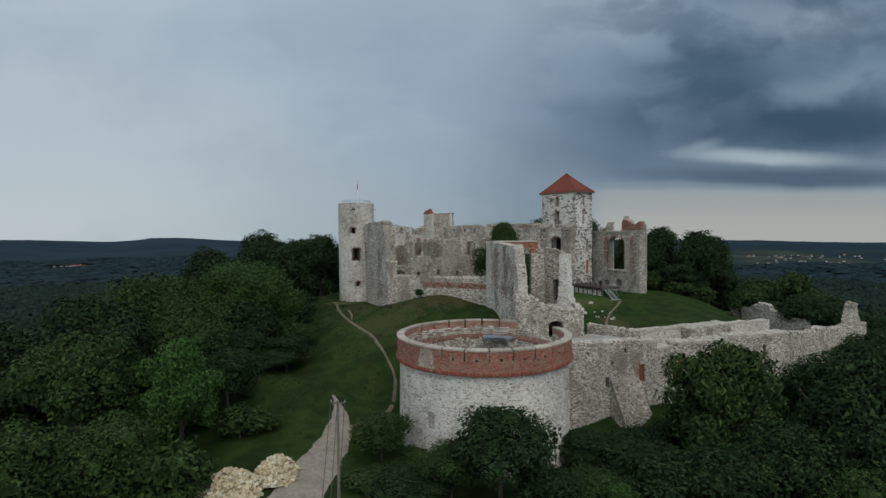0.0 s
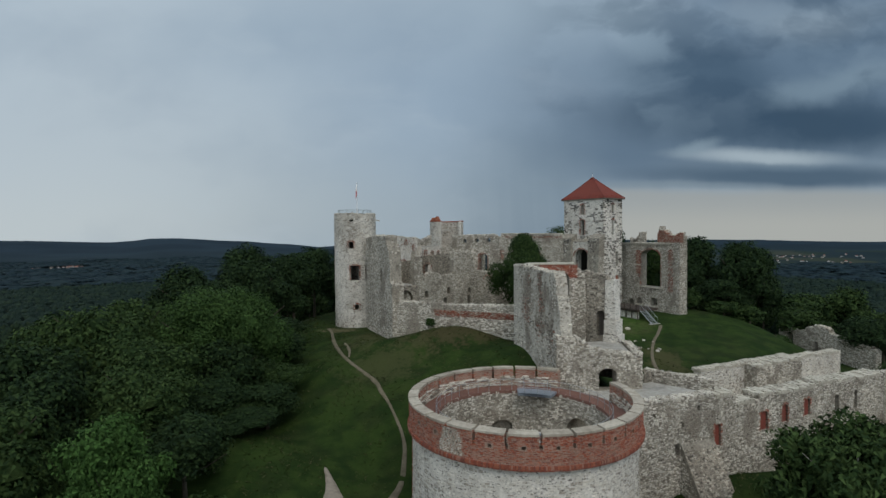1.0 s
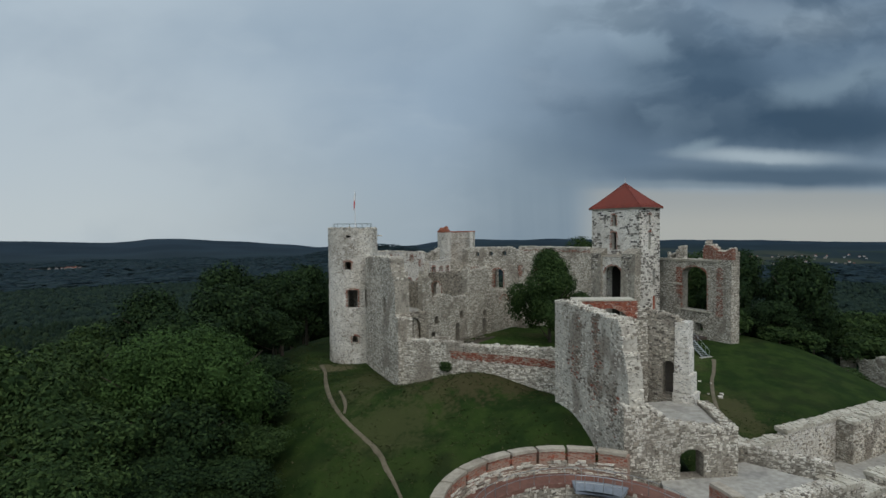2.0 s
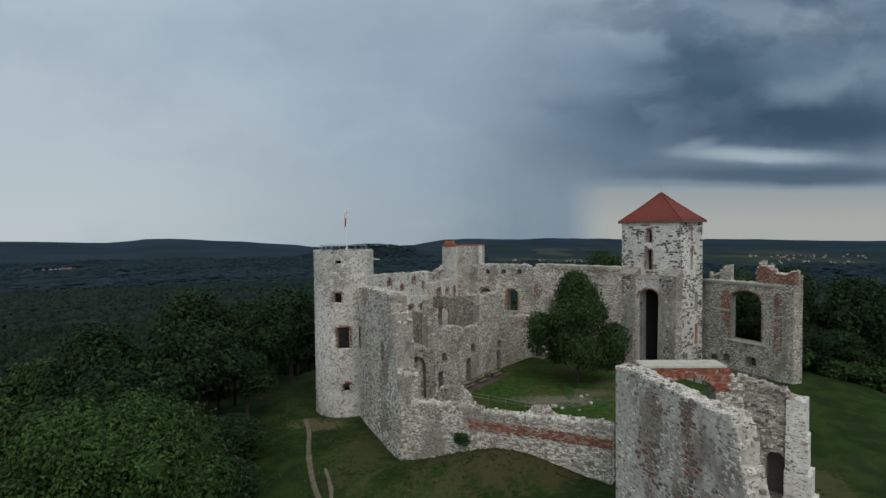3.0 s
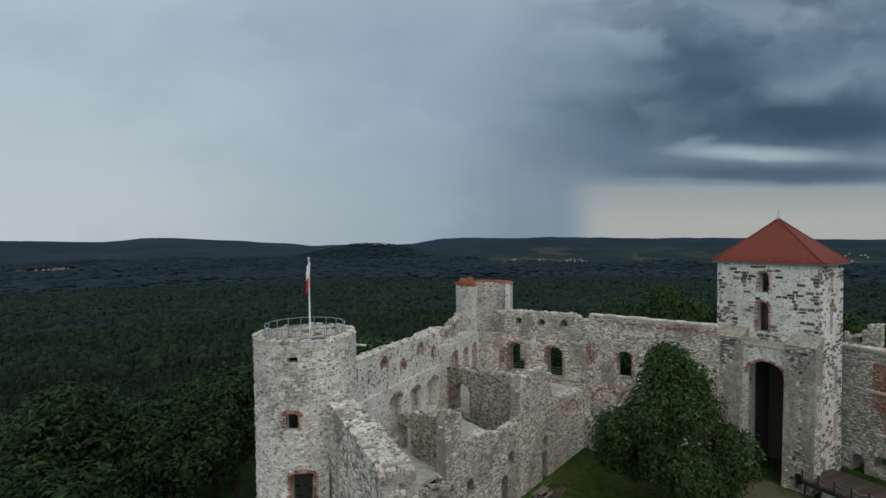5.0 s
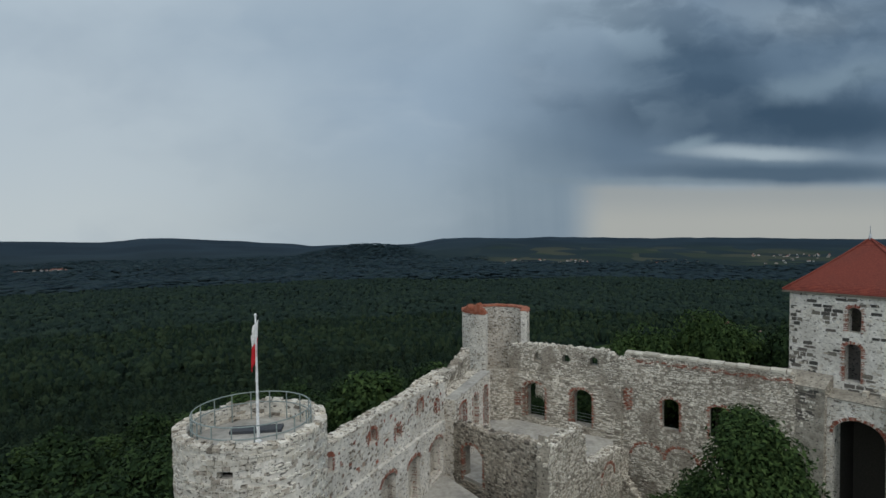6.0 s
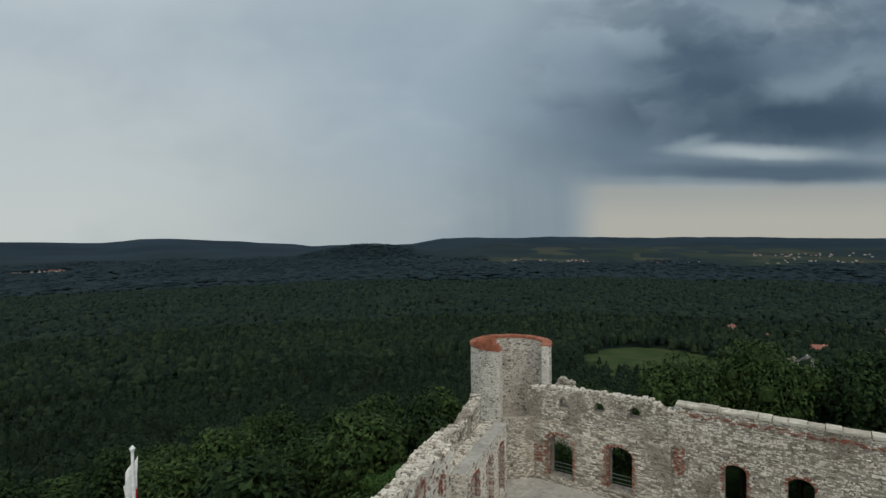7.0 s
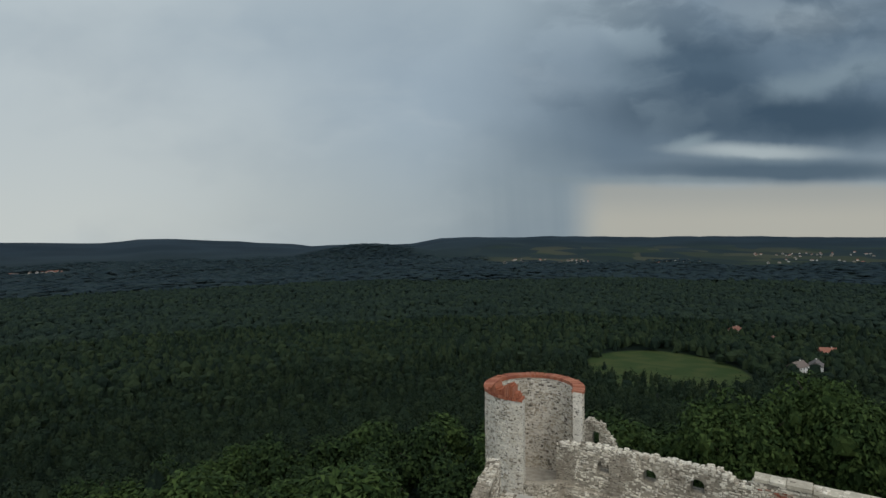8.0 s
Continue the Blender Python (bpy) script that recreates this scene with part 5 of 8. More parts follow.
def square_tower():
    rs = np.random.RandomState(71)
    tower = thing("square_tower", (29.1, 131.3, 10.0), "square whitewashed tower with dark stones and a red tiled roof", "tower")
    top = 33.0
    sides = [(SQ[1], SQ[0]), (SQ[0], SQ[3]), (SQ[3], SQ[2]), (SQ[2], SQ[1])]
    for k, (p, q) in enumerate(sides):
        place, length = flat(p, q)
        holes = []
        if k == 0:
            m = length / 2
            holes = [(4.45, 5.45, 29.9, 32.0, 0.4), (4.25, 5.45, 25.7, 28.9, 0.45), (3.7, 7.6, 9.2, 23.2, 1.5)]
        if k == 1:
            holes = [(2.65, 3.35, 30.3, 32.0, 0.3), (2.65, 3.35, 25.8, 28.9, 0.3), (3.9, 4.8, 19.4, 22.4, 0.3), (3.95, 4.95, 14.4, 17.6, 0.25), (1.2, 2.0, 10.4, 13.4, 0.2)]
        S, Z = np.array([0.0, length]), np.array([top, top])
        wall = part("wall", core(place, length, S, Z, 9.0, 1.1, holes), PLASTER, tower)
        if k < 2:
            for z0, z1 in ((9.0, top),):
                def patchy(s, z, r, k=k, length=length):
                    f = np.sin(s * 1.7 + z * 0.9 + k) + np.sin(s * 0.6 - z * 1.6) + 0.8 * np.sin(z * 0.55 + 2)
                    edge = np.minimum(s, length - s) < 0.9
                    p_ = np.clip(0.34 + 0.26 * f + edge * 0.3 + (z < 25.5) * 0.2 - (z > 30.4) * 0.3, 0.02, 0.85)
                    return r.uniform(0, 1, len(s)) < p_
                masonry(wall, place, length, S, Z, 9.0, holes, rs, DARKSTONE_AND_SHADE, keep=patchy, course=(0.26, 0.40), wide=(0.4, 0.95), proud=(0.004, 0.02), name="dark_stonework", single=(0.3, length, 24.0, 32.0) if k == 0 else None, most=120)
                masonry(wall, place, length, S, Z, 9.0, holes, rs, STONE, keep=lambda s, z, r: r.uniform(0, 1, len(s)) < 0.16, course=(0.2, 0.34), proud=(0.004, 0.03), name="pale_stonework")
        for j, o in enumerate(holes):
            if k == 0 or j < 2:
                brick_ring(wall, place, o, rs, proud=0.03, jambs=k == 0 and j < 2)
        if k == 1:
            part("brick_infill", boxes(place, 3.97, 4.93, 14.4, 17.5, -0.5, -0.25), BRICK, wall, "red brick infill of an old window")
    # two stepped buttresses beside the tall doorway
    place, length = flat(SQ[1], SQ[0])
    m = length / 2
    for s0, s1, ztop in ((-0.1, 3.5, 25.0), (7.8, 10.6, 25.0)):
        rsb = np.random.RandomState(int(72 + s0))
        out = lambda s, z, d, s0=s0: place(np.asarray(s, float) + s0, z, np.asarray(d, float) + 1.75 + np.clip(20 - np.asarray(z, float), 0, 12) * 0.05)
        L_ = s1 - s0
        S, Z = np.array([0, L_]), np.array([ztop, ztop])
        holes = [(L_ * 0.40, L_ * 0.40 + 0.75, 11.0, 12.6, 0.35)]
        b = part("buttress", core(out, L_, S, Z, 9.0, 1.7, holes), MORTAR, tower, "heavy sloping masonry buttress")
        masonry(b, out, L_, S, Z, 9.0, holes, rsb, DARKSTONE_AND_SHADE, keep=lambda s, z, r: r.uniform(0, 1, len(s)) < 0.62 + 0.2 * np.sin(z * 0.8 + s), course=(0.28, 0.42), wide=(0.4, 0.9), proud=(0.004, 0.025), name="dark_stonework")
        masonry(b, out, L_, S, Z, 9.0, holes, rsb, STONE, keep=lambda s, z, r: r.uniform(0, 1, len(s)) < 0.45, proud=(0.01, 0.05), name="pale_stonework")
        for end in (0, 1):
            side = lambda s, z, d, end=end: out((-np.asarray(d, float)) if end == 0 else (L_ + np.asarray(d, float)), z, (-np.asarray(s, float)) if end else (np.asarray(s, float) - 1.7))
            masonry(b, side, 1.7, np.array([0, 1.7]), np.array([ztop, ztop]), 9.0, [], rsb, STONE, keep=lambda s, z, r: r.uniform(0, 1, len(s)) < 0.6, name="side_stonework")
        V = np.concatenate([out(np.array([0, L_, L_, 0.0]), np.array([ztop - 0.02] * 4), np.array([0.08, 0.08, -1.8, -1.8])), out(np.array([0, L_, L_, 0.0]), np.array([ztop + 0.1, ztop + 0.1, ztop + 1.0, ztop + 1.0]), np.array([0.08, 0.08, -1.75, -1.75]))])
        part("weathering", (V, [BOX]), MORTAR, b, "pale sloping top of the buttress")
    rsd = np.random.RandomState(74)
    front = lambda s, z, d: place(np.asarray(s, float) + 3.4, z, np.asarray(d, float) + 1.35)
    gate = [(0.55, 4.2, 9.0, 22.9, 1.5)]
    Sd, Zd = np.array([0, 4.5]), np.array([24.4, 24.4])
    door_wall = part("door_wall", core(front, 4.5, Sd, Zd, 9.0, 0.5, gate), PLASTER, tower, "wall between the buttresses with the tall doorway")
    masonry(door_wall, front, 4.5, Sd, Zd, 9.2, gate, rsd, STONE, keep=lambda s, z, r: r.uniform(0, 1, len(s)) < 0.65)
    brick_ring(door_wall, front, (0.55, 4.2, 20.0, 22.9, 1.5), rsd, proud=0.05, jambs=False)
    for k in range(4):
        part("corbel", boxes(place, 5.7 + 1.25 * k, 6.1 + 1.25 * k, 24.5, 25.25, 0.0, 0.55, 0.03), STONE, tower, "small stone corbel over the doorway")
    V = np.concatenate([front(np.array([-0.1, 4.6, 4.6, -0.1]), np.array([24.38] * 4), np.array([0.08, 0.08, -1.34, -1.34])), front(np.array([-0.1, 4.6, 4.6, -0.1]), np.array([24.45, 24.45, 24.95, 24.95]), np.array([0.08, 0.08, -1.34, -1.34]))])
    part("weathering", (V, [BOX]), MORTAR, door_wall, "sloping top of the doorway wall")
    # lining added and coloured dark to paint the deep passage's shade
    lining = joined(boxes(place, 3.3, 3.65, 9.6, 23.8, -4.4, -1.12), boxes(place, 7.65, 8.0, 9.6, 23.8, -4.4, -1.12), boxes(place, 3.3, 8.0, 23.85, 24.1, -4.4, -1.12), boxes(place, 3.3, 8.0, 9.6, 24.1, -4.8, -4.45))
    part("passage_lining", lining, DARKSTONE_AND_SHADE, tower, "lining coloured dark for the shade of the deep doorway")
    # roof
    c = sum(SQ) / 4
    over = [c + (p - c) * 1.10 for p in SQ]
    z0, z1 = 33.1, 37.65
    eave = part("eave_board", prism([tuple(p) for p in over[::-1]], z0 - 0.16, z0 + 0.02), GREYWOOD, tower, "grey boarded eave")
    tiles = []
    rows = 34
    for k in range(4):
        a, b = over[k], over[(k + 1) % 4]
        apex = c
        for j in range(rows):
            f0, f1 = j / rows, min(1.0, (j + 1.25) / rows)
            flare = lambda f: z0 + (z1 - z0) * (f + 0.10 * f * (f - 1))
            lo_a, lo_b, hi_a, hi_b = a + (apex - a) * f0, b + (apex - b) * f0, a + (apex - a) * f1, b + (apex - b) * f1
            n = max(1, int(np.hypot(*(lo_b - lo_a)) / 0.30))
            for i in range(n):
                e0, e1 = i / n, (i + 0.94) / n
                q = [(*(lo_a + (lo_b - lo_a) * e0), flare(f0) + 0.10), (*(lo_a + (lo_b - lo_a) * e1), flare(f0) + 0.10), (*(hi_a + (hi_b - hi_a) * e1), flare(f1) + 0.03), (*(hi_a + (hi_b - hi_a) * e0), flare(f1) + 0.03)]
                V = np.array([(x, y, z - 0.06) for x, y, z in q] + q)
                tiles.append((V, [BOX]))
    roof = part("roof", joined(*tiles), TILE, tower, "steep red clay tile pyramid roof", "stuff")
    V = np.array([(*p, z0 + 0.02) for p in over] + [(*c, z1 + 0.02)])
    part("roof_deck", (V, [np.array([[1, 0, 4], [2, 1, 4], [3, 2, 4], [0, 3, 4]]), np.array([[0, 1, 2, 3]])]), TILE, roof)
    for p in over:
        part("hip", tube([(*(p + (c - p) * f), z0 + (z1 - z0) * (f + 0.10 * f * (f - 1)) + 0.11) for f in np.linspace(0, 1, 8)], 0.09, 7), TILE, roof, "round clay hip tiles")
    part("finial", tube([(*c, z1), (*c, z1 + 0.35), (*c, z1 + 0.5), (*c, z1 + 1.2)], [0.14, 0.10, 0.04, 0.02], 8), STEEL, tower, "small metal finial")


square_tower()

# ---- palace wing with the great arch ----
PA0, PA1 = (35.36, 131.43), (41.74, 118.23)
stone_wall("wall_palace", PA0, PA1, 1.5, 8.5,
           [(0, 24.0), (9.4, 24.1), (9.5, 26.1), (9.8, 26.6), (10.9, 26.6), (11.4, 26.1), (12.0, 25.7), (13.6, 25.6), (14.3, 26.0), (14.7, 26.2), (15.0, 25.6)],
           [(5.05, 10.15, 15.5, 22.85, 1.6), (4.1, 5.4, 11.8, 13.1, 0.5), (7.7, 9.4, 11.8, 13.4, 0.6), (2.0, 3.2, 10.0, 12.6, 0.6)],
           "palace wall with a huge arched window opening", 81, jag=0.07, bricks=(0,), single=(10.8, 12.8, 15.0, 24.0), most=160)
pplace, plen = flat(PA0, PA1)
palace = bpy.data.objects["wall_palace"]
part("cornice", boxes(pplace, 0.3, 12.6, 23.70, 23.88, -0.1, 0.24), SLAB, palace, "long sandstone cornice")
part("cornice", boxes(pplace, 0.3, 12.8, 23.90, 24.14, -0.1, 0.40), SLAB, palace, "long sandstone cornice")
part("sill", boxes(pplace, 4.2, 10.9, 15.22, 15.5, -0.3, 0.30, 0.03), SLAB, palace, "worn stone sill of the great window")
rsp = np.random.RandomState(82)
bs = [boxes(pplace, s, s + 0.27, z, z + 0.075, -0.05, 0.07, 0, 0.03, rsp) for z in np.arange(17.2, 22.6, 0.095) for s in (3.9 + rsp.uniform(-0.1, 0.1), 4.2, 4.5, 4.78) if rsp.uniform() < (0.85 if z > 17.8 else 0.4)]
bs += [boxes(pplace, s, s + 0.27, z, z + 0.075, -0.05, 0.075, 0, 0.03, rsp) for z in np.arange(14.8, 22.8, 0.095) for s in (12.0 + rsp.uniform(-0.15, 0.15), 12.3, 12.6, 12.9) if rsp.uniform() < 0.6]
bs += [boxes(pplace, s, s + 0.28, z, z + 0.08, -0.7, 0.09, 0, 0.05, rsp) for z in np.arange(24.3, 26.6, 0.095) for s in np.arange(9.5, 14.8, 0.3) if z < np.interp(s, [9.4, 9.8, 10.9, 12.0, 13.6, 14.5, 15.0], [26.0, 26.5, 26.5, 25.6, 25.5, 26.1, 25.8]) and rsp.uniform() < 0.93]
part("exposed_brickwork", joined(*bs), OLDBRICK, palace, "exposed weathered red brickwork", "stuff")
for s0_ in (3.6, 11.75):
    part("impost", boxes(pplace, s0_, s0_ + 1.5, 19.55, 19.85, -0.05, 0.20, 0.03), SLAB, palace, "weathered stone impost beside the great window")
stone_wall("wall_palace_end", (43.26, 118.7), (44.3, 121.0), 1.0, 8.0, [(0, 25.6), (1.0, 24.8), (1.6, 23.4), (2.5, 22.9)], [], "return wall of the palace ruin", 83, jag=0.1)
stone_wall("wall_palace_far", (37.4, 132.6), (39.3, 129.8), 0.9, 7.0, [(0, 25.2), (0.6, 24.6), (1.6, 24.8), (2.2, 26.0), (3.4, 26.2)], [(1.2, 1.7, 24.0, 25.0, 0.2)], "remnant of the outer palace wall", 84, jag=0.12)


def deck_and_stairs():
    deck = thing("wooden_deck", (31.0, 118.0, 10.4), "dark stained wooden viewing deck with rope railing", "deck")
    a, b = np.array((27.0, 123.9)), np.array((32.2, 113.6))
    u = (b - a) / np.linalg.norm(b - a)
    v = np.array([-u[1], u[0]])
    length, wide = float(np.linalg.norm(b - a)), 5.2
    pl = lambda s, z, d: np.stack(np.broadcast_arrays(a[0] + u[0] * np.asarray(s, float) + v[0] * np.asarray(d, float), a[1] + u[1] * np.asarray(s, float) + v[1] * np.asarray(d, float), z), -1)
    n = int(length / 0.17)
    s = np.arange(n) * length / n
    for k in range(n):
        part("plank", boxes(pl, s[k], s[k] + length / n - 0.012, 12.38, 12.45, 0.0, wide), WOOD, deck)
    part("edge_beam", boxes(pl, 0.0, length, 12.05, 12.38, -0.06, 0.10), WOOD, deck)
    part("edge_beam", boxes(pl, length - 0.12, length, 12.05, 12.38, 0.12, wide), WOOD, deck)
    posts = np.linspace(0.1, length - 0.15, 9)
    for k, p in enumerate(posts):
        part("post", boxes(pl, p, p + 0.12, 12.1, 13.5, -0.16, -0.07), WOOD, deck)
        part("leg", boxes(pl, p, p + 0.14, 10.2, 12.05, 0.2, 0.34), WOOD, deck)
        if k < len(posts) - 1:
            q = posts[k + 1]
            for h in (13.4, 12.95):
                pts = [tuple(pl(p + 0.06 + (q - p) * f, h - 0.22 * 4 * f * (1 - f), -0.12)) for f in np.linspace(0, 1, 7)]
                part("rope", tube(pts, 0.028, 6), GREYWOOD, deck, "sagging rope")
    plinth = structure("wall_plinth", boxes(pl, 1.6, length - 0.4, 9.6, 11.9, 0.35, 0.9), PLASTER, (31, 118, 9.6), "low whitewashed plinth wall under the deck", "wall")
    rs = np.random.RandomState(91)
    masonry(plinth, lambda s_, z_, d_: pl(np.asarray(s_, float) + 1.6, z_, 0.35 - np.asarray(d_, float)), length - 2.0, np.array([0, length - 2.0]), np.array([11.7, 11.7]), 9.7, [], rs, STONE, keep=lambda s_, z_, r: r.uniform(0, 1, len(s_)) < 0.4, proud=(0.004, 0.03))
    stair = thing("metal_stairs", (33.6, 111.6, 10.3), "galvanised steel stairs down to the lawn", "stairs")
    top, foot = np.array((32.8, 113.7)), np.array((33.9, 111.1))
    w = np.array([0.92, 0.39])
    steps = 10
    for k in range(steps):
        f = (k + 0.5) / steps
        c = top + (foot - top) * f
        z = 12.4 - (12.4 - 10.3) * (k + 1) / (steps + 0.5)
        d = (foot - top) / np.linalg.norm(foot - top) * 0.13
        pts = [tuple(c - d - w * 0.0), tuple(c + d - w * 0.0), tuple(c + d + w * 1.3), tuple(c - d + w * 1.3)]
        part("tread", prism(pts, z - 0.04, z), STEEL, stair)
    for off in (0.0, 1.3):
        p0, p1 = top + w * off, foot + w * off
        part("stringer", tube([(*p0, 12.3), (*p1, 10.3)], 0.07, 6), STEEL, stair)
        part("handrail", tube([(*p0, 13.4), (*p1, 11.3)], 0.03, 6), STEEL, stair)
        for f in (0.0, 0.25, 0.5, 0.75, 1.0):
            c = p0 + (p1 - p0) * f
            part("baluster", tube([(*c, 12.3 - 2.0 * f), (*c, 13.4 - 2.1 * f)], 0.02, 6), STEEL, stair)
    foot_block = thing("stair_footing", (34.9, 110.0, 10.0), "small concrete footing at the stair foot", "footing")
    part("block", prism([(33.5, 110.7), (35.6, 111.6), (35.4, 112.1), (33.3, 111.2)], 9.4, 10.35), CONCRETE, foot_block)


deck_and_stairs()

# ---- ruined gate tower above the barbican ----
stone_wall("wall_gate_west", (6.2, 82.0), (9.5, 70.9), 1.3, 9.0,
           [(0, 22.6), (2.0, 22.65), (7.4, 22.3), (10.1, 22.25), (10.2, 21.4), (10.6, 21.2), (10.65, 19.9), (11.1, 19.8), (11.15, 18.5), (11.4, 18.4), (11.45, 16.3), (11.6, 16.2)],
           [(4.3, 4.7, 20.6, 21.2, 0.1), (6.6, 7.2, 20.8, 22.0, 0.2)], "high broken gate tower wall with stained plaster", 101, jag=0.06, body=GREYPLASTER, keep=lambda s, z, rs: rs.uniform(0, 1, len(s)) < 0.42 + 0.3 * np.sin(s * 0.9 + z * 0.5), single=(0.2, 7.0, 19.0, 22.9), most=260)
gplace, glen = flat((6.2, 82.0), (9.5, 70.9))
stone_wall("wall_gate_north", (7.3, 81.3), (14.6, 81.1), 1.5, 9.0, [(0, 22.55), (5.9, 22.6), (6.0, 22.5), (6.7, 22.0), (7.3, 21.6)],
           [(1.9, 5.4, 10.5, 21.95, 1.0)], "gate tower wall with a wide arch and pale coping", 102, jag=0.03, cap=False)
gnorth = bpy.data.objects["wall_gate_north"]
gn, gnl = flat((7.3, 81.3), (14.6, 81.1))
part("coping", boxes(gn, 0.5, 6.1, 22.62, 22.80, -1.65, 0.12, 0.02), SLAB, gnorth, "smooth pale coping slab")
rsg = np.random.RandomState(103)
rows_ = []
for k, z in enumerate(np.arange(21.0, 22.6, 0.09)):
    s = np.arange(0.4 + (k % 2) * 0.13, 6.2, 0.28)
    s = s[~in_hole(s + 0.13, np.full(len(s), z + 0.04), (1.9, 5.4, 10.5, 21.95, 1.0))]
    if z < 21.6:
        s = s[(s > 4.9) | (s < 1.7)]
    rows_.append(boxes(gn, s, s + 0.26, z, z + 0.074, -0.06, 0.05 + rsg.uniform(0, 0.02, len(s))))
part("brickwork", joined(*rows_), BRICK, gnorth, "red brick spandrel above the arch", "stuff")
brick_ring(gnorth, gn, (1.9, 5.4, 20.9, 21.95, 1.0), rsg, proud=0.08, jambs=False)
stone_wall("wall_gate_east", (14.2, 81.6), (17.3, 79.1), 1.3, 9.5, [(0, 21.8), (2.9, 21.3), (3.3, 21.2), (3.45, 20.6), (3.98, 20.5)], [(1.9, 3.0, 14.2, 17.3, 0.6)], "gate tower wall with a stepped white pier", 104, jag=0.04, mat=RUBBLE)
rs_pier = np.random.RandomState(105)
# dark panel added behind the doorway, its colour standing in for shade
part("doorway_back", boxes(flat((14.2, 81.6), (17.3, 79.1))[0], 1.8, 3.0, 14.0, 17.4, -1.25, -1.0), DARKSTONE_AND_SHADE, bpy.data.objects["wall_gate_east"], "dark panel coloured as the shade in a doorway")
pier = thing("corner_pier", (17.2, 79.2, 10.0), "stepped whitewashed corner pier of the gate tower", "pier")
ep, epl = flat((14.2, 81.6), (17.3, 79.1))
for name_, z0_, z1_, e_ in (("upper_block", 18.6, 20.9, 0.0), ("middle_block", 16.3, 18.58, 0.10), ("lower_block", 14.6, 16.28, 0.35), ("foot_block", 10.5, 14.58, 0.6)):
    blk = part(name_, boxes(ep, 3.0 - e_ * 0.2, 4.15 + e_, z0_, z1_, -1.45, 0.14 + e_ * 0.5, 0.03), PLASTER, pier, "white rendered pier block")
    face_ = lambda s, z, d, e_=e_: ep(np.asarray(s, float) + 3.0 - e_ * 0.2, z, np.asarray(d, float) + 0.13 + e_ * 0.5)
    masonry(blk, face_, 1.15 + e_ * 1.2, np.array([0, 2.0]), np.array([z1_ - 0.05, z1_ - 0.05]), z0_, [], rs_pier, STONE, keep=lambda s, z, r: r.uniform(0, 1, len(s)) < 0.4, proud=(0.0, 0.03))
stone_wall("wall_gatehouse", (9.0, 70.8), (18.0, 71.75), 1.1, 7.5, [(0, 16.0), (2.3, 15.8), (2.4, 15.5), (3.0, 15.3), (3.6, 14.7), (6.0, 14.2), (9.05, 14.0)],
           [(4.4, 6.3, 10.4, 12.6, 0.6)], "gatehouse wall with an arched passage to the barbican", 106, jag=0.06, single=(0.5, 6.0, 12.8, 15.8), most=240)
stone_wall("wall_gatehouse_east", (18.0, 71.75), (18.9, 78.4), 0.9, 6.5, [(0, 14.0), (6.7, 14.0)], [], "side wall of the gatehouse", 107, jag=0.05)
structure("terrace_gatehouse", prism([(10.2, 71.9), (17.2, 72.6), (18.1, 78.3), (16.0, 79.6), (10.0, 78.5)], 13.3, 13.75), CONCRETE, (0, 0, 0), "grey flat gatehouse terrace", "terrace")
structure("terrace_barbican", prism([(10.9, 67.4), (13.4, 65.7), (18.5, 68.2), (23.6, 70.7), (19.9, 74.3), (12.0, 71.4)], 9.9, 10.35), CONCRETE, (0, 0, 0), "grey paved terrace between barbican and wall", "terrace")
stone_wall("wall_terrace", (19.3, 74.9), (25.2, 71.4), 0.6, 6.0, [(0, 11.6), (6.9, 11.2)], [], "low parapet wall of the terrace", 108, jag=0.05)

stains = []
for k in range(900):
    cs, cz, ws, hs = [(4.0, 21.0, 0.5, 0.6), (6.7, 21.2, 0.5, 1.4), (3.6, 17.6, 1.2, 1.6), (6.6, 16.0, 1.1, 1.3), (7.0, 18.6, 0.6, 1.2), (9.2, 15.4, 0.9, 2.6)][k % 6]
    a, b = rsg.normal(cs, ws * 0.5), rsg.normal(cz, hs * 0.5)
    if 0.3 < a < 10.2 and 11.5 < b < 22.2:
        stains.append(boxes(gplace, a, a + rsg.uniform(0.15, 0.4), b, b + rsg.uniform(0.1, 0.2), -0.05, rsg.uniform(0.0, 0.05), 0.015, 0.1, rsg))
part("exposed_brick", joined(*stains[3::6]), OLDBRICK, bpy.data.objects["wall_gate_west"], "patches of exposed old brick", "stuff")
part("exposed_rubble", joined(*stains[::6], *stains[1::6], *stains[2::6], *stains[4::6], *stains[5::6]), DARKRUBBLE, bpy.data.objects["wall_gate_west"], "patches of dark exposed rubble", "stuff")

# ---- barbican ----
BB, BR = (4.3, 62.0), 9.62
GAP0, GAP1 = 21.0, 59.0


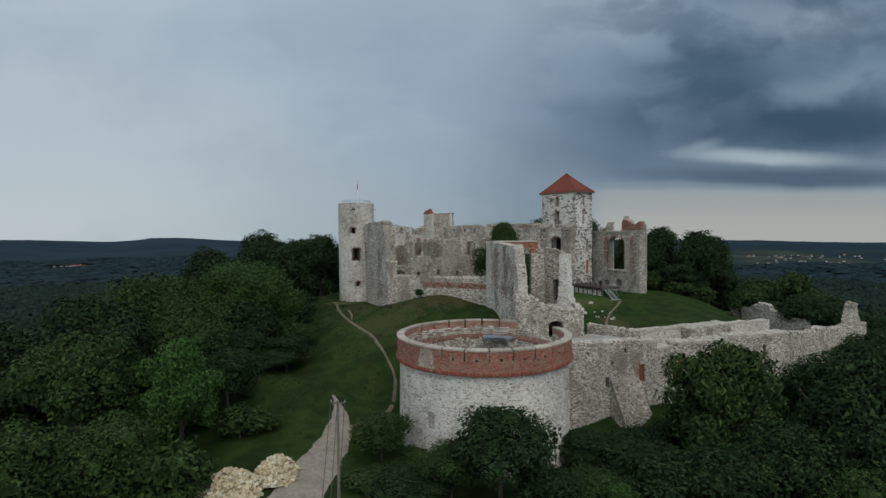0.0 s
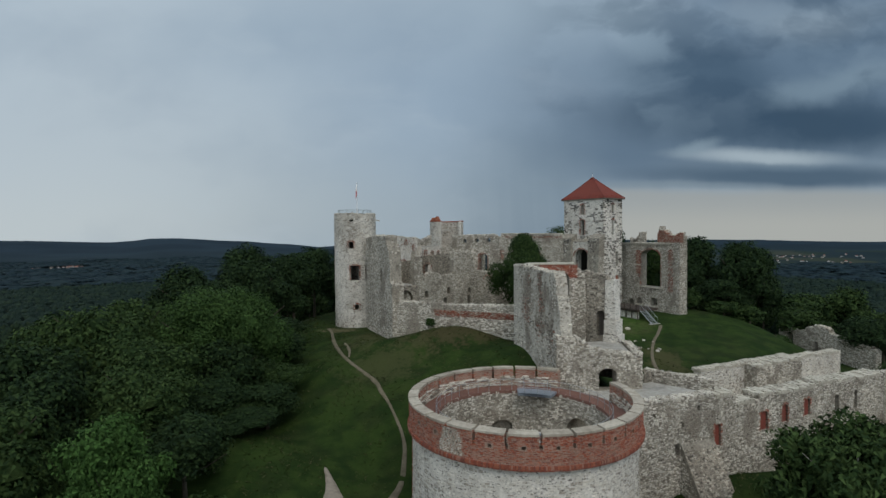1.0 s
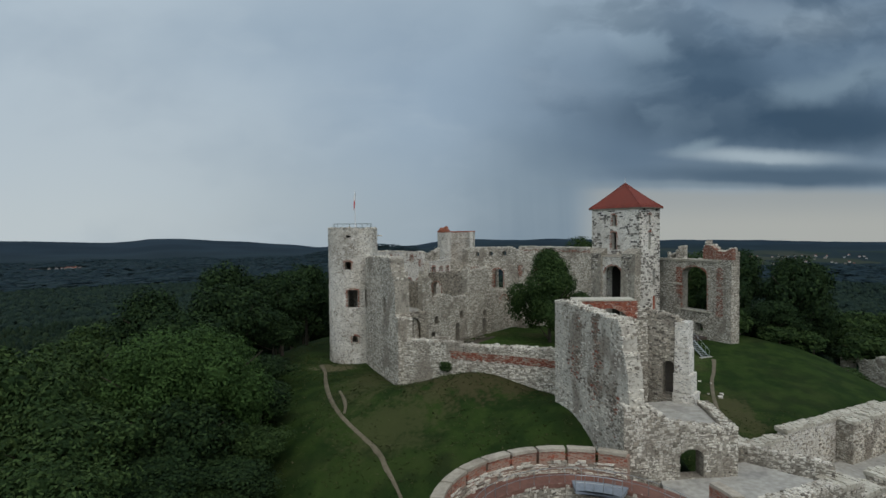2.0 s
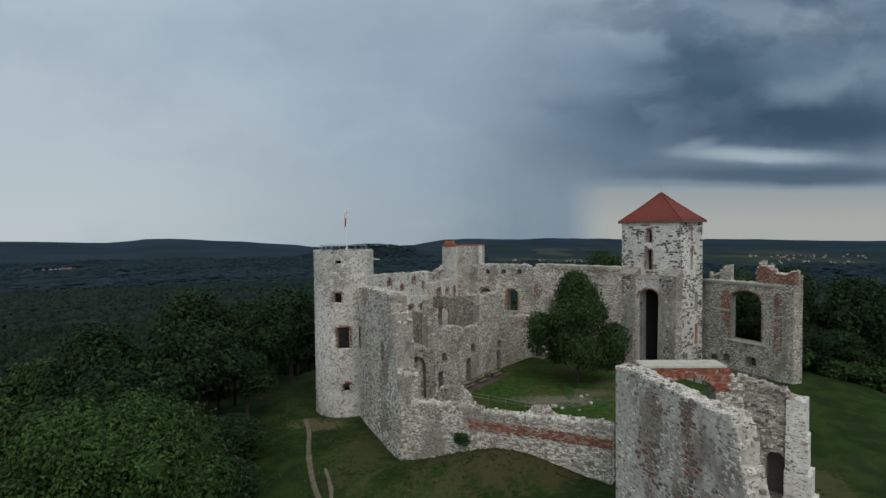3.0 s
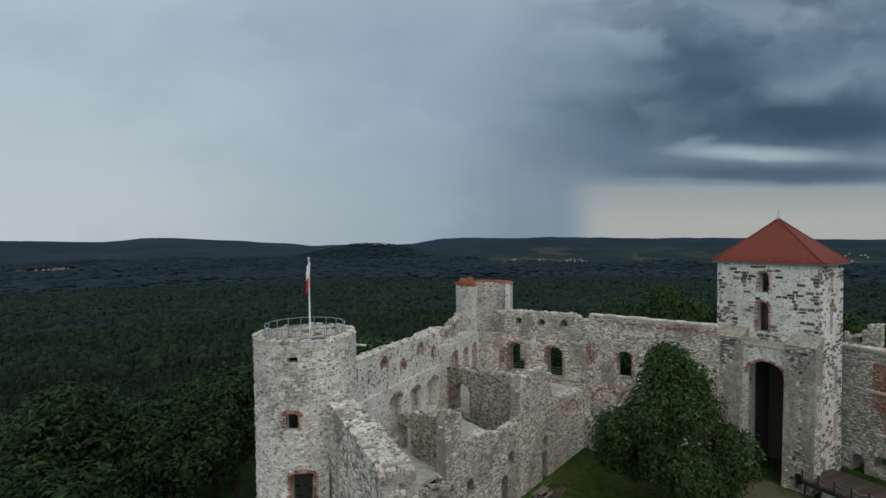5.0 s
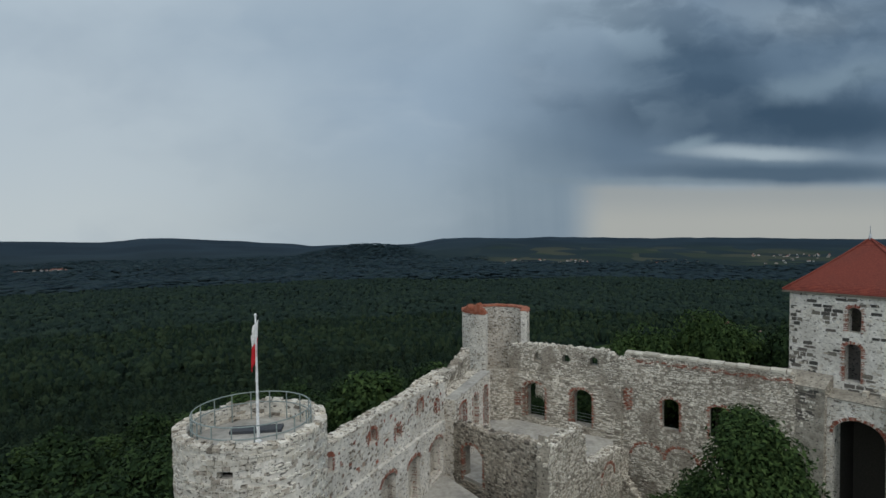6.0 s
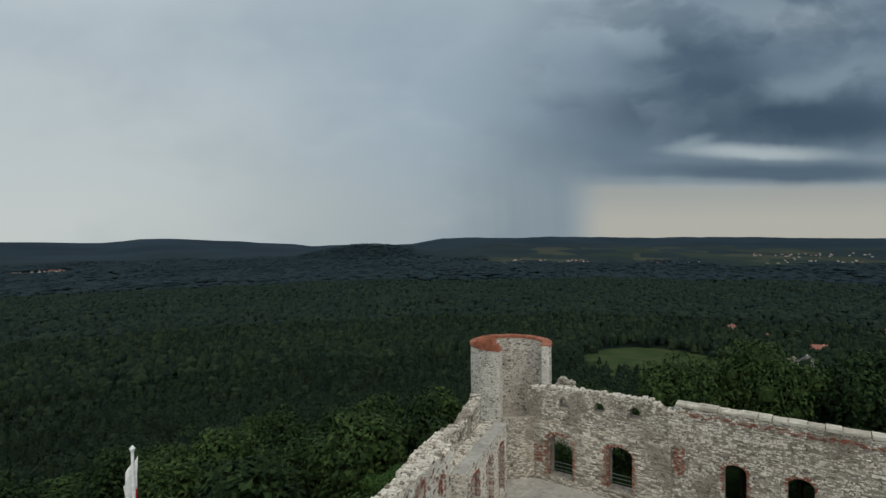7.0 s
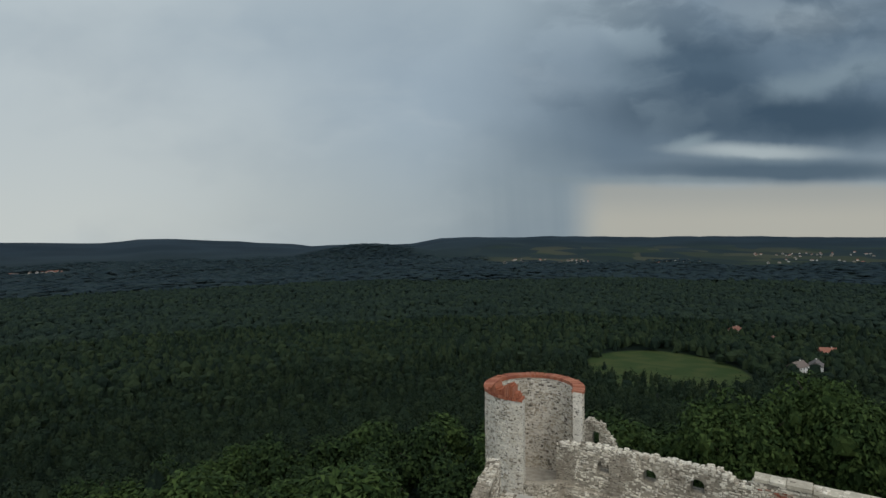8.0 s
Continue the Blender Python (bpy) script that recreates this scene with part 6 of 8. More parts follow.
def barbican():
    rs = np.random.RandomState(111)
    tower = thing("barbican", (BB[0], BB[1], -3.0), "large round limestone barbican with a red brick parapet", "barbican")
    r0 = 9.32
    length = 2 * math.pi * r0
    place = curved(BB, r0, 90.0, batter=0.012, zref=10.0)

    def s_at(angle, r=r0):
        return math.radians((angle - 90) % 360) * r

    def win(angle, w, z0, z1, rise):
        return (s_at(angle) - w / 2, s_at(angle) + w / 2, z0, z1, rise)

    holes = [win(-128, 0.9, 4.6, 6.4, 0.3), win(-68, 0.7, 3.4, 5.0, 0.2), win(-24, 0.6, 4.4, 6.6, 0.2), win(-151, 0.5, 3.6, 6.0, 0.2)]
    S, Z = np.array([0, length]), np.array([10.45, 10.45])
    wall = part("wall", core(place, length, S, Z, -5.0, 1.0, holes, 0.9), PLASTER, tower)
    masonry(wall, place, length, S, Z, -4.0, holes, rs, PALESTONE, wide=(0.16, 0.55), drop=0.38, proud=(0.0, 0.035), single=(s_at(-125), s_at(-85), 8.3, 10.3), most=280)
    part("blocked_window", boxes(place, holes[0][0], holes[0][1], holes[0][2], holes[0][3], -0.45, -0.14), RUBBLE, wall, "window blocked with old rubble")
    for k in (1, 2, 3):
        # dark backs added in the loopholes; their colour paints the shade inside
        part("window_shadow_wall", boxes(place, holes[k][0], holes[k][1], holes[k][2], holes[k][3], -0.95, -0.7), DARKSTONE_AND_SHADE, wall, "dark panel coloured as shade inside the loophole")
    # brick pilaster on the west side
    rows = []
    for k, z in enumerate(np.arange(1.5, 10.3, 0.095)):
        s = s_at(172) + np.arange(3) * 0.29 + (k % 2) * 0.13
        rows.append(boxes(place, s, s + 0.265, z, z + 0.078, -0.1, 0.10 + rs.uniform(0, 0.02, 3)))
    part("brick_pilaster", joined(*rows), BRICK, wall, "strip of red brickwork up the wall", "stuff")
    # inner face
    ri = 7.25
    inner = curved(BB, ri, 90.0, out=-1.0)
    li = 2 * math.pi * ri

    def s_in(angle):
        return math.radians((angle - 90) % 360) * ri

    arches = [(s_in(36) - 1.5, s_in(36) + 1.5, 5.0, 9.2, 1.5), (s_in(98) - 1.2, s_in(98) + 1.2, 5.0, 8.2, 0.9), (s_in(118) - 0.5, s_in(118) + 0.5, 5.0, 7.9, 0.5), (s_in(133) - 0.9, s_in(133) + 0.9, 5.0, 7.9, 0.7)]
    S2, Z2 = np.array([0, li]), np.array([11.05, 11.05])
    iw = part("inner_wall", core(inner, li, S2, Z2, 4.5, 1.0, arches, 0.8), MORTAR, tower, "inner stone wall with arched niches")
    masonry(iw, inner, li, S2, Z2, 4.6, arches, rs, STONE, name="inner_stonework", most=0)
    for o in arches:
        part("niche_back", boxes(inner, o[0] - 0.1, o[1] + 0.1, o[2], o[3], -1.35, -1.05), RUBBLE, iw, "rubble back of the arched niche")
    disc = lambda r: [(BB[0] + r * math.cos(2 * math.pi * k / 64), BB[1] + r * math.sin(2 * math.pi * k / 64)) for k in range(64)]
    part("floor", prism(disc(ri + 0.1), 4.6, 5.0), CONCRETE, tower, "grey floor inside the barbican")
    # wall-walk
    gal = curved(BB, 8.7, 90.0, out=-1.0)
    n = 120
    s = np.linspace(0, 2 * math.pi * 8.7, n, endpoint=False)
    rim = np.stack([gal(s, 10.8, -0.4), gal(s, 10.8, 1.5), gal(s, 11.08, 1.5), gal(s, 11.08, -0.4)], 1).reshape(-1, 3)
    turn_ = np.arange(n)
    ring_f = np.concatenate([np.stack([turn_ * 4 + i, turn_ * 4 + (i + 1) % 4, (turn_ + 1) % n * 4 + (i + 1) % 4, (turn_ + 1) % n * 4 + i], 1) for i in range(4)])
    part("wall_walk", (rim, [ring_f]), GALLERY, tower, "dark red brick wall-walk")
    # parapet: merlons with narrow slots, loopholes and sloping copings
    a_start, a_end = GAP1, GAP0 + 360
    count = 23
    pitch = (a_end - a_start) / count
    out = curved(BB, BR, 0.0)
    band_len = math.radians(a_end - a_start) * BR
    band = curved(BB, BR, a_start)
    Sb, Zb = np.array([0, band_len]), np.array([12.75, 12.75])
    slots = []
    for k in range(1, count):
        m = math.radians(pitch * k) * BR
        slots.append((m - 0.11, m + 0.11, 11.75, 12.9, 0.0))
    ports = [(math.radians(pitch * (k + 0.5)) * BR - 0.14, math.radians(pitch * (k + 0.5)) * BR + 0.14, 11.75, 12.05, 0.0) for k in range(count)]
    Zs, Ss = [], []
    for k in range(count):
        a, b = math.radians(pitch * k) * BR, math.radians(pitch * (k + 1)) * BR
        Ss += [a if k == 0 else a + 0.12, b if k == count - 1 else b - 0.12]
        Zs += [12.75, 12.75]
        if k < count - 1:
            Ss += [b - 0.115, b + 0.115]
            Zs += [11.75, 11.75]
    Ss, Zs = np.array(Ss), np.array(Zs)
    bed = part("parapet", core(band, band_len, Ss, Zs, 10.4, 0.68, ports, 0.7), BRICKBED, tower, "red brick parapet with narrow slots")
    near0, near1 = math.radians(238 - a_start) * BR, math.radians(302 - a_start) * BR
    patch = (math.radians(229 - a_start) * BR, 0.95)
    keep = lambda s_, z_, r: ~((np.abs(s_ - patch[0]) < patch[1] * (1.2 - 0.3 * (z_ - 11))) & (z_ > 10.75) & (z_ < 12.6)) & (r.uniform(0, 1, len(s_)) > 0.01)
    masonry(bed, band, band_len, Ss, Zs, 10.72, ports, rs, BRICK, course=(0.097, 0.099), wide=(0.285, 0.295), proud=(0.008, 0.022), gap=0.016, drop=0.0, keep=keep, name="brickwork", single=(near0, near1, 12.05, 12.75), most=300)
    patch_s, patch_z = np.meshgrid(np.arange(patch[0] - 1.0, patch[0] + 1.0, 0.16), np.arange(10.8, 12.5, 0.12))
    ps, pz = patch_s.ravel() + rs.uniform(-0.05, 0.05, patch_s.size), patch_z.ravel()
    okp = np.abs(ps - patch[0]) < patch[1] * (1.2 - 0.3 * (pz - 11))
    part("stone_patch", boxes(band, ps[okp], ps[okp] + 0.13, pz[okp], pz[okp] + 0.1, -0.05, rs.uniform(0.0, 0.05, okp.sum()), 0.01, 0.15, rs), STONE, bed, "patch of pale rubble in the brickwork", "stuff")
    back = curved(BB, BR - 0.68, a_start, out=-1.0)
    lb = math.radians(a_end - a_start) * (BR - 0.68)
    k_ = (BR - 0.68) / BR
    bports = [(o[0] * k_, o[1] * k_, o[2], o[3], 0.0) for o in ports]
    masonry(bed, back, lb, Ss * k_, Zs, 12.02, bports, rs, BRICK, course=(0.097, 0.099), wide=(0.285, 0.295), proud=(0.006, 0.02), gap=0.016, name="inner_brickwork")
    masonry(bed, back, lb, np.array([0, lb]), np.array([12.1, 12.1]), 11.05, [], rs, STONE, course=(0.14, 0.22), wide=(0.3, 0.8), proud=(0.02, 0.14), drop=0.15, name="inner_patching")
    for k in range(count):
        a, b = math.radians(pitch * k) * BR, math.radians(pitch * (k + 1)) * BR
        m = 4
        e = np.linspace(a + 0.11, b - 0.11, m + 1)
        V, F = [], []
        for q in e:
            for z_, d_ in ((12.74, 0.07), (12.74, -0.76), (12.95, -0.76), (12.90, 0.07)):
                V.append(band(q, z_ + 0.04 * rs.uniform(-0.4, 0.4), d_))
        for j in range(m):
            for i in range(4):
                F.append([j * 4 + i, j * 4 + (i + 1) % 4, (j + 1) * 4 + (i + 1) % 4, (j + 1) * 4 + i])
        F += [[0, 3, 2, 1], [m * 4, m * 4 + 1, m * 4 + 2, m * 4 + 3]]
        part("coping_slab", (V, [np.array(F)]), BROWNSLAB, bed, "brown weathered coping slab")
    # projecting cornice of upright bricks
    ring = curved(BB, BR, 90.0)
    lc = 2 * math.pi * BR
    s = np.arange(0, lc, 0.115)
    part("cornice", joined(boxes(ring, s, s + 0.095, 10.48, 10.72, -0.2, 0.16), boxes(ring, s, s + 0.112, 10.36, 10.46, -0.2, 0.10)), BRICK, tower, "projecting cornice of upright bricks", "stuff")
    # guard rail along the inner edge
    rr = ri + 0.12
    rail = part("railing", joined(*[tube([(BB[0] + rr * math.cos(a), BB[1] + rr * math.sin(a), z) for a in np.linspace(0, 2 * math.pi, 73)], 0.02, 5) for z in (12.15, 11.65)]), STEEL, tower, "thin steel guard rail round the wall-walk")
    for k in range(40):
        a = 2 * math.pi * k / 40
        part("post", tube([(BB[0] + rr * math.cos(a), BB[1] + rr * math.sin(a), 11.05), (BB[0] + rr * math.cos(a), BB[1] + rr * math.sin(a), 12.15)], 0.022, 5), STEEL, rail)
    a = [math.radians(v) for v in (86, 80, 74, 68, 62, 56)]
    pts = [(BB[0] + 5.9 * math.cos(v), BB[1] + 5.9 * math.sin(v)) for v in a[::-1]] + [(BB[0] + 7.5 * math.cos(v), BB[1] + 7.5 * math.sin(v)) for v in a]
    bal = part("platform", prism(pts, 10.95, 11.2), BLUEDECK, tower, "blue-grey steel platform with a pale edge")
    for k, v in enumerate(a):
        x, y = BB[0] + 5.95 * math.cos(v), BB[1] + 5.95 * math.sin(v)
        part("post", tube([(x, y, 11.2), (x, y, 12.25)], 0.025, 6), STEEL, bal)
    for z in (12.25, 11.75):
        part("rail", tube([(BB[0] + 5.95 * math.cos(v), BB[1] + 5.95 * math.sin(v), z) for v in a], 0.025, 6), STEEL, bal)


barbican()


def info_board():
    b = thing("info_board", (7.2, 68.2, 5.0), "white double information board on metal posts", "sign")
    for x0, x1 in ((6.3, 7.2), (7.28, 8.2)):
        p = part("panel", slab(x0, x1, 68.16, 68.22, 6.1, 7.3), WHITE, b, "white printed panel")
        part("picture", slab(x0 + 0.08, x1 - 0.08, 68.145, 68.156, 6.75, 7.2), BLUEDECK, p, "pale blue picture field")
        for k in range(4):
            part("text_bar", slab(x0 + 0.1, x1 - 0.12, 68.145, 68.156, 6.2 + 0.12 * k, 6.25 + 0.12 * k), HATCH, p)
    for x in (6.4, 7.24, 8.1):
        part("post", tube([(x, 68.26, 5.0), (x, 68.26, 7.35)], 0.03, 8), STEEL, b)


info_board()

# ---- lower ward walls ----
def rubble_top(owner, place, a, b, z, d0, d1, rs, label):
    """Flat rough stones bedded over the top of a merlon or parapet."""
    out = [boxes(place, a, b, z - 0.25, z + 0.05, d0 + 0.05, d1 - 0.05, 0.03, 0.03, rs)]
    s_ = a - 0.08
    while s_ < b - 0.1:
        w_ = min(rs.uniform(0.3, 0.75), b + 0.08 - s_)
        d_ = d0
        while d_ < d1 - 0.1:
            e_ = min(rs.uniform(0.3, 0.65), d1 - d_)
            h_ = z + rs.uniform(0.10, 0.26)
            out.append(boxes(place, s_, s_ + w_ - 0.03, z - 0.12, h_, d_, d_ + e_ - 0.03, 0.03, 0.07, rs))
            d_ += e_
        s_ += w_
    part("coping", joined(*out), SLAB, owner, label, "stuff")


LW0, LW1, LW2 = (13.4, 64.4), (24.5, 69.9), (52.0, 83.3)
stone_wall("wall_lower_link", LW0, LW1, 1.2, -5.0, [(0, 10.9), (6, 10.65), (12.4, 10.4)],
           [(6.9, 7.5, 5.0, 6.3, 0.15), (4.0, 4.3, 9.2, 9.6, 0), (9.9, 10.3, 9.0, 9.5, 0), (7.8, 8.1, 7.7, 8.1, 0)], "lower ward wall beside the barbican", 121, jag=0.05, single=(2.5, 9.0, 8.0, 10.4), most=180)
prof = []
for a, b, z in ((0, 3.2, 9.9), (3.3, 6.6, 8.7), (6.7, 9.6, 9.15), (9.7, 12.5, 8.95), (12.6, 17.0, 8.85), (17.1, 20.8, 9.05), (20.9, 25.0, 8.8), (25.1, 30.6, 8.6)):
    prof += [(a, z), (b, z)]
lw_holes = [(0.05, 0.95, 5.0, 7.2, 0.2), (7.1, 8.3, 5.4, 7.4, 0.2), (10.7, 11.7, 5.7, 7.6, 0.2), (14.6, 15.7, 5.8, 7.7, 0.2), (20.4, 21.2, 5.0, 7.4, 0.3), (24.3, 25.0, 5.2, 7.4, 0.3)]
stone_wall("wall_lower_outer", LW1, LW2, 1.7, -6.0, prof, lw_holes, "long stepped lower ward wall with brick-framed loopholes", 122, jag=0.03, bricks=(0, 1, 2, 3), single=(0.5, 9.0, 6.8, 9.6), most=220)
lo_place, lo_len = flat(LW1, LW2)
lower = bpy.data.objects["wall_lower_outer"]
rsl = np.random.RandomState(123)
for a, b, z in ((0.2, 3.2, 10.05), (3.3, 6.6, 8.85), (6.7, 9.6, 9.30), (9.7, 12.5, 9.10), (12.6, 17.0, 9.0), (17.1, 20.8, 9.2), (20.9, 25.0, 8.95), (25.1, 30.4, 8.75)):
    rubble_top(lower, lo_place, a + 0.1, b - 0.5, z, -1.9, 0.12, rsl, "broad pale rough merlon coping")
for o in lw_holes[:4]:
    part("brick_infill", boxes(lo_place, o[0], o[1], o[2], o[3], -0.5, -0.22), IRON, lower, "red brick infill of the loophole")
stone_wall("wall_lower_ragged", (52.0, 83.3), (72.5, 95.0), 1.4, -8.0, [(0, 8.5), (5, 8.0), (9, 8.4), (13, 7.8), (18.0, 8.0), (18.2, 9.6), (18.8, 10.0), (18.9, 11.6), (20.4, 11.8), (20.5, 10.0), (21.2, 9.4), (21.3, 8.4), (23.6, 8.0)], [], "ragged end of the lower ward wall with a stump", 124, jag=0.3)
in_prof = []
for a, b, z in ((0, 3.6, 8.7), (3.7, 9.3, 7.9), (9.4, 14.8, 8.5), (14.9, 22.0, 8.4), (22.1, 29.0, 8.3), (29.1, 35.0, 7.9), (35.1, 41.6, 7.7)):
    in_prof += [(a, z), (b, z)]
stone_wall("wall_lower_inner", (22.0, 81.3), (59.0, 100.4), 1.0, 0.5, in_prof, [(27.0, 27.4, 7.0, 7.5, 0)], "inner parapet wall of the lower ward", 125, jag=0.04, body=PLASTER, drop=0.4)
inner_ward = bpy.data.objects["wall_lower_inner"]
ip, il = flat((22.0, 81.3), (59.0, 100.4))
for a, b, z in ((0, 3.6, 8.8), (3.7, 9.3, 8.0), (9.4, 14.8, 8.6), (14.9, 22.0, 8.5), (22.1, 29.0, 8.4), (29.1, 35.0, 8.0), (35.1, 41.4, 7.8)):
    rubble_top(inner_ward, ip, a + 0.05, b - 0.25, z, -1.2, 0.16, rsl, "pale rough parapet coping")
rsb_ = np.random.RandomState(129)
bast = lambda s_, z_, d_: ip(np.asarray(s_, float) + 18.4, z_, np.asarray(d_, float) + 1.7)
part("bastion", boxes(ip, 18.4, 28.6, 2.0, 8.35, -0.5, 1.66), MORTAR, inner_ward, "forward bay of the parapet wall")
masonry(inner_ward, bast, 10.2, np.array([0, 10.2]), np.array([8.3, 8.3]), 2.2, [], rsb_, STONE, name="bastion_stonework")
masonry(inner_ward, lambda s_, z_, d_: ip(18.4 - np.asarray(d_, float), z_, np.asarray(s_, float)), 1.7, np.array([0, 1.7]), np.array([8.3, 8.3]), 2.2, [], rsb_, STONE, name="bastion_stonework")
for a_, b_ in ((18.4, 21.6), (22.1, 25.2), (25.7, 28.6)):
    rubble_top(inner_ward, ip, a_, b_, 8.45, -0.4, 1.85, rsl, "pale rough parapet coping")
structure("terrace_lower", prism([(24.0, 71.0), (52.0, 84.5), (59.0, 100.0), (22.6, 81.0)], 3.4, 4.0), CONCRETE, (0, 0, 0), "grey walkway between the lower ward walls", "terrace")
stone_wall("wall_lower_cross", (22.2, 81.5), (24.2, 71.8), 0.8, 2.0, [(0, 8.6), (9.9, 9.4)], [], "cross wall of the lower ward", 126, jag=0.05)


def buttress():
    rs = np.random.RandomState(127)
    place, length = flat(LW0, LW1)
    b = thing("wall_buttress", (20.5, 65.8, -4.0), "steep limestone buttress against the lower wall", "buttress")
    s0, s1 = 7.6, 12.2
    lean = lambda s, z, d: place(np.asarray(s, float) + s0, z, np.asarray(d, float) + 0.35 + np.clip(5.6 - np.asarray(z, float), 0, 12) * 0.5)
    L_ = s1 - s0
    S, Z = np.array([0, L_]), np.array([5.6, 5.2])
    V = np.concatenate([place(np.array([s0, s1, s1, s0]), np.array([-5.0, -5.0, 5.9, 6.2]), 0.02), lean(np.array([0, L_, L_, 0.0]), np.array([-5.0, -5.0, 5.2, 5.6]), 0.0)])
    body = part("body", (V, [BOX]), MORTAR, b)
    masonry(body, lean, L_, S, Z, -4.5, [], rs, RUBBLE, proud=(0.02, 0.08))
    for end in (0, 1):
        def side(s, z, d, end=end):
            s, z, d = np.broadcast_arrays(np.asarray(s, float), np.asarray(z, float), np.asarray(d, float))
            depth = 0.35 + np.clip(5.6 - z, 0, 12) * 0.5
            return place(s0 - d if end == 0 else s1 + d, z, np.minimum(s, depth))
        masonry(body, side, 5.2, np.array([0, 5.2]), np.array([5.3, -4.4]), -4.5, [], rs, STONE, name="side_stonework", proud=(0.01, 0.06))


buttress()
stone_wall("wall_east_ruin", (66.0, 127.5), (70.5, 108.0), 1.2, -3.0, [(0, 6.6), (1.5, 7.6), (3.0, 7.2), (5, 6.6), (8, 8.2), (10.5, 8.4), (12, 7.0), (20, 6.2)],
           [(2.0, 3.4, 2.5, 6.2, 0.7), (8.2, 9.0, 3.4, 5.4, 0.4)], "crumbling eastern ward wall with an arched gateway", 128, jag=0.25)


# ---- loose things on the hill ----
def stone_heap(at, rx, ry, h, seed, label):
    rs = np.random.RandomState(seed)
    z = float(ground_z(at[0], at[1]))
    heap = thing("stone_heap", (at[0], at[1], z), label, "stone heap", "heaps of quarried stone")
    n = 20
    V = [(at[0] + rx * 0.92 * math.cos(2 * math.pi * k / n) * s, at[1] + ry * 0.92 * math.sin(2 * math.pi * k / n) * s, z - 0.3 + h * 0.95 * (1 - s ** 1.6) + 0.2) for s in (1.0, 0.75, 0.5, 0.25) for k in range(n)] + [(at[0], at[1], z + h * 0.9)]
    F = [[j * n + k, j * n + (k + 1) % n, (j + 1) * n + (k + 1) % n, (j + 1) * n + k] for j in range(3) for k in range(n)]
    part("stone_fill", (V, [np.array(F), np.array([[3 * n + k, 3 * n + (k + 1) % n, 4 * n] for k in range(n)])]), YELLOWSTONE, heap)
    for k in range(280):
        a, r = rs.uniform(0, 2 * math.pi), math.sqrt(rs.uniform(0, 1))
        x, y = at[0] + rx * r * math.cos(a), at[1] + ry * r * math.sin(a)
        zz = z - 0.1 + h * (1 - r ** 1.6) + rs.uniform(-0.02, 0.12)
        size = rs.uniform(0.22, 0.52)
        m = Matrix.LocRotScale((x - at[0], y - at[1], zz - z), Euler(rs.uniform(0, 6.28, 3)), (size, size * rs.uniform(0.5, 0.9), size * rs.uniform(0.4, 0.8)))
        piece("stone", int(rs.randint(6)), YELLOWSTONE, heap, m)


stone_heap((-15.6, 50.4), 2.2, 2.4, 1.8, 131, "tall heap of pale yellow quarried limestone beside the track")
stone_heap((-18.9, 48.0), 2.9, 2.8, 1.9, 132, "broad heap of yellowish quarried limestone under the trees")


def utility_pole(x, y, h):
    z = float(ground_z(x, y))
    p = thing("utility_pole", (x, y, z), "slim grey wooden cable pole beside the track", "pole")
    part("pole", tube([(x, y, z - 0.3), (x, y, z + h)], [0.13, 0.09], 8), GREYWOOD, p)
    part("crossarm", tube([(x - 0.55, y, z + h - 0.15), (x + 0.55, y, z + h - 0.15)], 0.05, 6), GREYWOOD, p)
    for d in (-0.5, 0.0, 0.5):
        part("insulator", tube([(x + d, y, z + h - 0.1), (x + d, y, z + h + 0.08)], 0.045, 6), WHITE, p)
    return z + h


ha, hb = utility_pole(-8.0, 40.6, 11.8 - float(ground_z(-8.0, 40.6))), utility_pole(-4.6, 14.0, 9.0)
for d in (-0.5, 0.0, 0.5):
    c = thing("cable", (-8.0 + d, 40.6, ha), "thin dark overhead cable between poles", "cable", "overhead cables")
    pts = [(-8.0 + d + 3.4 * f, 40.6 - 26.6 * f, ha + (hb - ha) * f - 2.2 * f * (1 - f) + 0.08) for f in np.linspace(0, 1, 15)]
    part("strand", tube(pts, 0.025, 5), HATCH, c)


def picnic_table(x, y, turn):
    z = float(ground_z(x, y))
    t = thing("picnic_table", (x, y, z), "rough dark wooden table with benches on the lawn", "table", "tables by the court wall")
    c, s = math.cos(turn), math.sin(turn)
    pl = lambda a, h, b: np.stack(np.broadcast_arrays(x + c * np.asarray(a, float) - s * np.asarray(b, float), y + s * np.asarray(a, float) + c * np.asarray(b, float), z + np.asarray(h, float)), -1)
    for k in range(4):
        part("top_board", boxes(pl, -0.9, 0.9, 0.72, 0.76, -0.38 + 0.19 * k, -0.21 + 0.19 * k), GREYWOOD, t)
    for b in (-0.75, 0.55):
        part("bench_board", boxes(pl, -0.9, 0.9, 0.43, 0.47, b, b + 0.22), GREYWOOD, t)
    for a in (-0.7, 0.6):
        part("leg", boxes(pl, a, a + 0.1, -0.1, 0.72, -0.3, -0.2), GREYWOOD, t)
        part("leg", boxes(pl, a, a + 0.1, -0.1, 0.72, 0.2, 0.3), GREYWOOD, t)
        part("crossbar", boxes(pl, a, a + 0.1, 0.33, 0.42, -0.74, 0.76), GREYWOOD, t)


for x, y in ((-2.4, 118.6), (-0.3, 121.4), (2.0, 124.4)):
    picnic_table(x, y, 0.92)


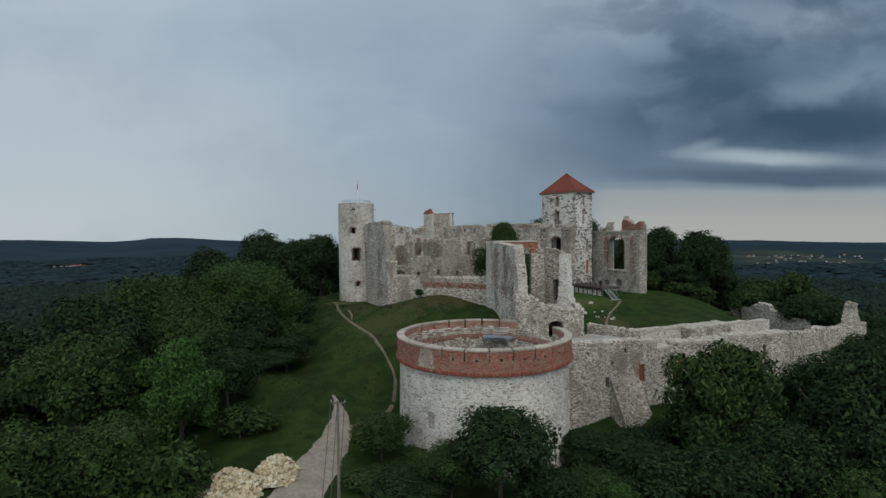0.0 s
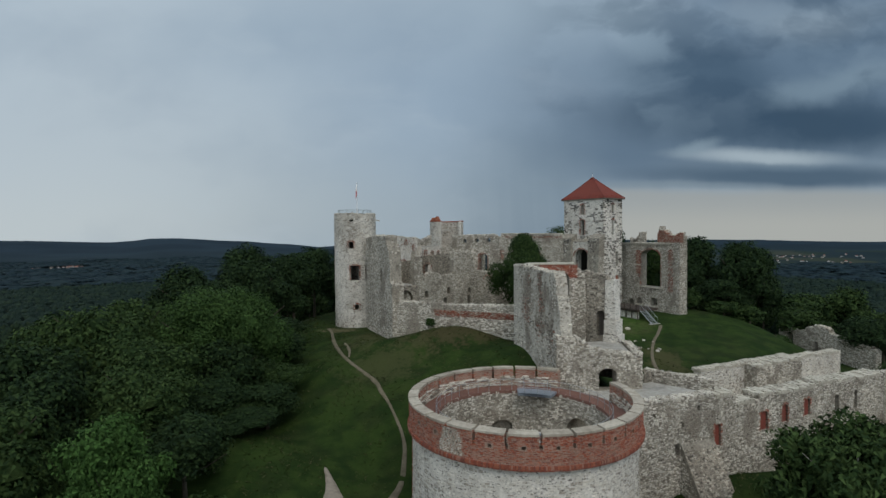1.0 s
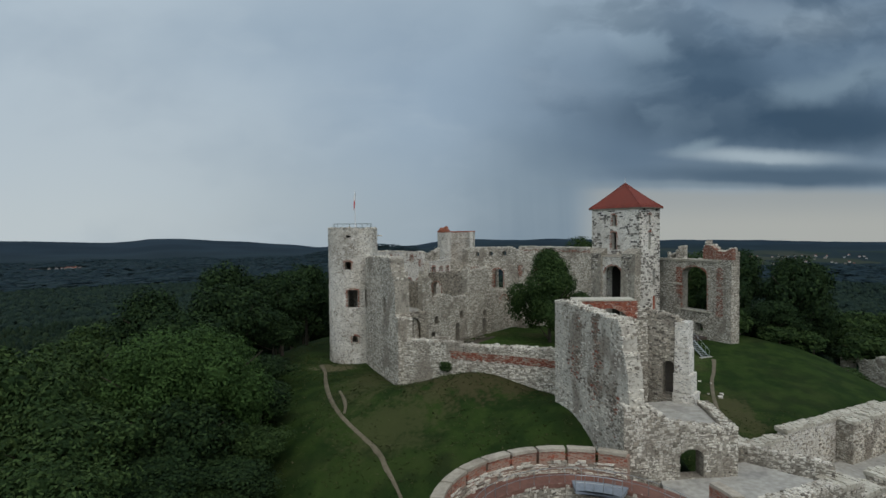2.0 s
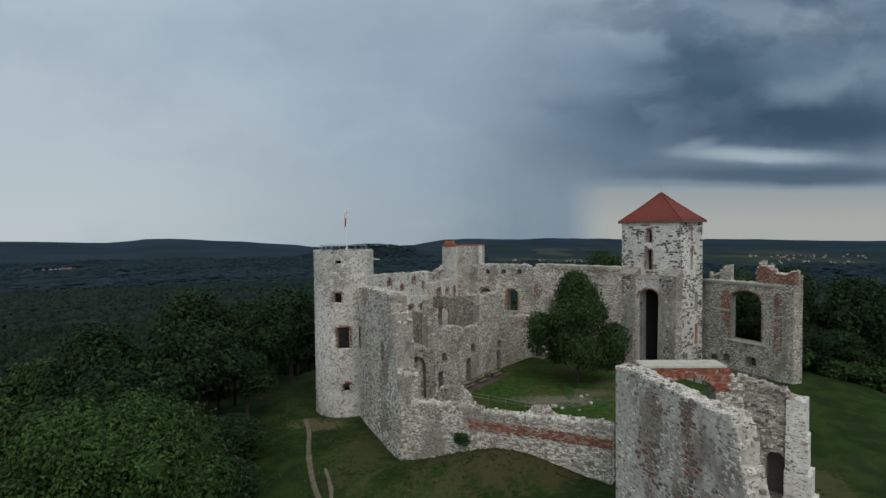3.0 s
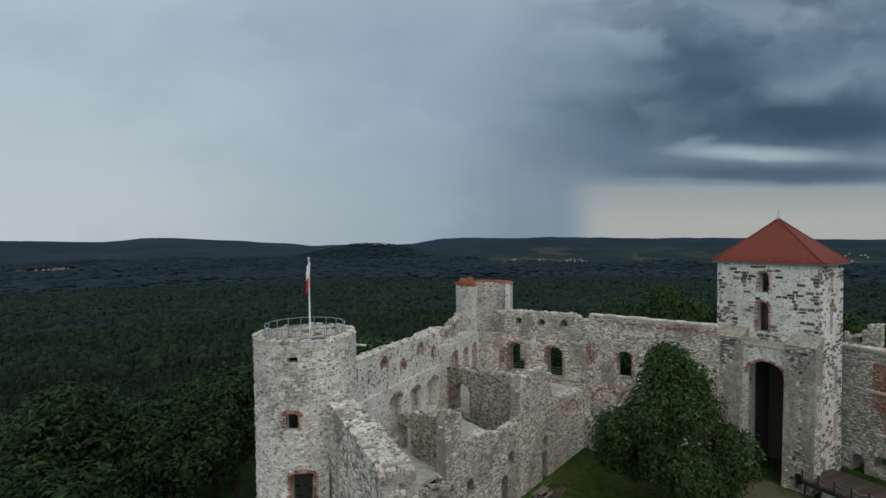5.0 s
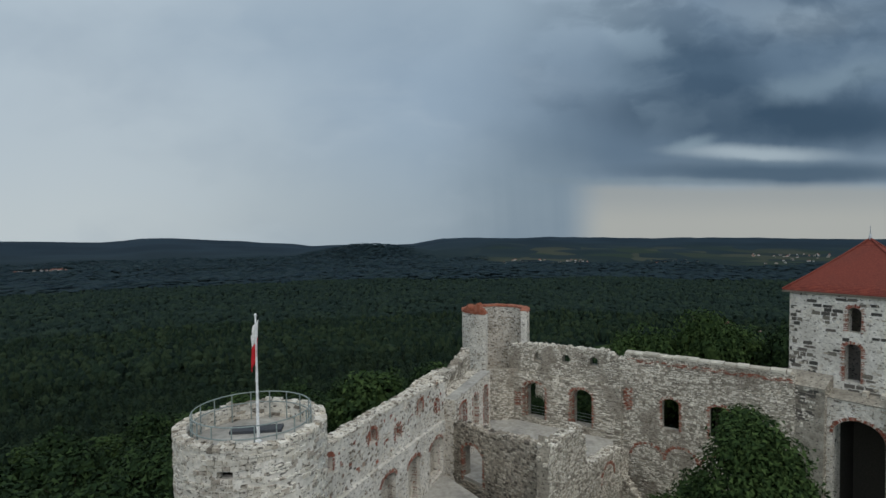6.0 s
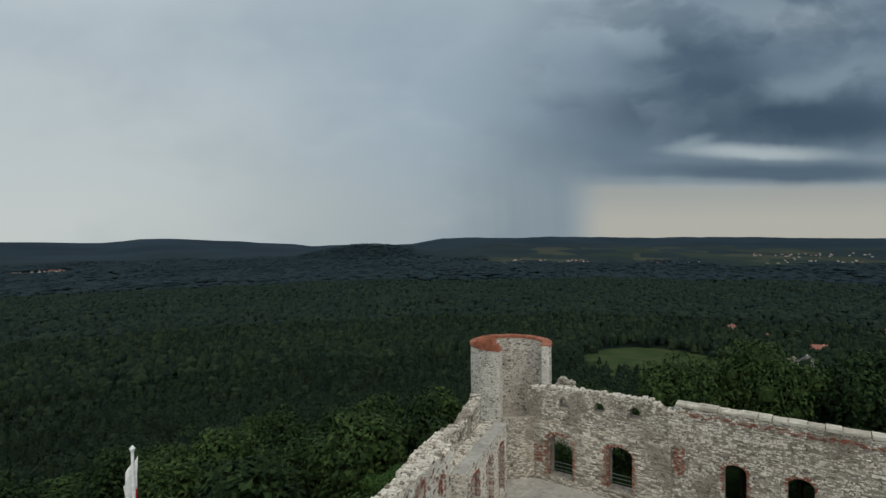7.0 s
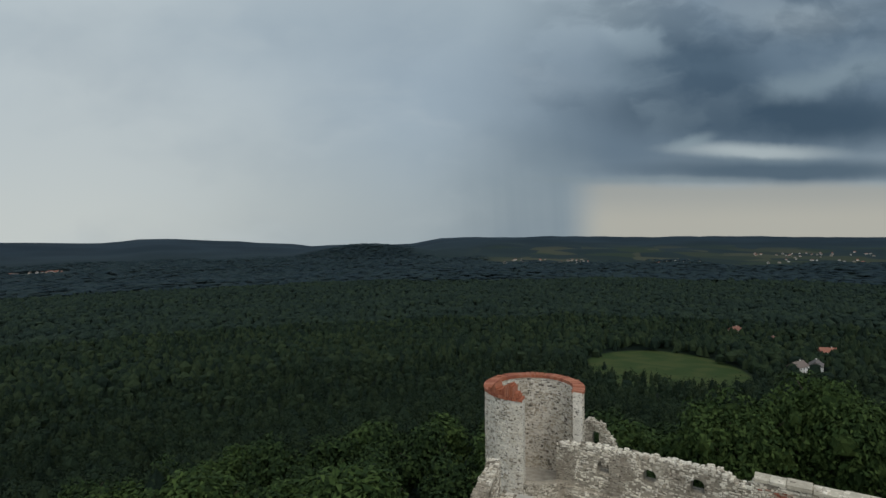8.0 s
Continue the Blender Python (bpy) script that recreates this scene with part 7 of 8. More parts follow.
def rail_fence(points):
    f = thing("rail_fence", (*points[0], float(ground_z(*points[0]))), "low weathered wooden rail fence in the court", "fence")
    P = [np.array(p, float) for p in points]
    for a, b in zip(P[:-1], P[1:]):
        n = max(1, int(np.hypot(*(b - a)) / 2.0))
        for k in range(n):
            p, q = a + (b - a) * k / n, a + (b - a) * (k + 1) / n
            zp, zq = float(ground_z(*p)), float(ground_z(*q))
            part("post", tube([(*p, zp - 0.2), (*p, zp + 1.0)], 0.06, 7), GREYWOOD, f)
            for h in (0.9, 0.5):
                part("rail", tube([(*p, zp + h), (*q, zq + h)], 0.045, 6), GREYWOOD, f)


rail_fence([(-4.8, 115.6), (-2.0, 113.2), (2.0, 110.6), (6.2, 107.6)])
rail_fence([(-4.4, 116.6), (-1.4, 120.0), (1.2, 123.6), (3.4, 127.0)])


def boulders():
    rs = np.random.RandomState(141)
    for k in range(20):
        x, y = (rs.uniform(23, 31), rs.uniform(94, 108)) if k < 14 else (rs.uniform(6, 18), rs.uniform(108, 116))
        z = float(ground_z(x, y))
        w = rs.uniform(0.3, 0.8)
        b = thing("boulder", (x, y, z), "pale limestone boulder lying in the grass", "boulder", "boulders on the slope")
        V, F = STONE_SHAPES[k % 6]
        me = build("rock", np.asarray(V) * (w, w * 0.7, w * 0.5), F)
        me.materials.append(STONE)
        ob = new("rock", me)
        ob.parent = b
        ob.matrix_local = pose(0, 0, w * 0.15, rs.uniform(-15, 15), rs.uniform(-15, 15), rs.uniform(0, 360))


boulders()


# ---- trees ----
def ico(level):
    bm = bmesh.new()
    bmesh.ops.create_icosphere(bm, subdivisions=level, radius=1.0)
    V = np.array([tuple(v.co) for v in bm.verts])
    F = np.array([[v.index for v in f.verts] for f in bm.faces])
    bm.free()
    return V, F


ICO = {k: ico(k) for k in (1, 2, 3)}


def lobes(rs, n, squash=0.9, far=0.78):
    """Centres and radii of the leafy masses that make up a crown of radius about 1."""
    a = rs.uniform(0, 2 * math.pi, n)
    z = rs.uniform(-0.75, 0.95, n)
    r = np.sqrt(np.maximum(0, 1 - (z * 0.95) ** 2)) * rs.uniform(0.35, far, n)
    c = np.stack([r * np.cos(a), r * np.sin(a), z * squash * 0.75], 1)
    c[0] = (0, 0, 0.1)
    rad = rs.uniform(0.20, 0.40, n) * (26.0 / n) ** 0.25
    rad[0] = 0.60
    return c, rad


def leaf_crown(rs, radius, height, base, count, leaf, droop=0.0, n_lobes=26, narrow=1.0, cone=0.0, far=0.78):
    c, rad = lobes(rs, n_lobes, far=far)
    if far > 0.8:
        rad[1:] *= 0.8
    taper = 1.0 - cone * (c[:, 2] / 0.68 + 0.5).clip(0, 1.2)
    c[:, :2] *= taper[:, None]
    rad = rad * (0.45 + 0.55 * taper)
    wts = rad ** 2
    k = rs.choice(len(c), count, p=wts / wts.sum())
    d = rs.normal(size=(count, 3))
    d[:, 2] += 0.25
    d /= np.linalg.norm(d, axis=1)[:, None]
    p = c[k] + d * (rad[k] * rs.uniform(0.62, 1.0, count) ** 0.6 * 1.12)[:, None]
    scale = np.array([radius * narrow, radius * narrow, height / 2])
    p[:, :2] += rs.normal(scale=0.05, size=(count, 2))
    P = p * scale + np.array([0, 0, base + height / 2])
    nrm = d + rs.normal(scale=0.34, size=d.shape)
    nrm[:, 2] += 0.30
    nrm /= np.linalg.norm(nrm, axis=1)[:, None]
    t = np.cross(nrm, rs.normal(size=nrm.shape))
    t /= np.linalg.norm(t, axis=1)[:, None]
    b = np.cross(nrm, t)
    t[:, 2] -= droop
    L_ = (leaf * rs.uniform(0.6, 1.4, count))[:, None]
    V = np.stack([P - t * L_ * 0.5 - b * L_ * 0.30, P - t * L_ * 0.35 + b * L_ * 0.36, P + t * L_ * 0.62 - nrm * L_ * 0.12], 1).reshape(-1, 3)
    F = np.arange(count * 3).reshape(-1, 3)
    out = [(V, [F])]
    iv, jf = ICO[1]
    for m in range(len(c)):
        wob = 1 + rs.uniform(-0.3, 0.3, len(iv))
        out.append(((c[m] + iv * (rad[m] * 0.46 * wob)[:, None]) * scale + np.array([0, 0, base + height / 2]), [jf]))
    return joined(*out)


def tree_kind(name, seed, height, radius, leaf_mat, bark, label, count=13000, leaf=0.31, trunk=0.28, clear=0.22, droop=0.0, narrow=1.0, n_lobes=40, cone=0.0, far=0.78):
    rs = np.random.RandomState(seed)
    t = thing(name, (0, 0, 0), label, "tree")
    base = height * clear
    bend = rs.uniform(-0.4, 0.4, 2)
    part("trunk", tube([(bend[0] * f * f, bend[1] * f * f, -0.6 + (height * 0.8 + 0.6) * f) for f in np.linspace(0, 1, 7)], np.linspace(trunk, trunk * 0.2, 7), 8), bark, t)
    for k in range(6):
        a = k * 2.4 + rs.uniform(-0.4, 0.4)
        z0 = height * (clear + 0.06 + 0.07 * k)
        r = radius * narrow * rs.uniform(0.6, 0.85)
        part("limb", tube([(bend[0] * 0.2, bend[1] * 0.2, z0), (0.5 * r * math.cos(a), 0.5 * r * math.sin(a), z0 + 0.30 * r), (r * math.cos(a), r * math.sin(a), z0 + 0.75 * r)], [trunk * 0.45, trunk * 0.28, trunk * 0.10], 6), bark, t)
    part("crown", leaf_crown(rs, radius, height - base, base, count, leaf, droop, n_lobes, narrow, cone, far), leaf_mat, t)
    return t


KINDS = {
    "oak": tree_kind("broadleaf_tree", 201, 12.0, 5.4, LEAF_MID, BARK, "spreading mid-green broadleaf tree on the castle slope"),
    "dark": tree_kind("broadleaf_tree", 202, 13.0, 5.0, LEAF_DARK, BARK, "dense dark green broadleaf tree on the castle slope", n_lobes=46, count=10500, leaf=0.36),
    "great": tree_kind("broadleaf_tree", 210, 16.0, 8.5, LEAF_FRESH, BARK, "great fresh green broadleaf tree beside the footpath slope", count=90000, leaf=0.26, trunk=0.4, clear=0.06, n_lobes=110),
    "light": tree_kind("maple_tree", 203, 10.0, 4.2, LEAF_LIGHT, BARK, "fresh light green young maple among darker trees", clear=0.05, leaf=0.26, n_lobes=30, far=0.98),
    "tall": tree_kind("broadleaf_tree", 204, 15.0, 4.4, LEAF_DARK, BARK, "tall dark broadleaf tree on the wooded slope", narrow=0.9, n_lobes=46),
    "birch": tree_kind("birch_tree", 205, 14.0, 4.8, LEAF_MID, BIRCH, "drooping birch with pale trunk and limbs", leaf=0.32, droop=0.6, trunk=0.16, count=17000, n_lobes=60, far=0.95),
    "court": tree_kind("courtyard_tree", 207, 15.8, 7.0, LEAF_MID, BARK, "green full-crowned broadleaf tree standing in the courtyard lawn", count=44000, leaf=0.30, trunk=0.30, clear=-0.04, n_lobes=54, cone=0.5, far=1.0),
    "slope": tree_kind("broadleaf_tree", 208, 13.0, 5.0, LEAF_DARK, BARK, "dark broadleaf tree in the wooded belt below the walls", count=3400, leaf=0.60, n_lobes=30),
    "slope_b": tree_kind("broadleaf_tree", 209, 14.0, 4.8, LEAF_MID, BARK, "mid-green broadleaf tree in the wooded belt below the walls", count=3400, leaf=0.60, n_lobes=30),
    "pine": tree_kind("conifer_tree", 212, 15.0, 4.4, LEAF_DARK, BARK, "dark layered conifer in front of the lower wall", count=16000, leaf=0.34, droop=0.35, trunk=0.26, clear=0.08, n_lobes=70, cone=0.8, far=1.0),
    "bush": tree_kind("bush", 206, 4.0, 2.6, LEAF_MID, BARK, "low rounded green bush in the grass", count=2600, leaf=0.32, trunk=0.1, clear=0.0, n_lobes=18),
}
FIRST = set()


def plant(kind, x, y, top=None, radius=None, z=None, seed=0):
    """A tree of that kind with its top at that height and its crown that wide."""
    proto = KINDS[kind]
    size = {"oak": (12.0, 5.4), "dark": (13.0, 5.0), "light": (10.0, 4.2), "tall": (15.0, 4.0), "birch": (14.0, 4.8), "bush": (4.0, 2.6), "court": (15.8, 7.0), "great": (16.0, 8.5), "slope": (13.0, 5.0), "slope_b": (14.0, 4.8), "pine": (15.0, 4.4)}[kind]
    z = float(ground_z(x, y)) if z is None else z
    sz = (top - z) / size[0] if top is not None else random.uniform(0.8, 1.15)
    sx = radius / size[1] if radius is not None else sz * random.uniform(0.9, 1.15)
    m = Matrix.LocRotScale((x, y, z), Euler((0, 0, random.uniform(0, 6.28))), (sx, sx, sz))
    if kind not in FIRST:
        FIRST.add(kind)
        proto.matrix_basis = m
        return proto
    c = copy_thing(proto, m)
    c.matrix_basis = m
    return c


random.seed(7)
named = [("court", 13.3, 121.3, 28.0, 7.1, 10.7),
         ("great", -30.0, 85.4, 20.8, 9.2, None), ("dark", -21.8, 76, 10.4, 3.8, None), ("dark", -22.6, 71, 8.8, 3.6, None), ("oak", -21.6, 81.5, 11.4, 3.4, None), ("dark", -27.5, 80, 15.0, 5.0, None), ("dark", -27.5, 73, 11.5, 4.4, None), ("oak", -34, 74, 16.5, 6.5, None), ("dark", -24, 89, 13.5, 4.0, None), ("dark", -25.0, 80, 9.8, 3.8, None), ("oak", -24.4, 74.5, 9.0, 3.6, None), ("dark", -24.2, 69.5, 8.0, 3.2, None), ("bush", -22.6, 84.5, 8.4, 2.2, None), ("light", -26, 54.2, 14.6, 4.0, None), ("oak", -36.6, 54.6, 15.0, 6.0, None), ("dark", -42, 66, 17.5, 6.5, None), ("oak", -41, 78, 19.5, 6.5, None),
         ("dark", -24.5, 62, 11.5, 4.2, None), ("oak", -30, 66, 15.0, 5.2, None), ("bush", -23, 46, 7.5, 3.6, None), ("oak", -28, 45, 9.8, 5.0, None), ("oak", -34, 42, 10.0, 5.5, None), ("bush", -21.5, 57.5, 6.4, 2.6, None),
         ("bush", -19.5, 59.5, 5.2, 2.0, None), ("bush", -23.0, 64.5, 8.3, 1.8, None), ("dark", -36, 96, 20.5, 6.0, None), ("dark", -33, 106, 23.0, 6.0, None), ("tall", -38, 117, 25.2, 6.0, None), ("dark", -30, 118, 23.5, 5.5, None),
         ("dark", -28, 126, 24.5, 5.5, None), ("tall", -46, 110, 22.0, 6.0, None), ("dark", -26, 97, 14.5, 4.0, None), ("dark", -29, 110, 18.5, 4.0, None), ("oak", -46, 92, 18.0, 6.5, None),
         ("dark", 4.6, 46.8, 9.4, 5.2, None), ("oak", 0.4, 48.0, 6.0, 3.4, None), ("birch", 28.0, 55.8, 13.2, 6.0, None), ("pine", 37.5, 52, 14.0, 6.4, None), ("pine", 43.5, 57, 13.2, 6.0, None), ("dark", 52, 68, 11.0, 5.0, None),
         ("dark", 33, 62, 8.5, 4.6, None), ("dark", 14.4, 56.6, 3.6, 3.6, None), ("dark", 19.6, 58.6, 3.4, 3.8, None), ("dark", 24.2, 60.8, 3.6, 3.6, None), ("dark", 28.5, 62.2, 5.0, 3.6, None), ("light", 14.6, 45.5, 3.6, 1.5, None), ("dark", 17.0, 55.5, 3.8, 4.6, None), ("dark", 24, 49, 5.4, 5.2, None), ("oak", 13.2, 49.5, 2.6, 4.0, None), ("dark", 19.5, 50.0, 4.6, 4.8, None), ("dark", 29.5, 49, 7.4, 5.0, None), ("tall", 41, 60, 11.0, 5.0, None), ("dark", 8.5, 46.0, 4.6, 4.0, None), ("oak", -6.3, 54.0, 6.7, 3.3, None), ("dark", -3.2, 47.5, 3.6, 4.0, None), ("dark", 47, 52, 11.5, 6.0, None), ("dark", 38, 45, 8.5, 5.5, None), ("oak", 34, 44, 6.0, 5.0, None), ("tall", 60, 76, 10.5, 5.5, None), ("dark", 42, 66, 7.0, 4.5, None),
         ("bush", -7.6, 57.6, 4.6, 2.5, None), ("bush", -5.2, 52.0, 2.6, 2.6, None), ("bush", -8.0, 49.5, 2.4, 2.4, None), ("bush", -3.4, 55.0, 2.6, 2.4, None), ("oak", 10, 44, 3.0, 4.0, None), ("dark", -1.5, 42, 2.6, 4.0, None),
         ("dark", 54, 140, 26.0, 6.5, None), ("dark", 60, 131, 25.0, 6.5, None), ("oak", 52, 150, 25.5, 6.5, None), ("dark", 67, 140, 23.0, 6.5, None), ("dark", 48, 133, 21.0, 5.0, None), ("dark", 53, 127, 17.0, 5.0, None), ("dark", 58, 131, 16.0, 5.0, None), ("bush", 48, 127, 15.5, 4.0, None), ("bush", 52.5, 123, 13.0, 4.0, None), ("bush", 57.5, 125, 12.0, 4.0, None),
         ("oak", 29, 157, 28.8, 6.6, None), ("dark", 38, 153, 28.4, 6.6, None), ("oak", 21, 161, 26.0, 6.6, None), ("dark", 4.4, 156.0, 17.4, 3.4, None), ("dark", 44, 162, 25.0, 6.5, None), ("oak", 33, 170, 23.0, 6.5, None), ("dark", 12, 168, 17.0, 6.0, None), ("light", -13, 148, 18.5, 3.4, None), ("oak", -15.5, 143, 17.5, 4.5, None),
         ("bush", -4.0, 91.2, 15.0, 0.8, 13.6), ("bush", 56, 112, 6.6, 2.6, None), ("bush", 59, 117, 6.0, 3.0, None)]
for kind, x, y, top, radius, z in named:
    plant(kind, x, y, top, radius, z)

rb = np.random.RandomState(305)
for _ in range(64):
    x, y = rb.uniform(-46, -25), rb.uniform(47, 110)
    plant("bush", x, y, float(ground_z(x, y)) + rb.uniform(1.6, 4.2), rb.uniform(1.8, 3.4))


def open_ground(x, y):
    """Where the slopes are mown or built on."""
    if 20 < y < 112 and -23.5 + max(0, 70 - y) * 0.2 < x < 20 and y > 40:
        return True
    if 13 < x < 64 and 57.5 + 0.49 * (x - 13) < y < 118:
        return True
    return False


rng = np.random.RandomState(301)
for gx_ in np.arange(-75, 95, 9.4):
    for gy_ in np.arange(14, 205, 9.4):
        x, y = gx_ + rng.uniform(-3, 3), gy_ + rng.uniform(-3, 3)
        ex, ey = (x - 12.0) / 37.0, (y - 116.0) / 34.0
        k = math.hypot(ex, ey)
        r = math.hypot(x - 12, y - 116) * (1 - 1 / max(k, 1e-6))
        pickk, jj = rng.uniform(), rng.uniform()
        if r < 8 or r > 78 or 39 < y < 46 or (46 <= y < 62 and x > -22) or (y < 39 and -24 < x < -8)  or math.hypot(x - BT[0], y - BT[1]) < 13 or open_ground(x, y) or (48 < x < 68 and 96 < y < 126) or any(math.hypot(x - q[1], y - q[2]) < 6.0 for q in named):
            continue
        z = float(ground_z(x, y))
        kind = "slope" if pickk < 0.62 else "slope_b"
        if y < 112 and x > -52:
            kind = "oak" if pickk > 0.5 else "dark"
        tall_ = 10 + 5.5 * jj if x < 40 or y > 135 else 6 + 3.5 * jj
        if y < 46:
            kind, tall_ = "slope", min(tall_, 21.0 - 0.49 * y - z)
            if tall_ < 3.5:
                continue
        plant(kind, x, y, z + tall_, 4.4 + 1.6 * rng.uniform())


# ---- woodland over the plain ----
def meadow(x, y):
    return ((x - 160 - (y - 520) * 0.2) / 60) ** 2 + ((y - 520) / 98) ** 2 < 1.0 + 0.16 * np.sin(x * 0.21) * np.sin(y * 0.17)


def forest(name, r0, r1, spacing, wide, tall, sprays, size, seed, az0, az1, mat):
    """Crowns of many trees: rough caps set with sprays of leaves, some of them pointed conifers."""
    rs = np.random.RandomState(seed)
    pts = []
    r = r0
    while r < r1:
        n = int((az1 - az0) * r / spacing)
        a = az0 + (az1 - az0) * (np.arange(n) + rs.uniform(-0.6, 0.6, n)) / n
        rr = r + rs.uniform(-0.6, 0.6, n) * spacing
        pts.append(np.stack([12 + rr * np.sin(a), 110 + rr * np.cos(a)], 1))
        r += spacing * 0.9
    P = np.concatenate(pts)
    keep = ~meadow(P[:, 0], P[:, 1])
    for hx, hy in HOUSES_NEAR:
        keep &= np.hypot(P[:, 0] - hx, P[:, 1] - hy + 9) > 15
    ex, ey = (P[:, 0] - 12.0) / 37.0, (P[:, 1] - 116.0) / 34.0
    kk = np.hypot(ex, ey)
    hull = np.hypot(P[:, 0] - 12, P[:, 1] - 116) * (1 - 1 / np.maximum(kk, 1e-6))
    keep &= hull > 60
    clearing = (np.abs(np.arctan2(P[:, 0] + 9, P[:, 1] - 105) + 0.622) < 0.042) & (np.abs(np.hypot(P[:, 0] + 9, P[:, 1] - 105) - 2600) < 170)
    keep &= ~clearing
    if r0 >= 1500:
        reach = np.interp(np.arctan2(P[:, 0] + 9, P[:, 1] - 105), [-0.30, -0.05, 0.06, 0.12], [3300, 3000, 2500, 2250])
        keep &= np.hypot(P[:, 0] + 9, P[:, 1] - 105) < reach + 120 * bumpy(P[:, 0], P[:, 1], 500.0, 6) + rs.uniform(-60, 60, len(P))
    P = P[keep]
    iv, jf = ICO[1]
    jf = jf[iv[jf].mean(1)[:, 2] > -0.45]
    n, m = len(P), len(iv)
    stand = bumpy(P[:, 0], P[:, 1], 130.0, 9)
    w = rs.uniform(wide[0], wide[1], n)
    h = rs.uniform(tall[0], tall[1], n)
    pointed = rs.uniform(0, 1, n) < np.clip(0.35 + 0.4 * stand, 0.05, 0.9)
    top = ground_z(P[:, 0], P[:, 1]) + rs.uniform(8.5, 13.0, n) * (1 + 0.12 * stand)
    rough_ = 0.32 if r0 < 760 else 0.22 if r0 < 1500 else 0.10
    wob = 1 + rs.uniform(-rough_, rough_, (n, m))
    shape = iv[None] * wob[:, :, None] * (np.stack([w, w, h], 1) * (0.72 if sprays >= 20 else 1.0))[:, None]
    narrow = np.where(pointed[:, None], np.clip(0.72 - 0.55 * iv[None, :, 2], 0.12, 1.0), 1.0)
    shape[:, :, :2] *= narrow[:, :, None]
    V = shape + np.column_stack([P, top - h])[:, None]
    F = (jf[None] + m * np.arange(n)[:, None, None]).reshape(-1, 3)
    geo = [(V.reshape(-1, 3), [F])]
    if sprays:
        k = np.repeat(np.arange(n), sprays)
        d = rs.normal(size=(len(k), 3))
        d[:, 2] = np.abs(d[:, 2]) * 0.9 - 0.2
        d /= np.linalg.norm(d, axis=1)[:, None]
        thin_ = np.where(pointed[k], np.clip(0.78 - 0.6 * d[:, 2], 0.15, 1.0), 1.0)
        lump = 1 + 0.22 * np.sin(d[:, 0] * 5 + k) * np.cos(d[:, 1] * 5 + k * 1.7)
        c = d * np.stack([w[k] * thin_, w[k] * thin_, h[k]], 1) * (lump * rs.uniform(0.80, 1.20, len(k)))[:, None] + np.column_stack([P, top - h])[k]
        t = np.cross(d + rs.normal(scale=0.6, size=d.shape), rs.normal(size=d.shape))
        t /= np.linalg.norm(t, axis=1)[:, None]
        b = np.cross(d, t)
        L_ = rs.uniform(size[0], size[1], len(k))[:, None]
        q = np.stack([c - t * L_ - b * L_ * 0.5, c - t * L_ * 0.6 + b * L_ * 0.7, c + t * L_ * 1.1], 1).reshape(-1, 3)
        geo.append((q, [np.arange(len(q)).reshape(-1, 3)]))
    V, F = joined(*geo)
    me = build(name, V, F)
    me.materials.append(mat)
    if r0 >= 1500:
        me.polygons.foreach_set("use_smooth", np.ones(len(me.polygons), dtype=bool))
    return tagged(new(name, me), "dense dark green mixed woodland covering the plain, far belts tinted with haze", "woodland", "", "stuff")


HOUSES_NEAR = [(257, 510), (337, 670), (334, 739), (340, 595), (276, 518)]
forest("woodland", 80, 250, 5.6, (1.8, 3.4), (3.0, 6.0), 190, (0.20, 0.44), 311, -0.85, 0.85, WOODS)
forest("woodland", 80, 250, 7.4, (2.4, 4.2), (3.6, 6.4), 24, (0.35, 0.8), 317, -1.35, -0.85, WOODS)
forest("woodland", 80, 250, 7.4, (2.4, 4.2), (3.6, 6.4), 24, (0.35, 0.8), 318, 0.85, 1.35, WOODS)
forest("woodland", 250, 420, 6.4, (2.0, 3.8), (3.4, 6.6), 40, (0.35, 0.75), 312, -0.85, 0.85, WOODS)
forest("woodland", 420, 760, 7.4, (2.4, 4.6), (3.6, 7.0), 4, (0.6, 1.2), 319, -0.82, 0.82, WOODS)
forest("woodland", 760, 1500, 11.0, (4.0, 7.2), (4.0, 6.4), 0, (0, 0), 313, -0.78, 0.78, MIDWOODS_HAZE)
forest("woodland", 1500, 3300, 22.0, (14.0, 20.0), (1.6, 2.6), 0, (0, 0), 314, -0.75, 0.78, FARWOODS_HAZE)
forest("woodland", 70, 230, 9.0, (3.4, 5.4), (4.0, 7.0), 8, (0.6, 1.1), 316, 1.35, 4.93, WOODS)


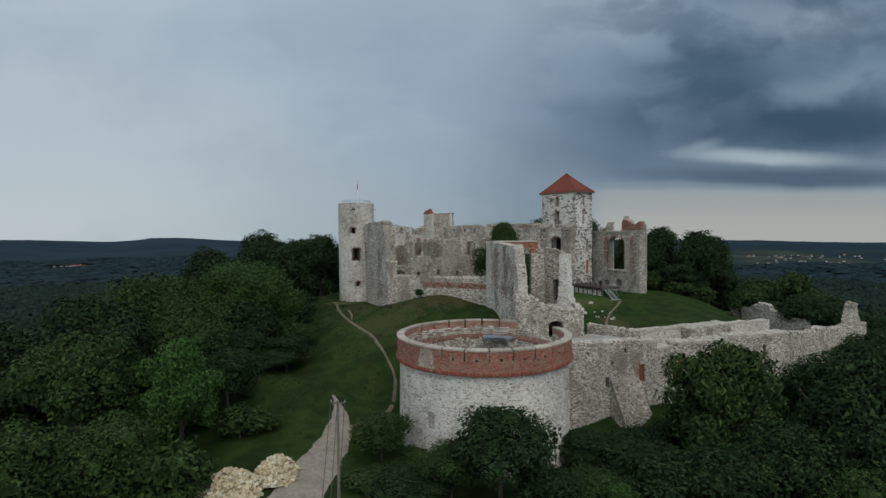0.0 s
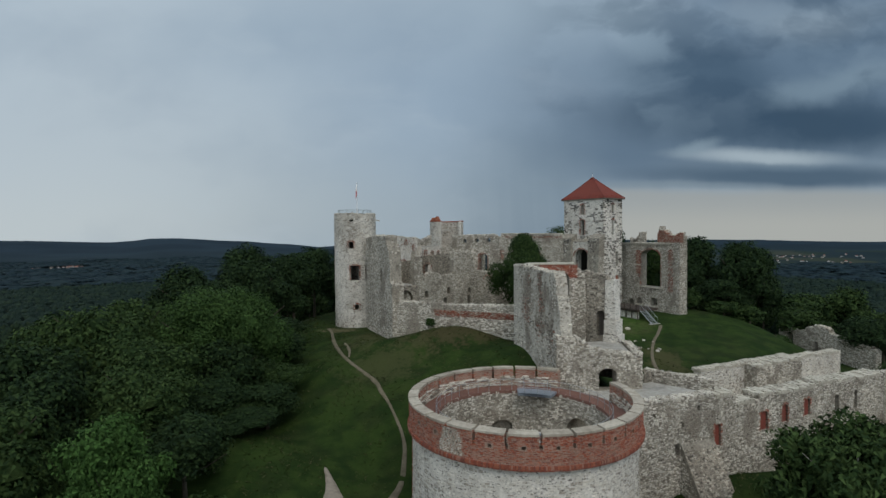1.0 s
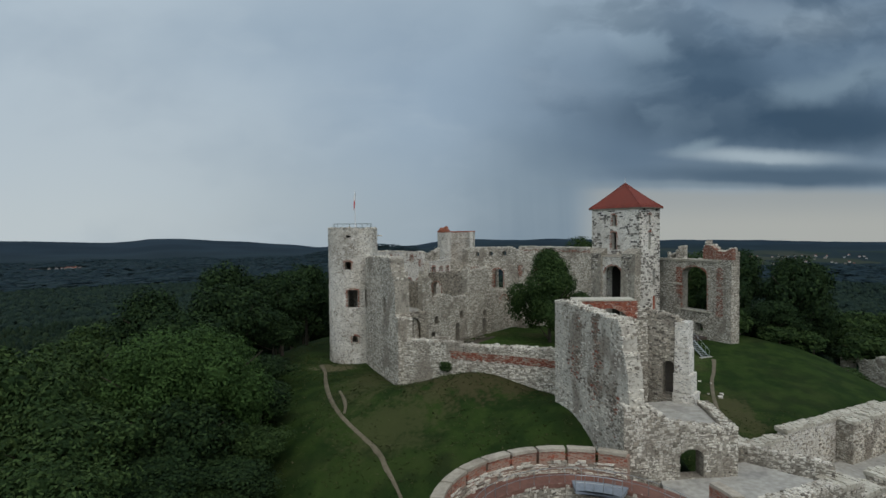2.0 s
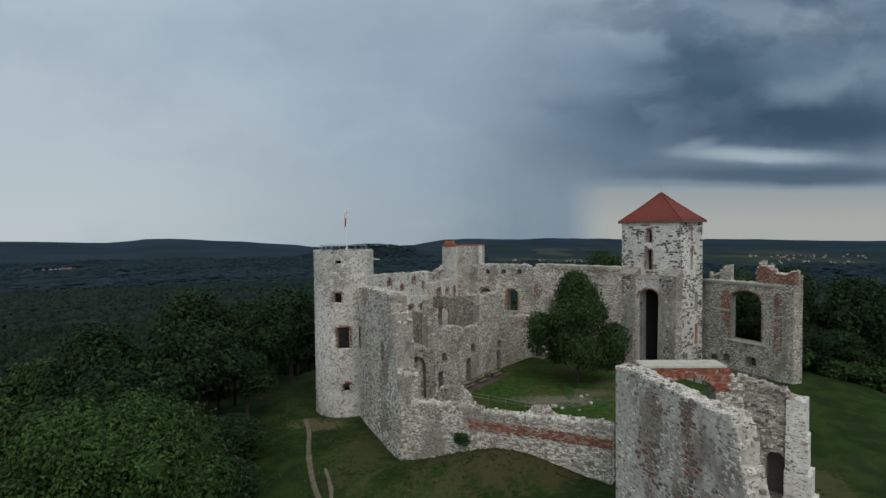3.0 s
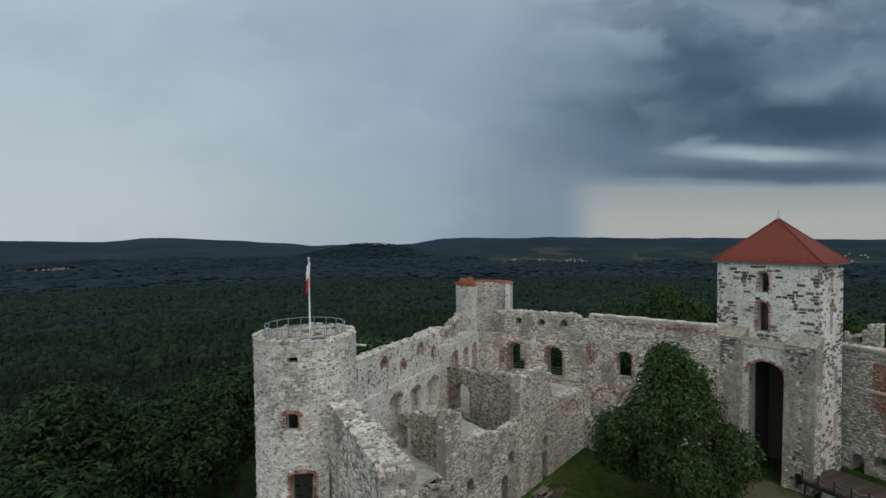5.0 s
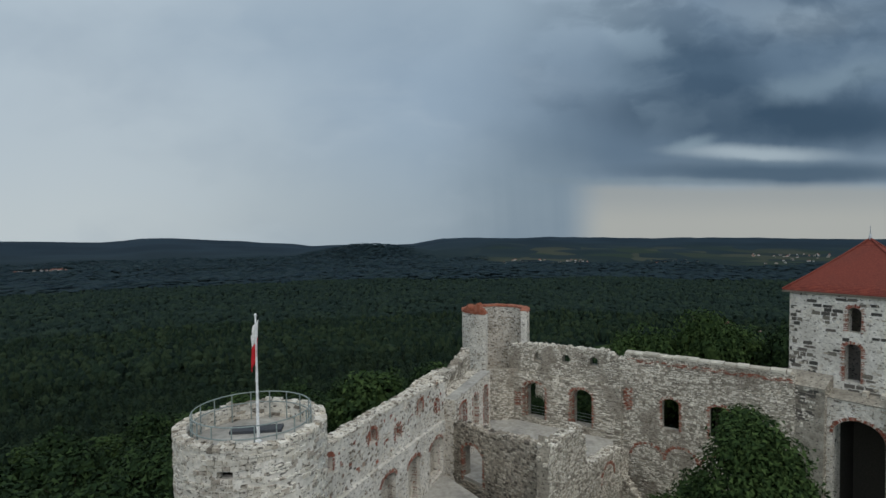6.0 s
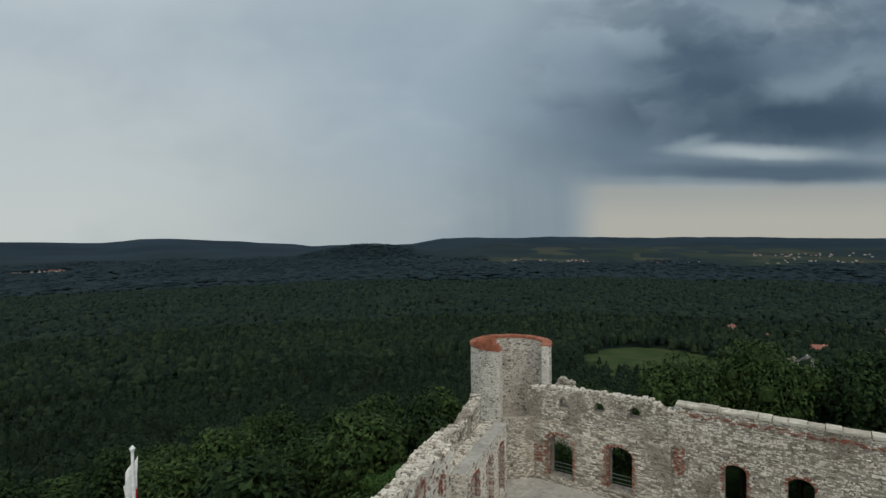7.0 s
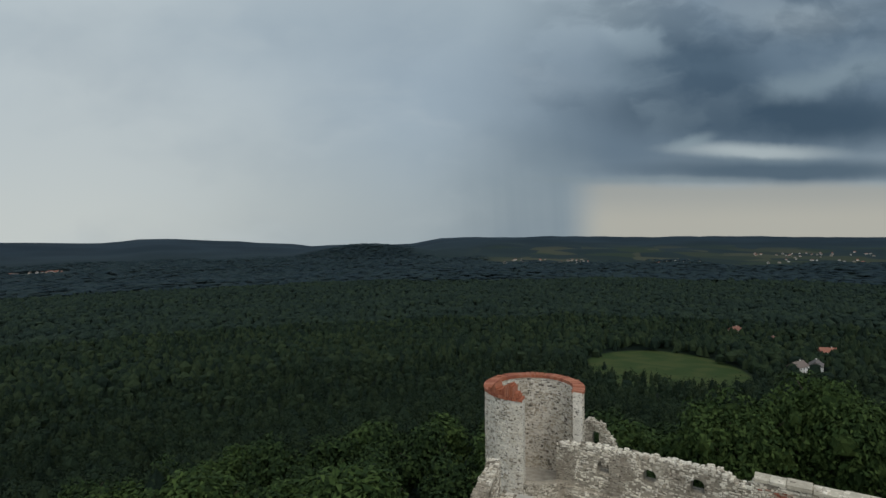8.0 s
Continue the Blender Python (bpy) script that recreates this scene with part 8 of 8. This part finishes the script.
# ---- houses ----
def house(x, y, turn, w, d, h, label, group="", wall_mat=None):
    z = float(ground_z(x, y))
    t = thing("house", (x, y, z), label, "house", group)
    c, s = math.cos(turn), math.sin(turn)
    pl = lambda a, hh, b: np.stack(np.broadcast_arrays(x + c * np.asarray(a, float) - s * np.asarray(b, float), y + s * np.asarray(a, float) + c * np.asarray(b, float), z + np.asarray(hh, float)), -1)
    part("wall", boxes(pl, -w / 2, w / 2, -1.5, h, -d / 2, d / 2), wall_mat or HOUSEWALL, t)
    e = 0.5
    V = np.concatenate([pl(np.array([-w / 2 - e, w / 2 + e, w / 2 + e, -w / 2 - e]), h, np.array([-d / 2 - e, -d / 2 - e, d / 2 + e, d / 2 + e])), pl(np.array([-w / 2 - e, w / 2 + e]), h + d * 0.42, 0.0)])
    part("roof", (V, [np.array([[0, 1, 5, 4], [2, 3, 4, 5], [3, 2, 1, 0]]), np.array([[0, 4, 3], [1, 2, 5]])]), HOUSEROOF, t)
    part("chimney", boxes(pl, w * 0.2, w * 0.2 + 0.7, h + d * 0.2, h + d * 0.5, -0.35, 0.35), HOUSEWALL, t)
    for k in (-0.3, 0.0, 0.3):
        for row in range(2 if h > 4.5 else 1):
            part("window", boxes(pl, k * w - 0.6, k * w + 0.6, 1.0 + 2.8 * row, 2.3 + 2.8 * row, -d / 2 - 0.05, -d / 2 + 0.1), PANE, t)
    return t


for (x, y), turn, lab in zip(HOUSES_NEAR, (0.5, 1.1, 0.5, -0.3, 0.9), ("white rendered house with a dark roof among trees", "white house at the wood's edge", "house with a brownish roof at the wood's edge", "house with a brownish roof in the woods", "small white house among trees")):
    house(x, y, turn, 13, 9, 5.4, lab, "", WHITE if "white" in lab else None)
rh = np.random.RandomState(321)
spots = [(rh.uniform(0.12, 0.27), rh.uniform(2300, 2500)) for _ in range(34)] + [(rh.uniform(0.37, 0.45), rh.uniform(2330, 2480)) for _ in range(16)] + [(rh.uniform(0.52, 0.70), rh.uniform(2350, 3100)) for _ in range(54)] + [(rh.uniform(-0.655, -0.59), rh.uniform(2560, 2760)) for _ in range(22)]
for a, r in spots:
    house(r * math.sin(a) - 9, 105 + r * math.cos(a), rh.uniform(0, 3), rh.uniform(6, 10), rh.uniform(5, 8), rh.uniform(2.4, 3.4), "distant village house with a pitched roof", "far village")


# ---- grass ----
def tufts():
    rs = np.random.RandomState(331)
    n = 42000
    x, y = rs.uniform(-30, 62, n), rs.uniform(58, 128, n)
    clump = bumpy(x, y, 9.0, 12) + rs.uniform(-1.2, 1.2, n)
    ok = clump > 0.1
    ok &= (np.hypot(x - BB[0], y - BB[1]) > 10.5)
    in_court = (x > -6) & (y > 94)
    ok &= ~in_court
    x, y = x[ok], y[ok]
    z = ground_z(x, y)
    n = len(x)
    out = []
    for k in range(3):
        a = rs.uniform(0, 6.28, n)
        w, h = rs.uniform(0.04, 0.10, n), rs.uniform(0.05, 0.16, n)
        lx, ly = rs.uniform(-0.35, 0.35, n), rs.uniform(-0.35, 0.35, n)
        V = np.stack([np.stack([x - w * np.cos(a), y - w * np.sin(a), z - 0.03], 1), np.stack([x + w * np.cos(a), y + w * np.sin(a), z - 0.03], 1), np.stack([x + lx, y + ly, z + h], 1)], 1).reshape(-1, 3)
        out.append((V, [np.arange(n * 3).reshape(-1, 3)]))
    V, F = joined(*out)
    me = build("rough_grass", V, F)
    me.materials.append(TUFT)
    tagged(new("rough_grass", me), "uneven tufts of rough grass on the slopes", "grass", "", "stuff")


tufts()
